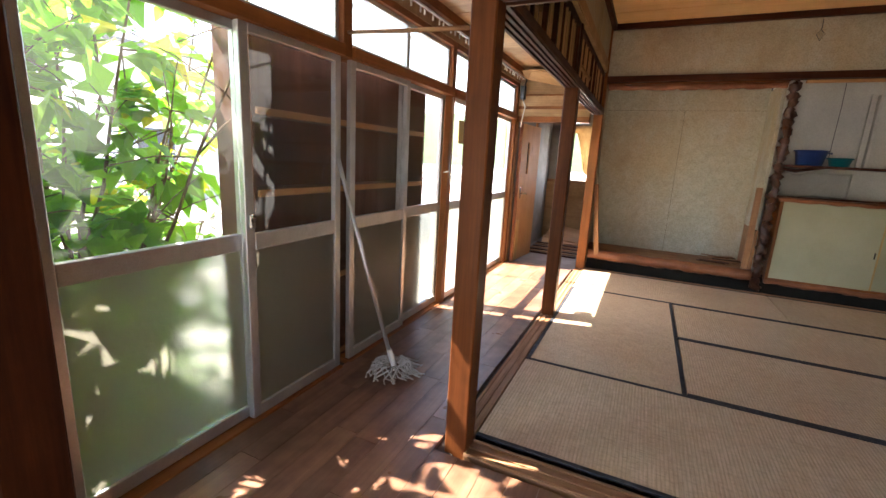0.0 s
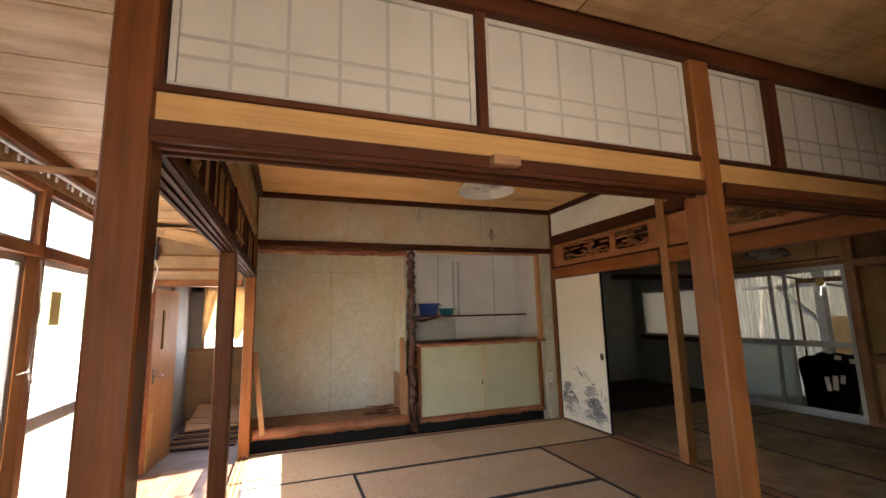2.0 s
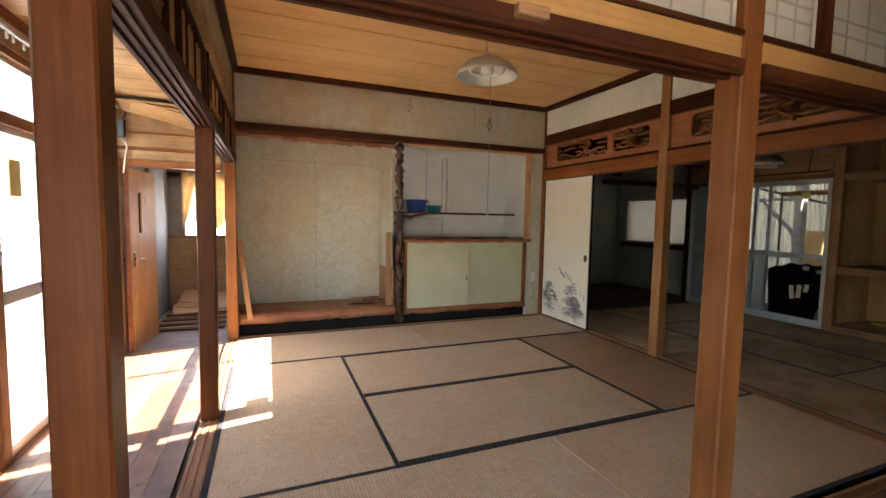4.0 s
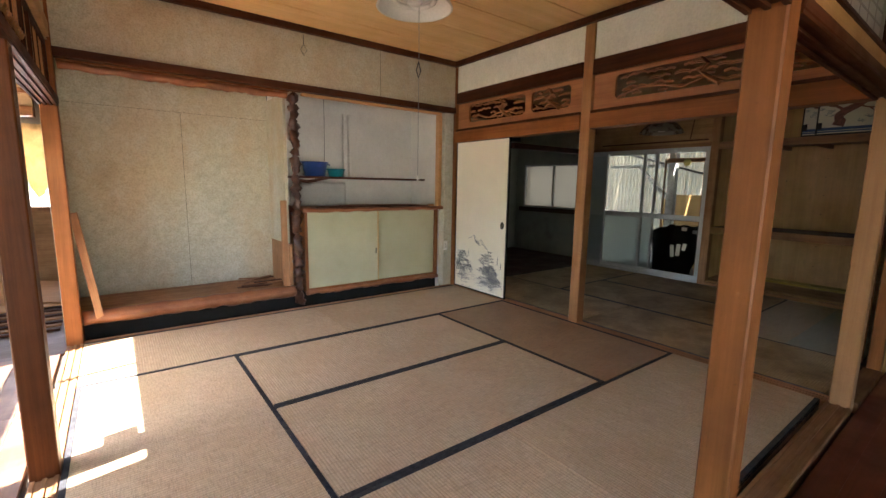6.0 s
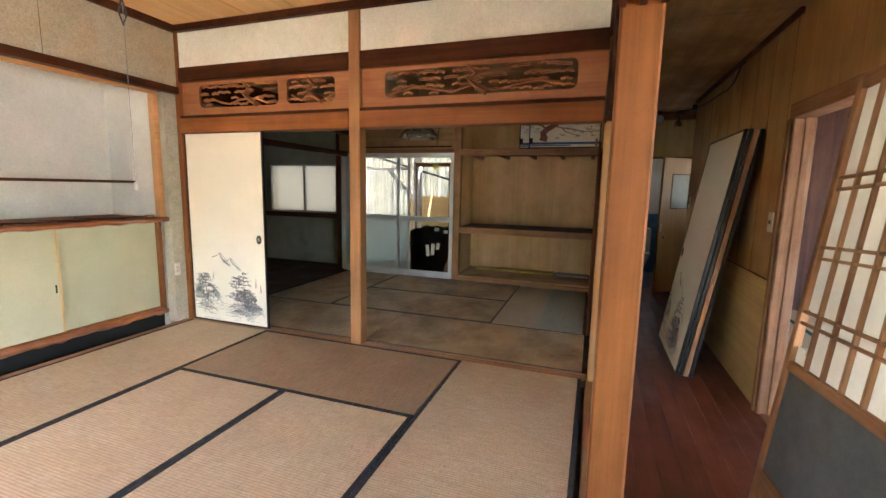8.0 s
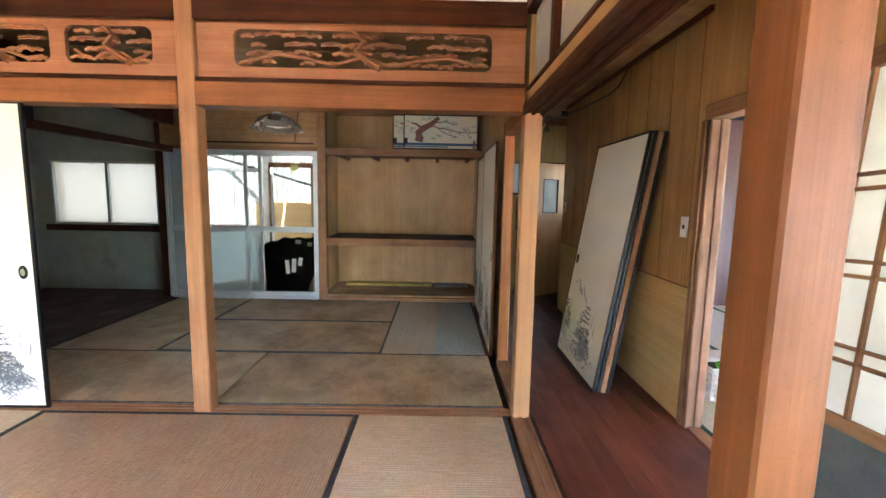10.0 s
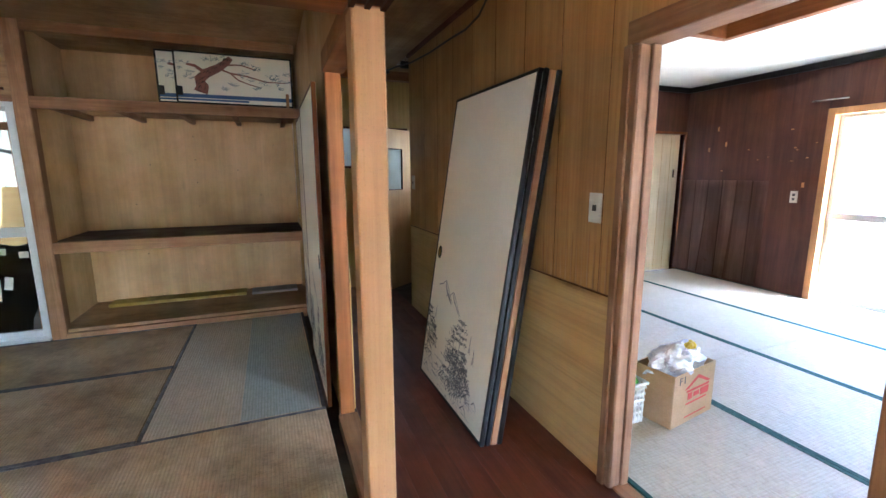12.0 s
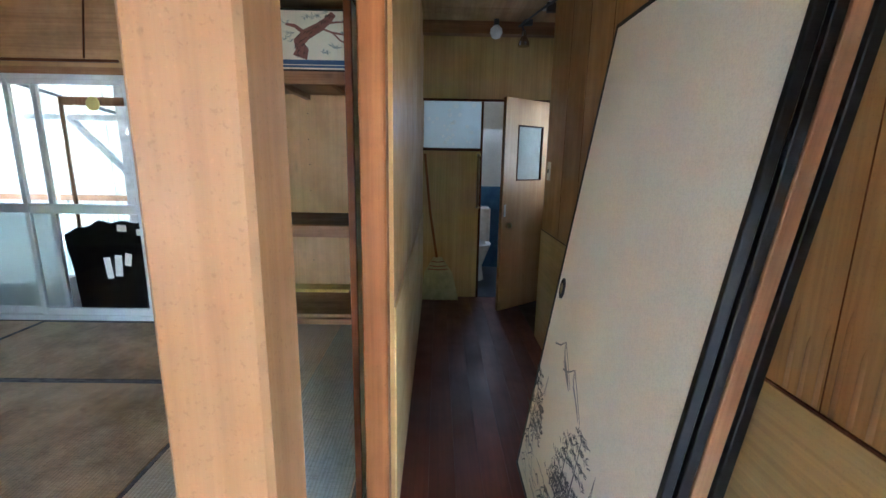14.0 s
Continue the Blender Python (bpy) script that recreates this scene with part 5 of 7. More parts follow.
def plum_door(at, w, h):
    """A small closet door painted with an old plum tree over a blue band."""
    ob = thing("painted_closet_door", at, "small cream closet door painted with a plum tree", "closet door", "painted closet doors")
    ob.matrix_world = pose(*at, 0, 0, -90)
    f = 0.014
    box("panel", (f, w - f, -0.008, 0.008, f, h - f), FUSUMA, ob, 0)
    for b in ((0, f, -0.01, 0.01, 0, h), (w - f, w, -0.01, 0.01, 0, h), (f, w - f, -0.01, 0.01, 0, f), (f, w - f, -0.01, 0.01, h - f, h)):
        box("frame_bar", b, LACQUER, ob)
    r = random.Random(6)
    y = -0.0092
    bm = bmesh.new()
    bark = [(0.20 * w, 0.09), (0.22 * w, 0.14), (0.20 * w, 0.19), (0.26 * w, 0.24), (0.36 * w, 0.285), (0.43 * w, 0.33), (0.47 * w, 0.37)]
    stroke(bm, bark, 0.10, y)
    stroke(bm, [(0.25 * w, 0.24), (0.17 * w, 0.29), (0.10 * w, 0.30)], 0.03, y)
    for pts in ([(0.36, 0.28), (0.46, 0.25), (0.52, 0.20), (0.62, 0.17), (0.72, 0.15)], [(0.46, 0.25), (0.60, 0.235), (0.76, 0.20), (0.94, 0.20)], [(0.40, 0.31), (0.55, 0.32), (0.68, 0.29)]):
        stroke(bm, [(a * w, b) for a, b in pts], 0.014, y)
    part("painted_trunk", bm, plain("trunk_paint", (0.27, 0.115, 0.085), 0.8), ob, "brown-red painted tree trunk")
    bm = bmesh.new()
    for k in range(34):
        a = bark[k % 6]
        b = bark[k % 6 + 1]
        f0, o = r.random(), r.uniform(-0.035, 0.035)
        px, pz = a[0] + (b[0] - a[0]) * f0 + o, a[1] + (b[1] - a[1]) * f0 + r.uniform(-0.01, 0.01)
        stroke(bm, [(px - 0.012, pz - 0.010), (px, pz + 0.008), (px + 0.014, pz - 0.004)], 0.005, y - 0.0006)
    part("bark_lines", bm, plain("bark_ink", (0.06, 0.035, 0.03), 0.8), ob, "dark brushed bark lines")
    bm = bmesh.new()
    for cx, cz in ((0.06, 0.30), (0.12, 0.24), (0.09, 0.19), (0.28, 0.34), (0.36, 0.36), (0.56, 0.33), (0.64, 0.30), (0.70, 0.27), (0.55, 0.25), (0.62, 0.20), (0.68, 0.15), (0.75, 0.17), (0.80, 0.23), (0.88, 0.22), (0.93, 0.27), (0.95, 0.20), (0.48, 0.15), (0.86, 0.15), (0.40, 0.13)):
        for _ in range(3):
            tuft(bm, r, (cx + r.gauss(0, 0.025)) * w, cz + r.gauss(0, 0.012), 0.034, y - 0.0008)
    part("painted_needles", bm, plain("needle_paint", (0.25, 0.31, 0.30), 0.8), ob, "grey-green painted needles")
    bm = bmesh.new()
    add_box(bm, f, w - f, y - 0.0002, y + 0.0006, 0.045, 0.075)
    add_box(bm, f, w * 0.6, y - 0.0002, y + 0.0006, 0.025, 0.04)
    part("blue_band", bm, plain("blue_paint", (0.05, 0.11, 0.24), 0.7), ob)
    box("pull", (0.012, 0.05, -0.014, -0.009, 0.06, 0.13), LACQUER, ob)
    box("corner_block", (w - 0.06, w - 0.035, -0.03, -0.01, 0.0, 0.11), RAW["z"], ob)
    return ob


plum_door((6.415, 0.90, 1.823), 0.88, 0.40)
plum_door((6.445, 1.03, 1.823), 0.88, 0.40)

# window of the dim room
structure("window_frame_dim", [(6.41, 6.49, 1.905, 1.935, 0.0, 1.775), (6.41, 6.49, 3.70, 3.73, 0.0, 1.775), (6.41, 6.49, 1.935, 3.70, 1.745, 1.775), (6.41, 6.49, 1.935, 3.70, -0.02, 0.02)], ALUBROWN, "white aluminium window frame of the dim room", 0.002)
W2 = "white aluminium sliding window, frosted in part"
sash(3.37, 3.70, 6.437, 0.02, 1.745, 0.84, W2, FROST, FROST, 0.03, "dim room windows", ALUBROWN)
sash(2.60, 3.42, 6.467, 0.02, 1.745, 0.84, W2, FROST, CLEAR, 0.038, "dim room windows", ALUBROWN)
sash(1.937, 2.80, 6.437, 0.02, 1.745, 0.84, W2, CLEAR, CLEAR, 0.038, "dim room windows", ALUBROWN)
screen = thing("screen_frame", (6.60, 2.02, -0.07), "brown wooden frame standing outside the window", "frame")
for b in ((-0.012, 0.012, 0, 0.03, 0, 1.72), (-0.012, 0.012, 0.53, 0.55, 0, 1.72), (-0.012, 0.012, 0.03, 0.53, 1.66, 1.72), (-0.012, 0.012, 0.03, 0.5, 0.86, 0.9)):
    box("bar", b, RAW["z"], screen)
black = thing("dark_board", (6.57, 1.97, -0.07), "torn black board with paper scraps behind the glass", "board")
bm = bmesh.new()
n = 24
top = [(0.70 * i / n, 0.80 + 0.01 * math.sin(i) - (0.10 * max(0, i / n - 0.6) * 2.5)) for i in range(n + 1)]
vs = [bm.verts.new((0, y, z)) for y, z in top] + [bm.verts.new((0, 0.66, 0.40)), bm.verts.new((0, 0.64, 0.0)), bm.verts.new((0, 0.14, 0.0)), bm.verts.new((0, 0.11, 0.20)), bm.verts.new((0, 0.05, 0.34)), bm.verts.new((0, 0.0, 0.50))]
bm.faces.new(vs)
bmesh.ops.solidify(bm, geom=bm.faces[:], thickness=0.006)
part("sheet", bm, mottled("black_sheet", (0.012, 0.012, 0.014), (0.03, 0.03, 0.033), 8, 0.6), black)
for y, z, w, h, t in ((0.30, 0.45, 0.055, 0.17, 4), (0.38, 0.43, 0.05, 0.17, -5), (0.22, 0.50, 0.05, 0.10, 10), (0.02, 0.08, 0.08, 0.10, 30), (0.10, 0.72, 0.06, 0.05, 0), (0.24, 0.75, 0.07, 0.05, 4)):
    s = box("paper_scrap", (-0.002, 0.0, -w / 2, w / 2, -h / 2, h / 2), WHITE, black, 0)
    s.matrix_local = pose(-0.006, y, z, t, 0, 0)

bm = bmesh.new()
lathe(bm, [(0.001, -0.003), (0.046, -0.003), (0.05, 0.0), (0.001, 0.0)], 24, (0, 0, 0), "x")
disc = tagged(part("round_sticker", bm, plain("yellow_disc", (0.62, 0.52, 0.16), 0.5)), "round yellow sticker on the window pane", "sticker")
disc.matrix_world = pose(6.4345, 2.20, 1.585)

# kitchen end
kf = structure("window_frame_kitchen", [(6.79, 6.87, 4.05, 5.40, 0.83, 0.86), (6.79, 6.87, 4.05, 5.40, 1.61, 1.64), (6.79, 6.87, 4.05, 4.08, 0.86, 1.61), (6.79, 6.87, 5.37, 5.40, 0.86, 1.61), (6.80, 6.86, 4.68, 4.72, 0.86, 1.61)], ALU, "aluminium frame of the kitchen window", 0.002)
structure("window_kitchen", [(6.825, 6.83, 4.08, 4.68, 0.86, 1.61), (6.825, 6.83, 4.72, 5.37, 0.86, 1.61)], frosted("kitchen_frost", (0.30, 0.265, 0.21), 0.2), "frosted panes of the kitchen window", 0)
structure("trim_kitchen", [(6.78, 6.82, 3.85, 5.5, 0.75, 0.83), (4.6, 6.4, 3.60, 3.68, 1.73, 1.80), (3.7, 6.45, 3.59, 3.69, 2.05, 2.33)], DARK["y"], "dark rails toward the kitchen")
tagged(rod("hanging_line", [(6.36, 2.10, 2.31), (6.36, 2.13, 2.1), (6.36, 2.16, 1.87)], 0.006, DARK["z"]), "dark cord hanging from the ceiling", "cord")
tagged(box("curtain_rail", (6.375, 6.395, 1.95, 3.45, 1.85, 1.868), DARK["y"]), "brown curtain rail over the window", "curtain rail")

# ---- corridor ----
structure("wainscot", [(3.58, 5.1, -0.965, -0.958, -0.03, 0.775), (5.104, 6.20, -0.965, -0.958, -0.03, 0.775), (4.545, 7.1, -0.107, -0.10, -0.03, 0.775)], PLYPALE["x"], "pale lower panels of the corridor walls", 0.001)
grooves = []
x = 3.66
while x < 6.05:
    grooves.append((x, x + 0.002, -0.9655, -0.9635, 0.78, CEILC))
    x += 0.305
structure("trim_corridor", grooves + [(3.60, 6.20, -0.965, -0.959, 0.775, 0.781), (3.60, 6.20, -0.965, -0.945, CEILC - 0.03, CEILC)], MID["x"], "dark seams of the corridor wall", 0)
strips = thing("loose_veneer", (3.645, -0.958, 0.775), "peeled ribbed veneer strip on the corridor wall", "veneer")
RIBBED = wood("ribbed_veneer", (0.36, 0.18, 0.060), (0.50, 0.275, 0.10), "z", 0.45, 0.8, 0.25, vary=0.15)
for i in range(13):
    top = 0.46 - 0.012 * i - 0.05 * ((i * 7) % 3)
    rod("rib", [(-0.025 + i * 0.036, -0.0186, 0.008), (-0.025 + i * 0.036, -0.0184, top * 0.5), (-0.025 + i * 0.036, -0.024, top)], [0.0135, 0.0130, 0.012], RIBBED, strips, "", 16)


def switch(at, rz, label, name="light_switch"):
    ob = thing(name, at, label, "switch", "switches")
    ob.matrix_world = pose(*at, 0, 0, rz)
    box("plate", (-0.035, 0.035, -0.008, 0.001, 0, 0.12), PLASTICWHITE, ob, 0.003)
    box("rocker", (-0.010, 0.010, -0.012, -0.007, 0.048, 0.072), INK, ob, 0.001)
    return ob


switch((3.70, -0.965, 1.062), 180, "yellowed wall switch with a dark rocker in the corridor")
switch((6.10, -0.965, 1.12), 180, "narrow white wall switch near the corridor's end")
tagged(rod("ceiling_cable", [(4.55, -0.955, 2.27), (4.6, -0.945, 2.255), (4.75, -0.945, 2.17), (4.95, -0.95, 2.15), (5.2, -0.945, 2.16), (5.6, -0.945, 2.17), (6.05, -0.94, 2.20), (6.4, -0.90, 2.235), (6.8, -0.84, 2.25)], 0.007, INK, None, "", 6), "black cable along the corridor ceiling", "cable")
structure("beam_corridor", [(6.85, 6.93, -1.36, -0.1, 2.21, CEILC), (7.05, 7.1, -1.36, -0.1, 2.25, CEILC)], RAW["y"], "raw beam across the corridor end")
structure("trim_corridor_end", [(7.085, 7.1, -0.6, -0.1, 1.735, 1.755), (7.085, 7.1, -0.6, -0.1, 1.32, 1.345), (7.085, 7.1, -0.62, -0.6, -0.01, 1.755), (7.085, 7.1, -1.215, -0.62, 1.735, 1.755)], DARK["z"], "dark frame of the closed toilet door")
# Made-up pane in front of the niche's fill lamp.
structure("window_niche", [(6.58, 7.0, -1.40, -1.395, 1.1, 1.7)], FROST, "made-up frosted pane that lets fill light into the niche", 0)
fl = thing("flower_window", (7.09, -0.595, 1.347), "frosted pane with white blossoms in the toilet door", "window")
box("pane", (-0.003, 0.003, 0.0, 0.49, 0.0, 0.386), frosted("toilet_frost", (0.60, 0.63, 0.62), 0.1), fl, 0)
r = random.Random(11)
for i in range(32):
    bm = bmesh.new()
    cy, cz, s = r.uniform(0.04, 0.45), r.uniform(0.03, 0.36), r.uniform(0.008, 0.02)
    for k in range(5):
        a = 2 * math.pi * k / 5 + i
        blob(bm, cy + s * 0.6 * math.cos(a), cz + s * 0.6 * math.sin(a), s * 0.45, s * 0.45, 0.0, r, 6)
    for v in bm.verts:
        v.co = Vector((-0.0036, v.co.x, v.co.z))
    part("blossom", bm, PLASTICWHITE, fl)
bar = thing("grab_bar", (7.09, -0.585, 0.83), "brass-ended vertical grab bar on the toilet door", "grab bar")
rod("rail", [(0, 0, 0.0), (-0.045, 0, 0.02), (-0.05, 0, 0.05), (-0.05, 0, 0.41), (-0.045, 0, 0.44), (0, 0, 0.46)], 0.013, plain("brown_vinyl", (0.16, 0.10, 0.05), 0.4), bar)
for z in (0.0, 0.46):
    bm = bmesh.new()
    lathe(bm, [(0.02, -0.006), (0.024, 0.0), (0.02, 0.006)], 16, (-0.004, 0, z), "x")
    part("mount", bm, plain("brass", (0.55, 0.42, 0.18), 0.3, 1.0), bar)
# toilet room behind the open door
structure("wall_toilet", [(8.3, 8.36, -1.5, 0.0, -0.05, 2.4), (7.16, 8.3, -1.56, -1.5, -0.05, 2.4), (7.16, 8.3, -0.06, 0.0, 0.9, 2.4), (7.1, 7.16, -1.5, -1.42, -0.05, 2.4)], WHITE, "white upper walls of the toilet", 0)
structure("wall_toilet_tiles", [(8.28, 8.3, -1.5, -0.06, -0.05, 0.95), (7.16, 8.28, -0.08, -0.06, -0.05, 0.9)], mottled("blue_tiles", (0.05, 0.12, 0.24), (0.08, 0.18, 0.32), 8, 0.25), "blue tiled lower walls of the toilet", 0)
structure("floor_toilet", [(7.1, 8.3, -1.5, 0.0, -0.07, -0.01)], mottled("toilet_floor", (0.05, 0.06, 0.08), (0.09, 0.10, 0.12), 8, 0.4), "dark floor of the toilet", 0)
structure("ceiling_toilet", [(7.1, 8.36, -1.56, 0.0, 2.35, 2.4)], WHITE, "toilet ceiling", 0)
wc = thing("toilet", (7.75, -0.62, -0.01), "white ceramic toilet bowl behind the door", "toilet")
cer = plain("ceramic", (0.75, 0.76, 0.76), 0.12)
bm = bmesh.new()
lathe(bm, [(0.12, 0), (0.10, 0.15), (0.17, 0.34), (0.19, 0.39), (0.14, 0.39), (0.10, 0.25), (0.001, 0.2)], 24)
part("bowl", bm, cer, wc)
box("tank", (0.20, 0.40, -0.2, 0.2, 0.3, 0.75), cer, wc, 0.02)
tagged(rod("paper_roll", [(7.5, -0.13, 0.72), (7.62, -0.13, 0.72)], 0.055, WHITE, None, "", 16), "toilet paper roll on the wall", "paper roll")

door = thing("toilet_door", (7.08, -0.885, -0.005), "ajar pale veneered toilet door with a small window", "door")
door.matrix_world = pose(7.07, -1.205, -0.005, 0, 0, 126.3)
bm = bmesh.new()
for b in ((0, 0.14, 0, 0.03, 0, 1.73), (0.14, 0.43, 0, 0.03, 0, 1.10), (0.14, 0.43, 0, 0.03, 1.52, 1.73), (0.43, 0.58, 0, 0.03, 0, 1.73)):
    add_box(bm, *b)
part("leaf", bm, PALE["z"], door, "pale orange veneered leaf")
for b in ((0.135, 0.145, -0.004, 0.034, 1.09, 1.53), (0.425, 0.435, -0.004, 0.034, 1.09, 1.53), (0.145, 0.425, -0.004, 0.034, 1.09, 1.10), (0.145, 0.425, -0.004, 0.034, 1.52, 1.53)):
    box("window_bead", b, DARK["z"], door, 0.001)
box("pane", (0.145, 0.425, 0.013, 0.017, 1.10, 1.52), mottled("brown_pane", (0.24, 0.21, 0.16), (0.30, 0.265, 0.21), 5, 0.7), door, 0)
for s in (-0.03, 0.06):
    bm = bmesh.new()
    lathe(bm, [(0.006, -0.02), (0.02, -0.014), (0.024, 0.0), (0.02, 0.014), (0.006, 0.02)], 16, (0.52, s, 0.73), "y")
    part("knob", bm, plain("old_brass", (0.35, 0.26, 0.12), 0.3, 1.0), door)
box("latch_plate", (0.54, 0.56, 0.03, 0.034, 0.80, 0.90), PLASTICWHITE, door)

broom = thing("broom", (6.98, -0.17, -0.01), "straw broom with a red-brown handle leaning on the wall", "broom")
rod("handle", [(0, -0.07, 0.36), (0.03, 0.0, 0.8), (0.06, 0.05, 1.30)], 0.012, POST["z"], broom)
r = random.Random(5)
bm = bmesh.new()
for i in range(300):
    a = r.uniform(-1, 1)
    d = r.uniform(-0.02, 0.02)
    tube(bm, [(d * 0.5, -0.07 + 0.035 * a, 0.40), (d, -0.08 + 0.12 * a, 0.26), (d * 1.3 - 0.01, -0.09 + 0.17 * a, 0.01 + 0.02 * r.random())], [0.005, 0.0055, 0.004], 4)
part("bristles", bm, plain("straw", (0.50, 0.44, 0.22), 0.8), broom, "greenish straw bristles")
for z, w in ((0.37, 0.055), (0.33, 0.075), (0.30, 0.09)):
    rod("binding", [(-0.026, -0.075 - w, z), (-0.034, -0.075, z - 0.006), (-0.026, -0.075 + w, z)], 0.004, plain("red_twine", (0.30, 0.08, 0.05), 0.8), broom)
bulb = thing("bare_bulb", (6.80, -0.665, 2.21), "round white bulb on a black socket", "lamp")
bm = bmesh.new()
lathe(bm, [(0.001, -0.055), (0.03, -0.045), (0.048, -0.01), (0.045, 0.02), (0.02, 0.045), (0.001, 0.05)], 20)
o = part("globe", bm, plain("milk_glass", (0.80, 0.80, 0.78), 0.15), bulb)
for p in o.data.polygons:
    p.use_smooth = True
rod("socket", [(0, 0, 0.04), (0, 0, 0.088)], 0.02, INK, bulb)
spot = thing("spot_lamp", (6.80, -0.88, 2.16), "black clamp lamp with a chrome reflector bulb", "lamp")
bm = bmesh.new()
lathe(bm, [(0.045, -0.05), (0.04, -0.02), (0.018, 0.02), (0.018, 0.06)], 18)
part("reflector", bm, STEEL, spot)
rod("neck", [(0, 0, 0.05), (0, 0.02, 0.10), (0, -0.02, 0.14)], 0.015, INK, spot)
box("clamp", (-0.02, 0.02, -0.06, 0.0, 0.10, 0.14), INK, spot)

# ---- third room ----
GREEN = mottled("green_cloth_border", (0.012, 0.05, 0.045), (0.03, 0.10, 0.08), 60, 0.8, 400, 0.3)
for i in range(4):
    for j in range(2):
        mat_thing(2.0 + j * 2.2, 2.0 + (j + 1) * 2.2, -4.70 + i * 0.915, -4.70 + (i + 1) * 0.915, RUSHROOM, "clean pale tatami mat with green cloth borders", "mats of the third room", GREEN)
structure("trim_third_room", [(2.0, 6.45, -4.75, -4.72, 2.24, 2.3), (6.42, 6.45, -4.72, -0.96, 2.24, 2.3)], plain("black_trim", (0.015, 0.013, 0.012), 0.5), "black ceiling moulding of the third room", 0)
structure("door_frame_far", [(6.43, 6.57, -3.93, -3.90, -0.05, 1.77), (6.43, 6.57, -4.75, -4.72, -0.05, 1.77), (6.43, 6.57, -4.72, -3.93, 1.74, 1.77)], POST["z"], "timber frame of the far doorway")
WARPED = wood("warped_veneer", (0.17, 0.08, 0.06), (0.32, 0.17, 0.135), "z", 0.35, 1.0, 0.2, vary=0.3)
r = random.Random(21)
for i in range(14):
    fx, fz, fl = r.uniform(4.95, 6.2), r.uniform(0.95, 1.75), r.uniform(0.012, 0.03)
    box("scar", (fx, fx + fl, -4.7505, -4.7485, fz, fz + r.choice((0.006, 0.01, 0.05))), PALE["x"], bpy.data.objects["wall_third_room"], 0)
for i in range(6):
    w = 0.16
    x0 = 5.38 + i * 0.175
    bm = bmesh.new()
    cols = []
    for a in range(7):
        cols.append([bm.verts.new((x0 + w * a / 6, -4.748 + 0.07 * (1 - j / 8) ** 1.6 * (0.15 + (a / 6 if i % 2 else 1 - a / 6)) * (1.0 if i > 1 else 0.5), 0.02 + 1.15 * j / 8)) for j in range(9)])
    for a, b in zip(cols, cols[1:]):
        for j in range(8):
            bm.faces.new((a[j], b[j], b[j + 1], a[j + 1]))
    bmesh.ops.solidify(bm, geom=bm.faces[:], thickness=0.003)
    tagged(part("warped_panel", bm, WARPED), "dark veneer strip curling off the wall", "panel", "warped panels")
outlet2 = thing("wall_socket", (5.12, -4.748, 0.95), "white wall switch plate on dark panelling", "switch")
box("plate", (-0.035, 0.035, -0.001, 0.008, 0, 0.12), PLASTICWHITE, outlet2)
for z in (0.025, 0.07):
    box("rocker", (-0.012, 0.012, 0.008, 0.011, z, z + 0.025), INK, outlet2)
structure("window_frame_third", [(3.30, 3.36, -4.85, -4.70, -0.02, 1.85), (4.84, 4.90, -4.85, -4.70, -0.02, 1.85), (3.36, 4.84, -4.85, -4.70, 1.79, 1.85)], PALE["z"], "pale timber frame of the tall window")


def sash_x(x0, x1, y, z0, z1, mid, label):
    ob = sash(0, x1 - x0, 0, z0, z1, mid, label, CLEAR, CLEAR, 0.04, "third room windows", ALUBROWN)
    ob.matrix_world = pose(x1, y, z0, 0, 0, 90)
    return ob


sash_x(3.36, 4.12, -4.78, 0.0, 1.79, 0.84, "white aluminium sliding window of the third room")
sash_x(4.08, 4.84, -4.81, 0.0, 1.79, 0.84, "white aluminium sliding window of the third room")
tagged(rod("curtain_pole", [(4.75, -4.70, 1.93), (5.05, -4.70, 1.935)], 0.009, STEEL), "short chrome curtain pole over the window", "curtain pole")
lampbox = thing("recessed_lamp", (4.35, -2.75, 2.30), "white prismatic ceiling light in a timber recess", "ceiling lamp")
for b in ((-0.55, 0.55, -0.45, -0.38, -0.01, 0.25), (-0.55, 0.55, 0.38, 0.45, -0.01, 0.25), (-0.55, -0.48, -0.38, 0.38, -0.01, 0.25), (0.48, 0.55, -0.38, 0.38, -0.01, 0.25)):
    box("recess_board", b, POST["x"], lampbox)
box("diffuser", (-0.36, 0.36, -0.2, 0.2, 0.10, 0.17), PLASTICWHITE, lampbox, 0.02)
box("recess_top", (-0.55, 0.55, -0.45, 0.45, 0.25, 0.28), WHITE, lampbox, 0)

CARD = mottled("cardboard", (0.40, 0.26, 0.14), (0.48, 0.33, 0.19), 5, 0.85, 120, 0.1)
carton = thing("cardboard_box", (3.72, -1.50, 0.0), "open cardboard carton with red print, full of plastic bags", "box")
carton.matrix_world = pose(3.705, -1.512, 0.0, 0, 0, -80) @ Matrix.Diagonal((1.3, 1, 1, 1))
# local x runs along the printed front, y to the back
for n, b in (("front", (0, 0.29, 0, 0.005, 0, 0.28)), ("back", (0, 0.29, 0.215, 0.22, 0, 0.28)), ("side", (0, 0.005, 0.005, 0.215, 0, 0.28)), ("side", (0.285, 0.29, 0.005, 0.215, 0, 0.28)), ("bottom", (0.005, 0.285, 0.005, 0.215, 0, 0.005))):
    box(n, b, CARD, carton, 0.001)
RED = plain("red_print", (0.50, 0.06, 0.045), 0.8)
bm = bmesh.new()
f = [bm.verts.new((x, -0.0008, z)) for x, z in ((0.07, 0.185), (0.165, 0.245), (0.26, 0.185), (0.235, 0.185), (0.165, 0.225), (0.10, 0.185))]
bm.faces.new(f)
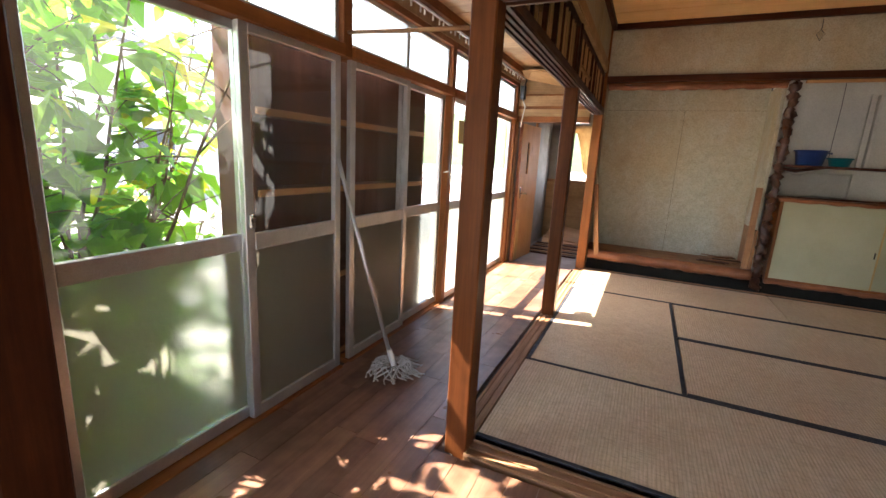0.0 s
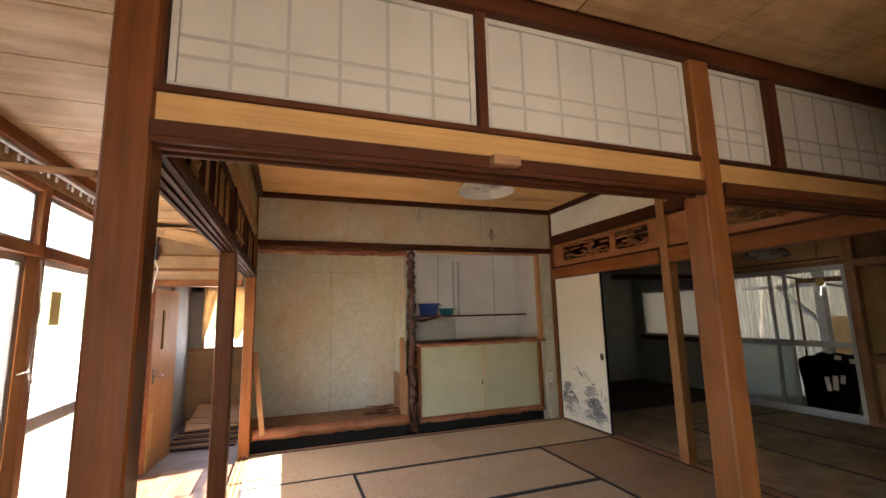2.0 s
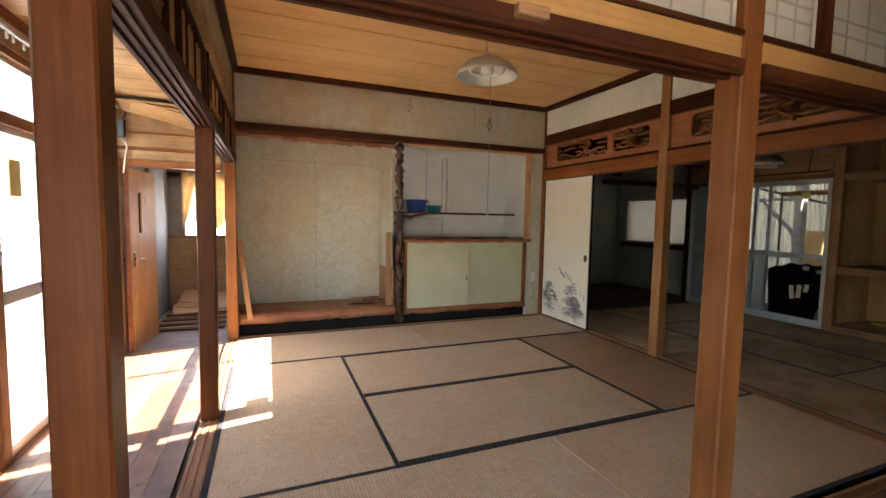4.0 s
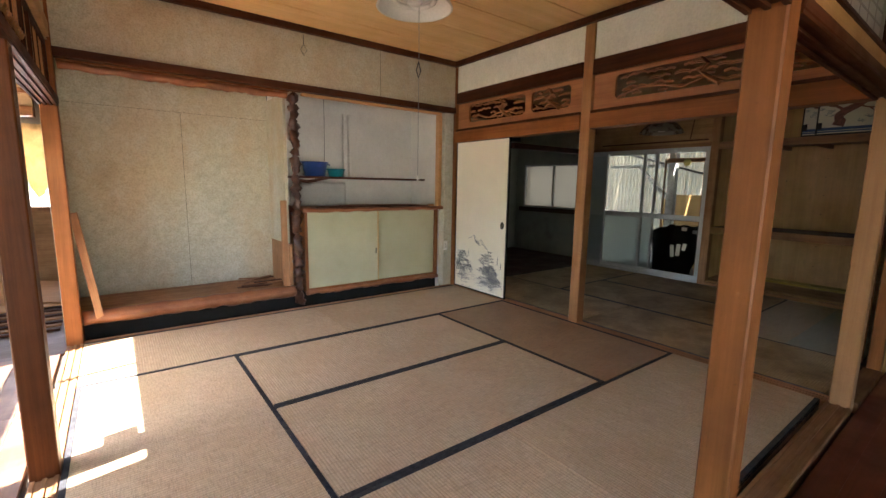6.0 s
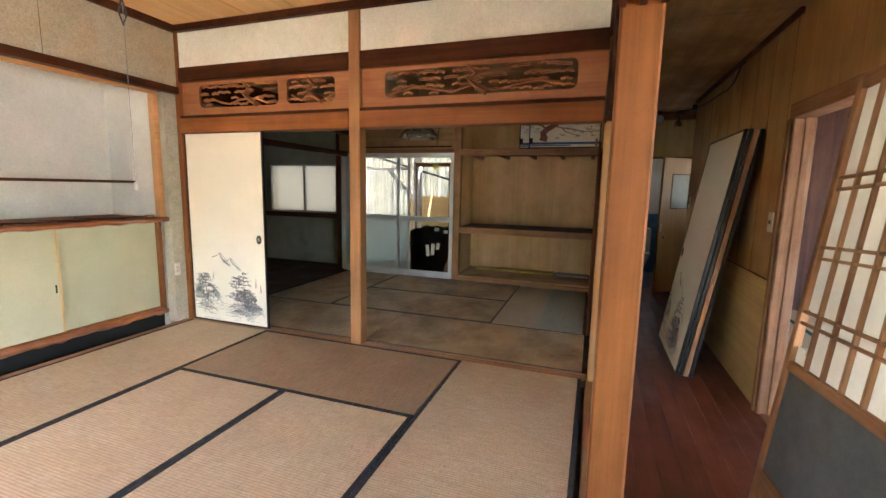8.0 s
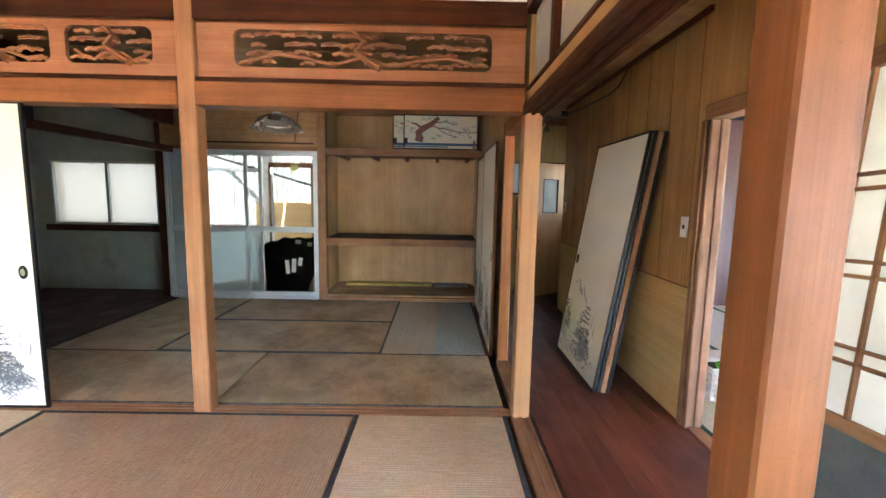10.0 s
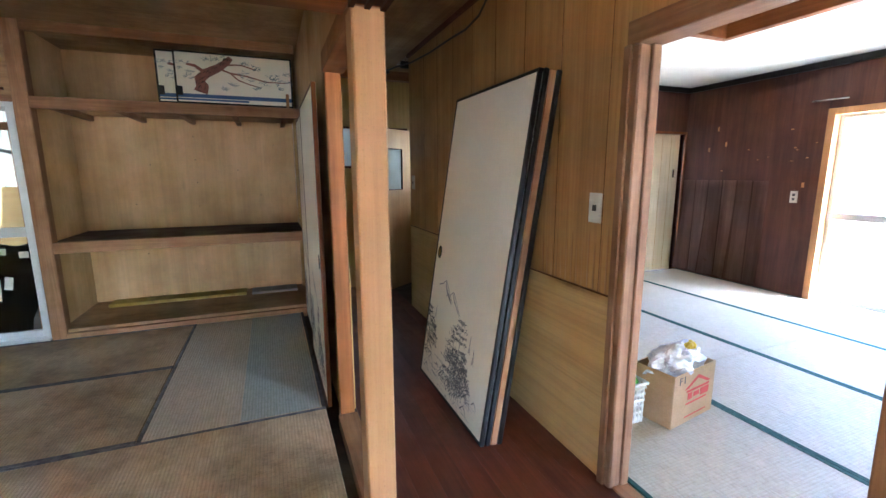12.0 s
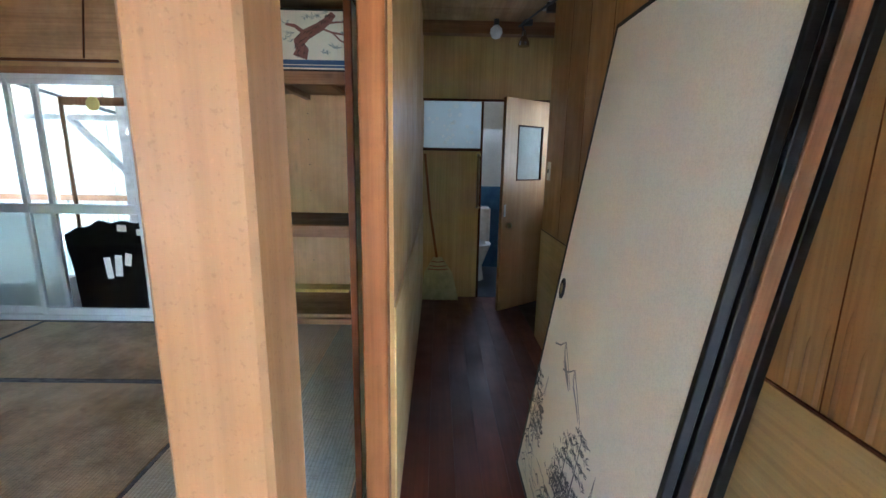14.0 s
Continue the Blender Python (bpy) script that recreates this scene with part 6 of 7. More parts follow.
for b in ((0.09, 0.25, -0.0012, 0.0004, 0.165, 0.178), (0.10, 0.13, -0.0012, 0.0004, 0.125, 0.16), (0.14, 0.18, -0.0012, 0.0004, 0.13, 0.155), (0.19, 0.25, -0.0012, 0.0004, 0.12, 0.16), (0.09, 0.24, -0.0012, 0.0004, 0.10, 0.108), (0.09, 0.24, -0.0012, 0.0004, 0.03, 0.036)):
    add_box(bm, *b)
part("red_print", bm, RED, carton, "red printed roof and lettering bars")
cu = bpy.data.curves.new("print_text", "FONT")
cu.body, cu.size, cu.extrude = "F1", 0.055, 0.0005
txt = new("print_text", cu)
txt.data.materials.append(INK)
txt.parent = carton
txt.matrix_local = pose(0.03, -0.001, 0.225, 90, 0, 0)
bm = bmesh.new()
bmesh.ops.create_icosphere(bm, subdivisions=4, radius=1.0)
for v in bm.verts:
    p = v.co.copy()
    k = 1 + 0.30 * noise.noise(p * 2.1) + 0.16 * noise.noise(p * 5.3) + 0.09 * abs(noise.noise(p * 11))
    v.co = Vector((0.145 + 0.135 * p.x * k, 0.11 + 0.10 * p.y * k, max(0.01, 0.27 + 0.10 * p.z * k)))
film = mottled("crinkled_film", (0.50, 0.56, 0.66), (0.74, 0.76, 0.80), 9, 0.2, 60, 0.6, (0.20, 0.30, 0.52), at=0.6, spec=0.7)
part("bag_filling", bm, film, carton, "crinkled pale plastic bags with blue print")
bm = bmesh.new()
bmesh.ops.create_icosphere(bm, subdivisions=3, radius=1.0)
for v in bm.verts:
    p = v.co.copy()
    k = 1 + 0.3 * noise.noise(p * 3)
    v.co = Vector((0.20 + 0.035 * p.x * k, 0.08 + 0.03 * p.y * k, 0.33 + 0.055 * p.z * k))
part("yellow_pack", bm, plain("yellow_pack", (0.72, 0.55, 0.03), 0.35), carton, "yellow plastic packet")
basket = thing("plastic_basket", (3.91, -1.37, 0.0), "white perforated plastic basket with green packets", "basket")
WP = plain("white_basket", (0.75, 0.76, 0.76), 0.35)
for z in range(6):
    zz = 0.012 + z * 0.034
    g = 0.0015 * z
    for b in ((-0.09 - g, 0.09 + g, -0.075 - g, -0.071 - g, zz, zz + 0.014), (-0.09 - g, 0.09 + g, 0.071 + g, 0.075 + g, zz, zz + 0.014), (-0.09 - g, -0.086 - g, -0.071, 0.071, zz, zz + 0.014), (0.086 + g, 0.09 + g, -0.071, 0.071, zz, zz + 0.014)):
        box("band", b, WP, basket, 0.001)
for k in range(7):
    t = -0.085 + 0.0283 * k
    box("upright", (t - 0.006, t + 0.006, -0.078, -0.070, 0.0, 0.215), WP, basket, 0.001)
    box("upright", (t - 0.006, t + 0.006, 0.070, 0.078, 0.0, 0.215), WP, basket, 0.001)
    t = -0.07 + 0.0233 * k
    box("upright", (-0.093, -0.085, t - 0.005, t + 0.005, 0.0, 0.215), WP, basket, 0.001)
    box("upright", (0.085, 0.093, t - 0.005, t + 0.005, 0.0, 0.215), WP, basket, 0.001)
for b in ((-0.105, 0.105, -0.09, -0.078, 0.205, 0.22), (-0.105, 0.105, 0.078, 0.09, 0.205, 0.22), (-0.105, -0.093, -0.078, 0.078, 0.205, 0.22), (0.093, 0.105, -0.078, 0.078, 0.205, 0.22), (-0.09, 0.09, -0.075, 0.075, 0.0, 0.01)):
    box("rim", b, WP, basket, 0.002)
for i, (c, x, y, z) in enumerate((((0.10, 0.42, 0.03), -0.02, -0.01, 0.24), ((0.05, 0.07, 0.05), 0.03, 0.03, 0.22), ((0.55, 0.58, 0.60), 0.0, 0.04, 0.27))):
    b = box("packet", (-0.07, 0.07, -0.04, 0.04, -0.025, 0.025), plain("packet_%s" % "abc"[i], c, 0.35), basket, 0.012)
    b.matrix_local = pose(x, y, z, 20 - 25 * i, -30 + 20 * i, 30 * i)

# ---- veranda things ----
mop = thing("mop", (-0.56, 0.36, -0.012), "string mop with a grey metal handle leaning on the window", "mop")
rod("handle", [(0, 0, 0.03), (-0.14, -0.08, 0.6), (-0.27, -0.15, 1.16)], 0.011, ALU, mop, "grey metal pole")
rod("socket", [(0.006, 0.004, 0.0 + 0.02), (-0.025, -0.015, 0.14)], 0.016, PLASTICWHITE, mop)
r = random.Random(7)
bm = bmesh.new()
for i in range(110):
    a, l = r.uniform(0, 2 * math.pi), r.uniform(0.06, 0.13)
    b = a + r.uniform(-1.5, 1.5)
    p0 = Vector((0.03 * math.cos(a), 0.03 * math.sin(a), 0.05))
    p1 = p0 + Vector((0.5 * l * math.cos(a), 0.5 * l * math.sin(a), 0.005 + 0.02 * r.random()))
    p2 = p1 + Vector((0.5 * l * math.cos(b), 0.5 * l * math.sin(b), -0.035))
    p3 = p2 + Vector((0.03 * math.cos(b + 1), 0.03 * math.sin(b + 1), -0.01))
    p2.z, p3.z = max(p2.z, 0.012), max(p3.z, 0.006)
    tube(bm, [p0, p1, p2, p3], 0.0045, 5, 0.3, i)
part("yarn", bm, mottled("mop_yarn", (0.32, 0.30, 0.27), (0.52, 0.49, 0.44), 40, 0.9), mop, "grey-white mop strings")
tagged(rod("hanging_pole", [(-0.84, 0.30, 1.76), (-0.45, 0.14, 1.70), (-0.06, -0.03, 1.64)], 0.009, RAW["x"]), "thin pole across the veranda under the ceiling", "pole")
for x, z in ((-0.80, 2.075), (-0.775, 2.06)):
    tagged(box("curtain_rail", (x - 0.007, x + 0.007, -0.9, 3.3, z, z + 0.014), ALU), "double aluminium curtain rail over the windows", "curtain rail", "curtain rails")
runners = thing("curtain_runners", (-0.7875, 0.0, 2.05), "row of white curtain runners on the rail", "curtain runners")
for i in range(46):
    box("runner", (-0.005, 0.005, -0.9 + 0.09 * i + 0.02 * math.sin(i * 2.3), -0.888 + 0.09 * i + 0.02 * math.sin(i * 2.3), -0.02, 0.012), PLASTICWHITE, runners, 0.002)
structure("trim_veranda", [(-0.84, -0.76, -0.95, 3.4, 2.09, CEILE), (-0.055, -0.03, 0.0, 3.4, 2.08, CEILE)], POST["y"], "timber moulding along the veranda ceiling")
lat = thing("window_latch", (-0.872, -0.31, 0.89), "metal crescent latch on the window stile", "latch")
box("plate", (0.015, 0.028, -0.014, 0.014, -0.03, 0.03), STEEL, lat, 0.004)
rod("lever", [(0.03, 0, 0.0), (0.045, -0.005, 0.015), (0.048, -0.02, 0.03)], 0.006, STEEL, lat)
tie = thing("curtain_tie", (-0.83, 1.565, 1.08), "white string tied in a bow on the window post", "string")
rod("string", [(0, 0, 0.55), (0.015, 0.0, 0.3), (0.0, 0.0, 0.02), (0.02, -0.05, 0.0), (0.01, -0.12, -0.005)], 0.004, PLASTICWHITE, tie)
rod("bow", [(0, 0, 0), (0.01, 0.015, -0.05), (0.01, 0.03, -0.09), (0.01, 0.005, -0.10), (0, 0, 0)], 0.004, PLASTICWHITE, tie)
block = tagged(box("door_stop", (0.905, 0.995, YF - 0.085, YF - 0.05, 1.732, 1.762), RAW["x"]), "small worn wooden block on the lintel", "block")
tagged(box("calendar_card", (-0.835, -0.825, 1.70, 1.80, 1.30, 1.48), mottled("old_card", (0.50, 0.42, 0.16), (0.60, 0.52, 0.24), 6, 0.8)), "yellowed card hanging on the window wall", "card")

# end of the veranda: door, lintel, store room
structure("wall_veranda_end", [(-0.84, -0.06, 3.40, 3.46, 1.68, 2.3)], PLYOLD["x"], "plywood over the store room opening", 0)
structure("trim_veranda_end", [(-0.84, -0.06, 3.37, 3.48, 1.62, 1.68), (-0.84, -0.06, 3.385, 3.40, 1.76, 1.79), (-0.84, -0.06, 3.385, 3.40, 1.90, 1.915)], POST["x"], "timber lintel over the store room opening")
sag = thing("sagging_ceiling_board", (-0.5, 3.2, CEILE), "torn ceiling board sagging over the veranda end", "board")
for i in range(3):
    b = box("torn_board", (-0.30, 0.30, -0.10, 0.10, 0, 0.008), PLYOLD["x"], sag, 0.002)
    b.matrix_local = pose(0.05 * i, 0.03 * i, -0.06 - 0.03 * i, -12 - 4 * i, 5 * i, 8 * i)
meter = thing("fuse_box", (-0.82, 3.36, 1.86), "black fuse holder with wires on the post", "fuse box")
box("block", (0, 0.05, -0.03, 0.03, 0, 0.14), INK, meter)
rod("wire", [(0.03, 0, 0.0), (0.06, 0.0, -0.08), (0.04, 0, -0.2), (0.03, 0, -0.3)], 0.006, PLASTICWHITE, meter)
rod("wire", [(0.03, 0.0, 0.14), (0.05, 0.02, 0.2), (0.02, 0.02, 0.27)], 0.006, INK, meter)
edoor = thing("veranda_door", (-0.805, 3.47, -0.01), "open veneered door with a narrow glass slit", "door")
edoor.matrix_world = pose(-0.80, 3.46, -0.01, 0, 0, 84)
bm = bmesh.new()
for b in ((0, 0.20, -0.018, 0.018, 0, 1.62), (0.20, 0.27, -0.018, 0.018, 0, 1.05), (0.20, 0.27, -0.018, 0.018, 1.42, 1.62), (0.27, 0.62, -0.018, 0.018, 0, 1.62)):
    add_box(bm, *b)
part("leaf", bm, PALE["z"], edoor, "pale orange veneered leaf")
box("edge", (-0.012, 0.0, -0.02, 0.02, 0, 1.62), LOGRED, edoor, 0.003, "chipped red-brown edge")
box("glass_slit", (0.20, 0.27, -0.004, 0.004, 1.05, 1.42), glass("dark_glass", (0.2, 0.2, 0.2)), edoor, 0)
box("kick_patch", (0.03, 0.12, -0.024, -0.018, 0.0, 0.5), PLYPALE["z"], edoor)
for s in (-1, 1):
    rod("lever", [(0.07, s * 0.02, 0.82), (0.07, s * 0.06, 0.82), (0.13, s * 0.065, 0.82), (0.17, s * 0.06, 0.815)], 0.009, STEEL, edoor)
box("handle_plate", (0.05, 0.09, -0.022, 0.022, 0.75, 0.89), STEEL, edoor)
structure("wall_store", [(-0.96, -0.86, 3.47, 5.5, -0.4, 2.3), (-0.96, 0.0, 5.45, 5.52, -0.4, 0.93), (-0.96, -0.70, 5.45, 5.52, 0.93, 1.75), (-0.96, 0.0, 5.45, 5.52, 1.68, 2.3), (-0.06, 0.0, BACK + 0.06, 5.5, -0.4, 2.3)], mottled("grey_board", (0.20, 0.185, 0.17), (0.30, 0.28, 0.26), 3, 0.8, 60, 0.2, (0.16, 0.11, 0.08)), "grey stained board walls of the store room", 0)
structure("trim_store", [(-0.86, -0.83, 4.35, 4.42, -0.1, 1.9), (-0.86, -0.06, 5.42, 5.45, 0.90, 0.94), (-0.70, -0.67, 5.42, 5.47, 0.94, 1.68)], RAW["z"], "timber strips of the store room")
structure("wall_store_low", [(-0.86, -0.06, 5.43, 5.45, -0.3, 0.90)], PLYOLD["x"], "brown board under the store window", 0)
structure("floor_store", [(-0.86, 0.0, 3.47, 5.45, -0.2, -0.012)], wood("bleached_board", (0.22, 0.17, 0.17), (0.32, 0.26, 0.26), "x", 0.6), "bleached board floor of the store room", 0)
structure("ceiling_store", [(-0.96, 0.0, 3.46, 5.5, 2.1, 2.16)], PLYOLD["y"], "store room ceiling", 0)
pile = thing("board_pile", (-0.45, 4.75, -0.01), "pile of loose boards and battens on the store floor", "boards")
r = random.Random(3)
for i in range(7):
    b = box("batten", (-0.33, 0.33, -0.025, 0.025, 0, 0.018), RAW["x"] if i % 2 else DARK["x"], pile, 0.002)
    b.matrix_local = pose(0, -0.62 + 0.10 * i, 0.002 + 0.004 * i, 0, 0, r.uniform(-6, 6))
for i in range(3):
    b = box("board", (-0.30, 0.30, -0.12, 0.12, 0, 0.012), PALE["x"], pile, 0.002)
    b.matrix_local = pose(0.03 * i, 0.25 + 0.08 * i, 0.06 + 0.05 * i, 18 + 6 * i, 3 * i, r.uniform(-12, 12))
bm = bmesh.new()
cols = []
for i in range(15):
    x = 0.64 * i / 14
    drop = 0.75 - 0.65 * abs(math.sin(x * 7.5)) ** 1.5 * (0.8 + 0.2 * math.sin(9 * x))
    cols.append([bm.verts.new((-0.70 + x, 5.40 + 0.01 * math.sin(i * 1.3 + j), 1.75 - drop * j / 6 + (0.02 * (i % 2) if j == 6 else 0))) for j in range(7)])
for a, b in zip(cols, cols[1:]):
    for j in range(6):
        bm.faces.new((a[j], b[j], b[j + 1], a[j + 1]))
bmesh.ops.solidify(bm, geom=bm.faces[:], thickness=0.003)
tagged(part("torn_curtain", bm, mottled("ragged_cloth", (0.40, 0.28, 0.15), (0.52, 0.38, 0.22), 6, 0.9)), "ragged brown cloth hanging over the store window", "curtain")

# ---- outside, west ----
SHELFB = wood("shelf_back", (0.15, 0.066, 0.036), (0.24, 0.112, 0.064), "z", 0.5, 0.7, 0.3)
unit = thing("outdoor_shelf", (-0.97, -0.17, -0.5), "tall brown wooden shelf unit standing against the windows", "shelf unit")
box("back", (-0.22, -0.20, 0.0, 1.54, 0.0, 2.45), SHELFB, unit)
for y in (-0.02, 1.54):
    box("side", (-0.22, 0.0, y, y + 0.02, 0.0, 2.45), SHELFB, unit)
for z in (0.5, 0.98, 1.475, 1.83, 2.43):
    sh = box("shelf_board", (-0.20, 0.0, 0.0, 1.54, z, z + 0.02), SHELFB, unit)
    box("front_edge", (0.0, 0.012, 0.0, 1.54, z - 0.006, z + 0.026), PALE["y"], sh, 0.002, "pale wooden front edge")

def leaf_mat(name, a, b):
    m, nt, bsdf = shader(name)
    geo = nt.nodes.new("ShaderNodeNewGeometry")
    c = ramp(nt, geo.outputs["Random Per Island"], [(0.0, a), (0.75, b), (0.93, b), (0.97, (0.45, 0.36, 0.03))])
    nt.links.new(c, bsdf.inputs["Base Color"])
    bsdf.inputs["Roughness"].default_value = 0.45
    tl = nt.nodes.new("ShaderNodeBsdfTranslucent")
    c2 = mix(nt, 1.0, c, (1.6, 1.9, 0.9), "MULTIPLY")
    nt.links.new(c2, tl.inputs[0])
    mx = node(nt, "ShaderNodeMixShader", {1: bsdf.outputs[0], 2: tl.outputs[0]})
    mx.inputs[0].default_value = 0.55
    nt.links.new(mx.outputs[0], nt.nodes["Material Output"].inputs[0])
    return m


LEAF = leaf_mat("broad_leaf", (0.07, 0.16, 0.02), (0.19, 0.34, 0.045))
BARK = mottled("bark", (0.10, 0.07, 0.04), (0.18, 0.13, 0.08), 20, 0.9)


def leaf(bm, p, d, s, r):
    """A pointed leaf folded along its rib."""
    d = d.normalized()
    side = d.cross(Vector((r.uniform(-0.4, 0.4), r.uniform(-0.4, 0.4), 1))).normalized()
    up = side.cross(d)
    w = s * r.uniform(0.33, 0.45)
    rib = [p, p + d * s * 0.45 - up * 0.02 * s, p + d * s - up * s * r.uniform(0.1, 0.35)]
    l1, r1 = p + d * s * 0.4 + side * w + up * 0.1 * s, p + d * s * 0.4 - side * w + up * 0.1 * s
    v = [bm.verts.new(q) for q in (*rib, l1, r1)]
    bm.faces.new((v[0], v[1], v[3]))
    bm.faces.new((v[1], v[2], v[3]))
    bm.faces.new((v[0], v[4], v[1]))
    bm.faces.new((v[1], v[4], v[2]))


def shrub(x, y, h, n_stems, n_leaves, size, seed, label, spread=0.45):
    r = random.Random(seed)
    ob = thing("shrub", (x, y, -0.5), label, "shrub", "garden shrubs")
    bm = bmesh.new()
    spots = []
    for i in range(n_stems):
        a, lean = r.uniform(0, 6.28), r.uniform(0.1, spread)
        pts, p = [], Vector((r.uniform(-0.1, 0.1), r.uniform(-0.1, 0.1), 0))
        hh = h * r.uniform(0.7, 1.05)
        steps = 9
        for k in range(steps):
            pts.append(p.copy())
            p = p + Vector((math.cos(a) * lean * hh / steps + r.gauss(0, 0.02), math.sin(a) * lean * hh / steps + r.gauss(0, 0.02), hh / steps))
        tube(bm, pts, [0.014 * (1 - 0.75 * k / steps) for k in range(steps)], 5)
        for k in range(0, steps):
            for _ in range(3):
                q = pts[k] + Vector((r.gauss(0, 0.17), r.gauss(0, 0.17), r.gauss(0.02, 0.12)))
                tube(bm, [pts[k], (pts[k] + q) / 2 + Vector((0, 0, 0.02)), q], [0.004, 0.003, 0.002], 4)
                spots.append((pts[k], q))
    part("stems", bm, BARK, ob, "thin brown branching stems")
    bm = bmesh.new()
    for _ in range(n_leaves):
        a, b = r.choice(spots)
        p = a.lerp(b, r.uniform(0.2, 1.15)) + Vector((r.gauss(0, 0.03), r.gauss(0, 0.03), r.gauss(0, 0.03)))
        d = (b - a).normalized() + Vector((r.gauss(0, 0.6), r.gauss(0, 0.6), r.gauss(-0.2, 0.4)))
        if p.x + x > -1.12 or (p.x + x > -1.42 and p.y + y > -0.42):
            continue
        leaf(bm, p, d, size * r.uniform(0.6, 1.25), r)
    part("leaves", bm, LEAF, ob, "bright green broad leaves, some yellow")
    return ob


shrub(-1.65, -0.75, 2.8, 11, 1700, 0.15, 1, "tall leafy shrub close outside the window")
shrub(-1.8, -1.2, 3.0, 11, 1700, 0.15, 2, "tall leafy shrub close outside the window")
shrub(-2.2, -0.3, 3.0, 11, 1700, 0.15, 3, "tall leafy shrub behind the shelf unit")
shrub(-2.0, -2.3, 2.5, 7, 700, 0.13, 4, "leafy shrub beside the house")
shrub(-1.7, -0.85, 1.3, 9, 900, 0.14, 8, "low leafy shrub under the window")
shrub(-2.0, -0.2, 1.3, 9, 900, 0.14, 9, "low leafy shrub under the window")
shrub(-2.7, 2.3, 1.2, 6, 450, 0.10, 5, "low shrub before the white fence")

fence = thing("white_fence", (-4.2, -3.0, -0.5), "white picket fence along the yard", "fence")
FW = plain("fence_white", (0.62, 0.62, 0.60), 0.6)
for z in (0.35, 1.15):
    box("rail", (-0.02, 0.02, 0, 16, z, z + 0.06), FW, fence)
for i in range(100):
    box("slat", (0.02, 0.04, i * 0.16, i * 0.16 + 0.07, 0.05, 1.35), FW, fence, 0.004)


def house(x, y, w, d, h, wall, roof, label):
    ob = thing("house", (x, y, -0.5), label, "house", "neighbouring houses")
    box("wall", (0, w, 0, d, 0, h), wall, ob, 0.02)
    bm = bmesh.new()
    v = [bm.verts.new(p) for p in ((-0.6, -0.6, h), (w + 0.6, -0.6, h), (w + 0.6, d + 0.6, h), (-0.6, d + 0.6, h), (w / 2, -0.6, h + 1.8), (w / 2, d + 0.6, h + 1.8))]
    for f in ((0, 1, 4), (2, 3, 5), (1, 2, 5, 4), (3, 0, 4, 5), (0, 3, 2, 1)):
        bm.faces.new([v[i] for i in f])
    part("roof", bm, roof, ob, "blue-grey tiled roof")
    for k in range(3):
        wd = box("window", (w - 0.02, w + 0.03, 0.8 + k * d / 3.2, 2.2 + k * d / 3.2, 1.0, 2.2), ALU, ob)
        box("pane", (w + 0.03, w + 0.035, 0.9 + k * d / 3.2, 2.1 + k * d / 3.2, 1.1, 2.1), plain("dark_pane_%s" % "abc"[k], (0.05, 0.06, 0.07), 0.1), wd, 0)
    return ob


TILE = mottled("blue_roof_tiles", (0.07, 0.09, 0.12), (0.12, 0.15, 0.19), 6, 0.5)
house(-22, 6, 8, 9, 4.5, WHITE, TILE, "pale house with a blue-grey roof beyond the fence")
house(-26, -10, 9, 10, 4.5, PLASTERPALE, TILE, "pale house with a blue-grey roof in the distance")


def hills(name, dist, a0, a1, h, seed, colour):
    bm = bmesh.new()
    prev = None
    n = 120
    for i in range(n + 1):
        a = math.radians(a0 + (a1 - a0) * i / n)
        hh = h * (0.75 + 0.35 * noise.noise((i * 0.06, seed, 0)) + 0.08 * noise.noise((i * 0.5, seed, 4)))
        cur = [bm.verts.new(((dist + 25 * k) * math.cos(a), (dist + 25 * k) * math.sin(a), -1 + hh * (k / 4) ** 0.8 * (1 + 0.06 * noise.noise((i * 0.9, k * 3.0, seed))))) for k in range(5)]
        if prev:
            for k in range(4):
                bm.faces.new((prev[k], cur[k], cur[k + 1], prev[k + 1]))
        prev = cur
    ob = part(name, bm, colour)
    return tagged(ob, "wooded green hillside in the distance", "hills", kind="structure")


hills("backdrop_hills", 90, 60, 245, 26, 3, mottled("far_woods", (0.03, 0.06, 0.02), (0.07, 0.12, 0.035), 0.25, 0.9, 2.0, 0.8))

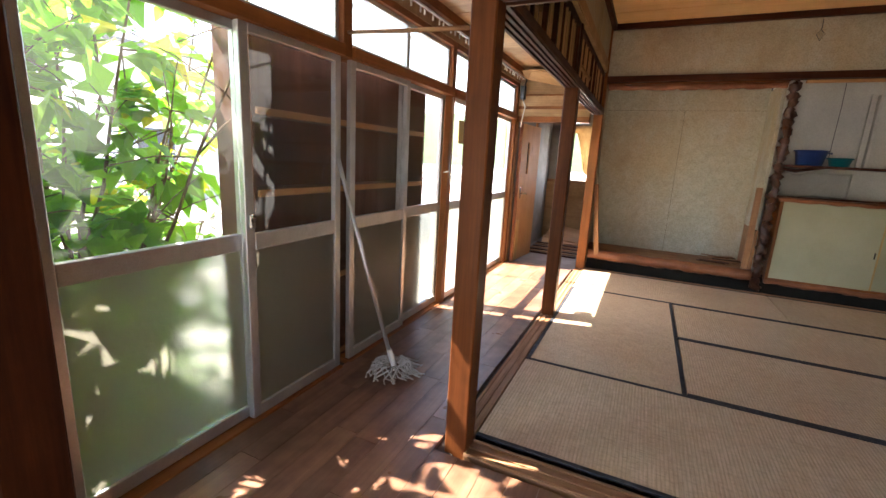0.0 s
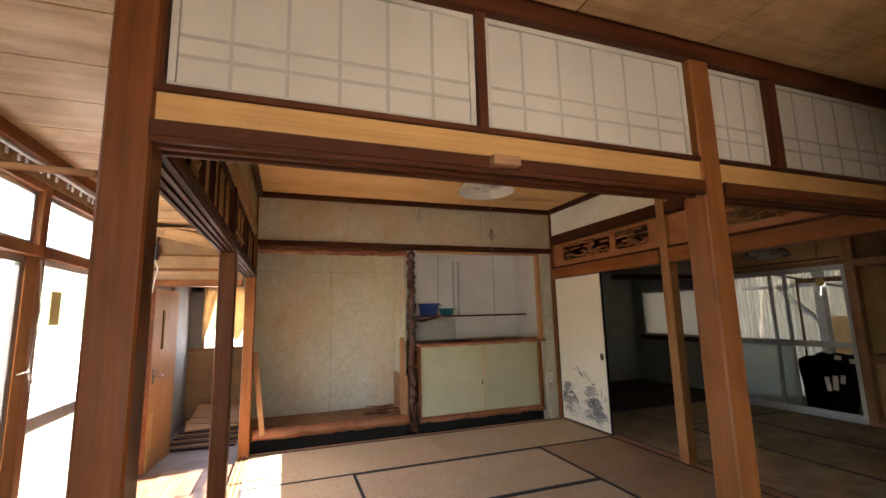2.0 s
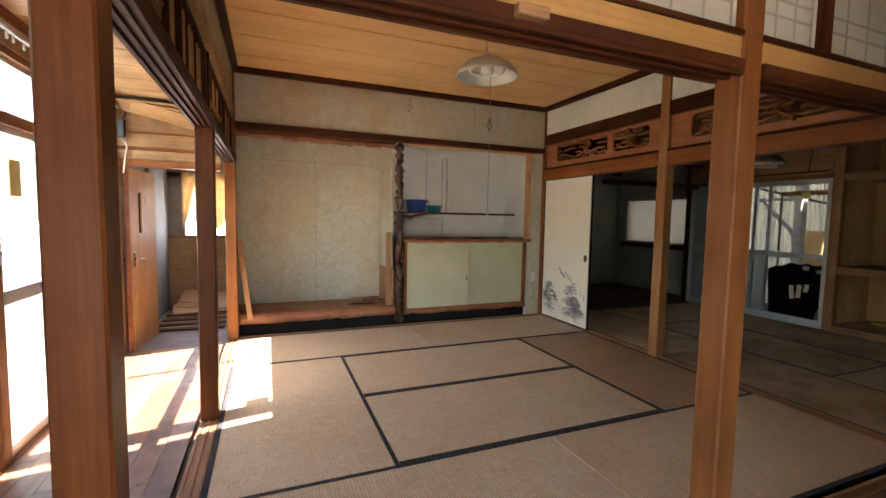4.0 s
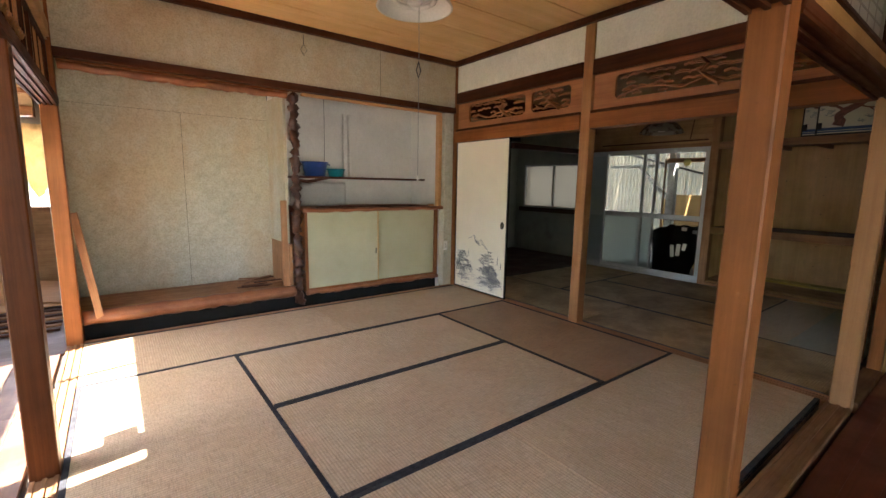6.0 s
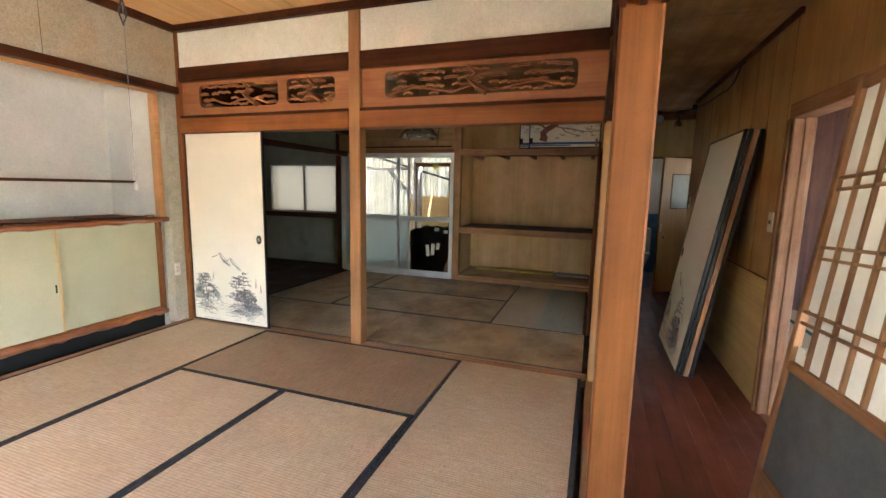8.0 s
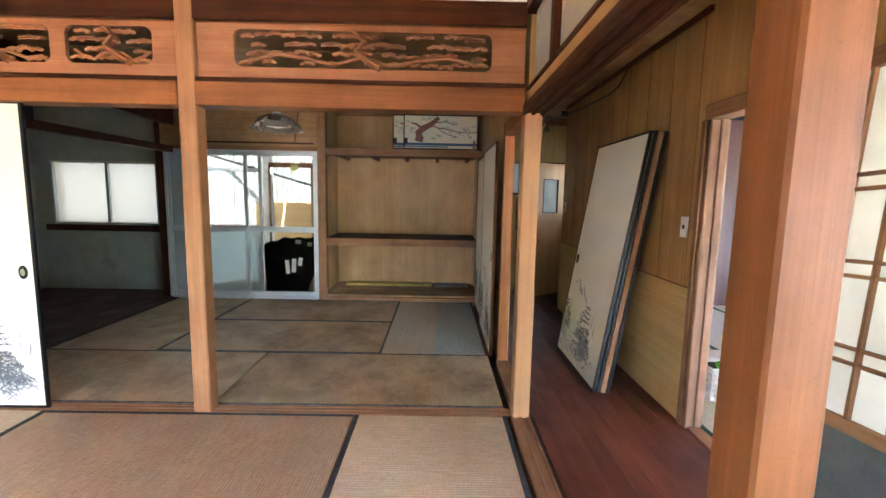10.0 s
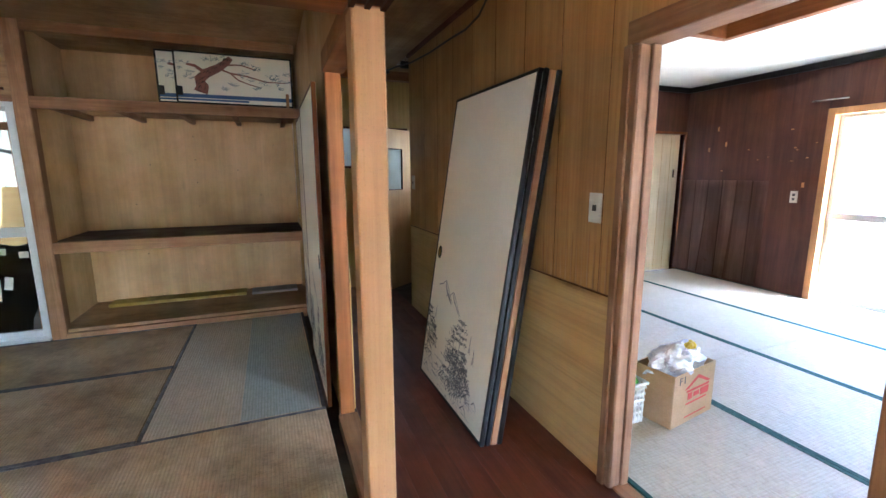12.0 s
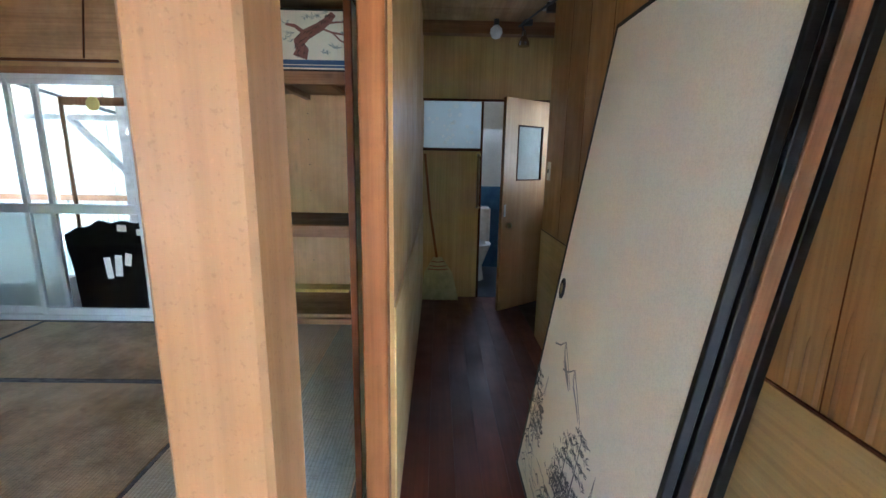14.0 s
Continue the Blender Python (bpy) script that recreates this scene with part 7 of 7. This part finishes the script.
# ---- outside, east: covered yard ----
yardwall = thing("corrugated_fence", (9.4, -0.5, -0.5), "tall fence of pale corrugated sheets behind the house", "fence")
CORR = mottled("corrugated_sheet", (0.33, 0.31, 0.25), (0.41, 0.385, 0.31), 3, 0.5, 60, 0.1, (0.48, 0.40, 0.27))
for s in range(9):
    bm = bmesh.new()
    prev = None
    for i in range(41):
        y = s * 0.80 + 0.82 * i / 40
        x = 0.009 * math.sin(2 * math.pi * i / 40 * 10) + 0.004 * (s % 2)
        cur = (bm.verts.new((x, y, 0.0)), bm.verts.new((x, y, 3.03)))
        if prev:
            bm.faces.new((prev[0], cur[0], cur[1], prev[1]))
        prev = cur
    bmesh.ops.solidify(bm, geom=bm.faces[:], thickness=0.002)
    part("sheet", bm, CORR, yardwall)
box("rail", (-0.08, -0.03, 0, 7.2, 1.1, 1.18), RAW["y"], yardwall)
rod("sloping_pipe", [(-0.07, 6.7, 2.885), (-0.07, 4.7, 2.31), (-0.07, 2.6, 1.73)], 0.022, INK, yardwall, "dark sloping pipe")
lowwall = tagged(box("low_board", (9.0, 9.04, 0.4, 3.75, -0.5, 1.12), PLYPALE["y"]), "yellowish board standing against the fence", "board")
roof = thing("yard_roof", (6.62, -0.5, 2.55), "translucent corrugated roof over the back yard", "roof")
for s in range(4):
    box("sheet", (0, 2.79, s * 1.75, s * 1.75 + 1.74, 0, 0.006), frosted("roof_sheet", (0.055, 0.056, 0.055), 0.03) if s == 0 else bpy.data.materials["roof_sheet"], roof, 0)
for s in range(5):
    box("rafter", (0, 2.6, s * 1.72, s * 1.72 + 0.05, -0.09, 0), RAW["x"], roof)
prop = thing("yard_post", (8.2, 3.2, -0.5), "white timber post with a slanting brace in the yard", "post")
box("shaft", (-0.06, 0.06, -0.06, 0.06, 0, 3.05), FW, prop)
b = box("brace", (-0.03, 0.03, -0.03, 0.03, 0, 0.8), FW, prop)
b.matrix_local = pose(0, 0.05, 1.55, -45, 0, 0)
box("arm", (-0.03, 0.03, 0.05, 1.2, 2.10, 2.16), FW, prop)
structure("wall_yard", [(6.9, 9.5, 6.52, 6.6, -0.5, 2.7), (8.4, 9.5, -0.6, -0.5, -0.5, 2.7)], GREYWALL, "pale walls closing the back yard", 0)
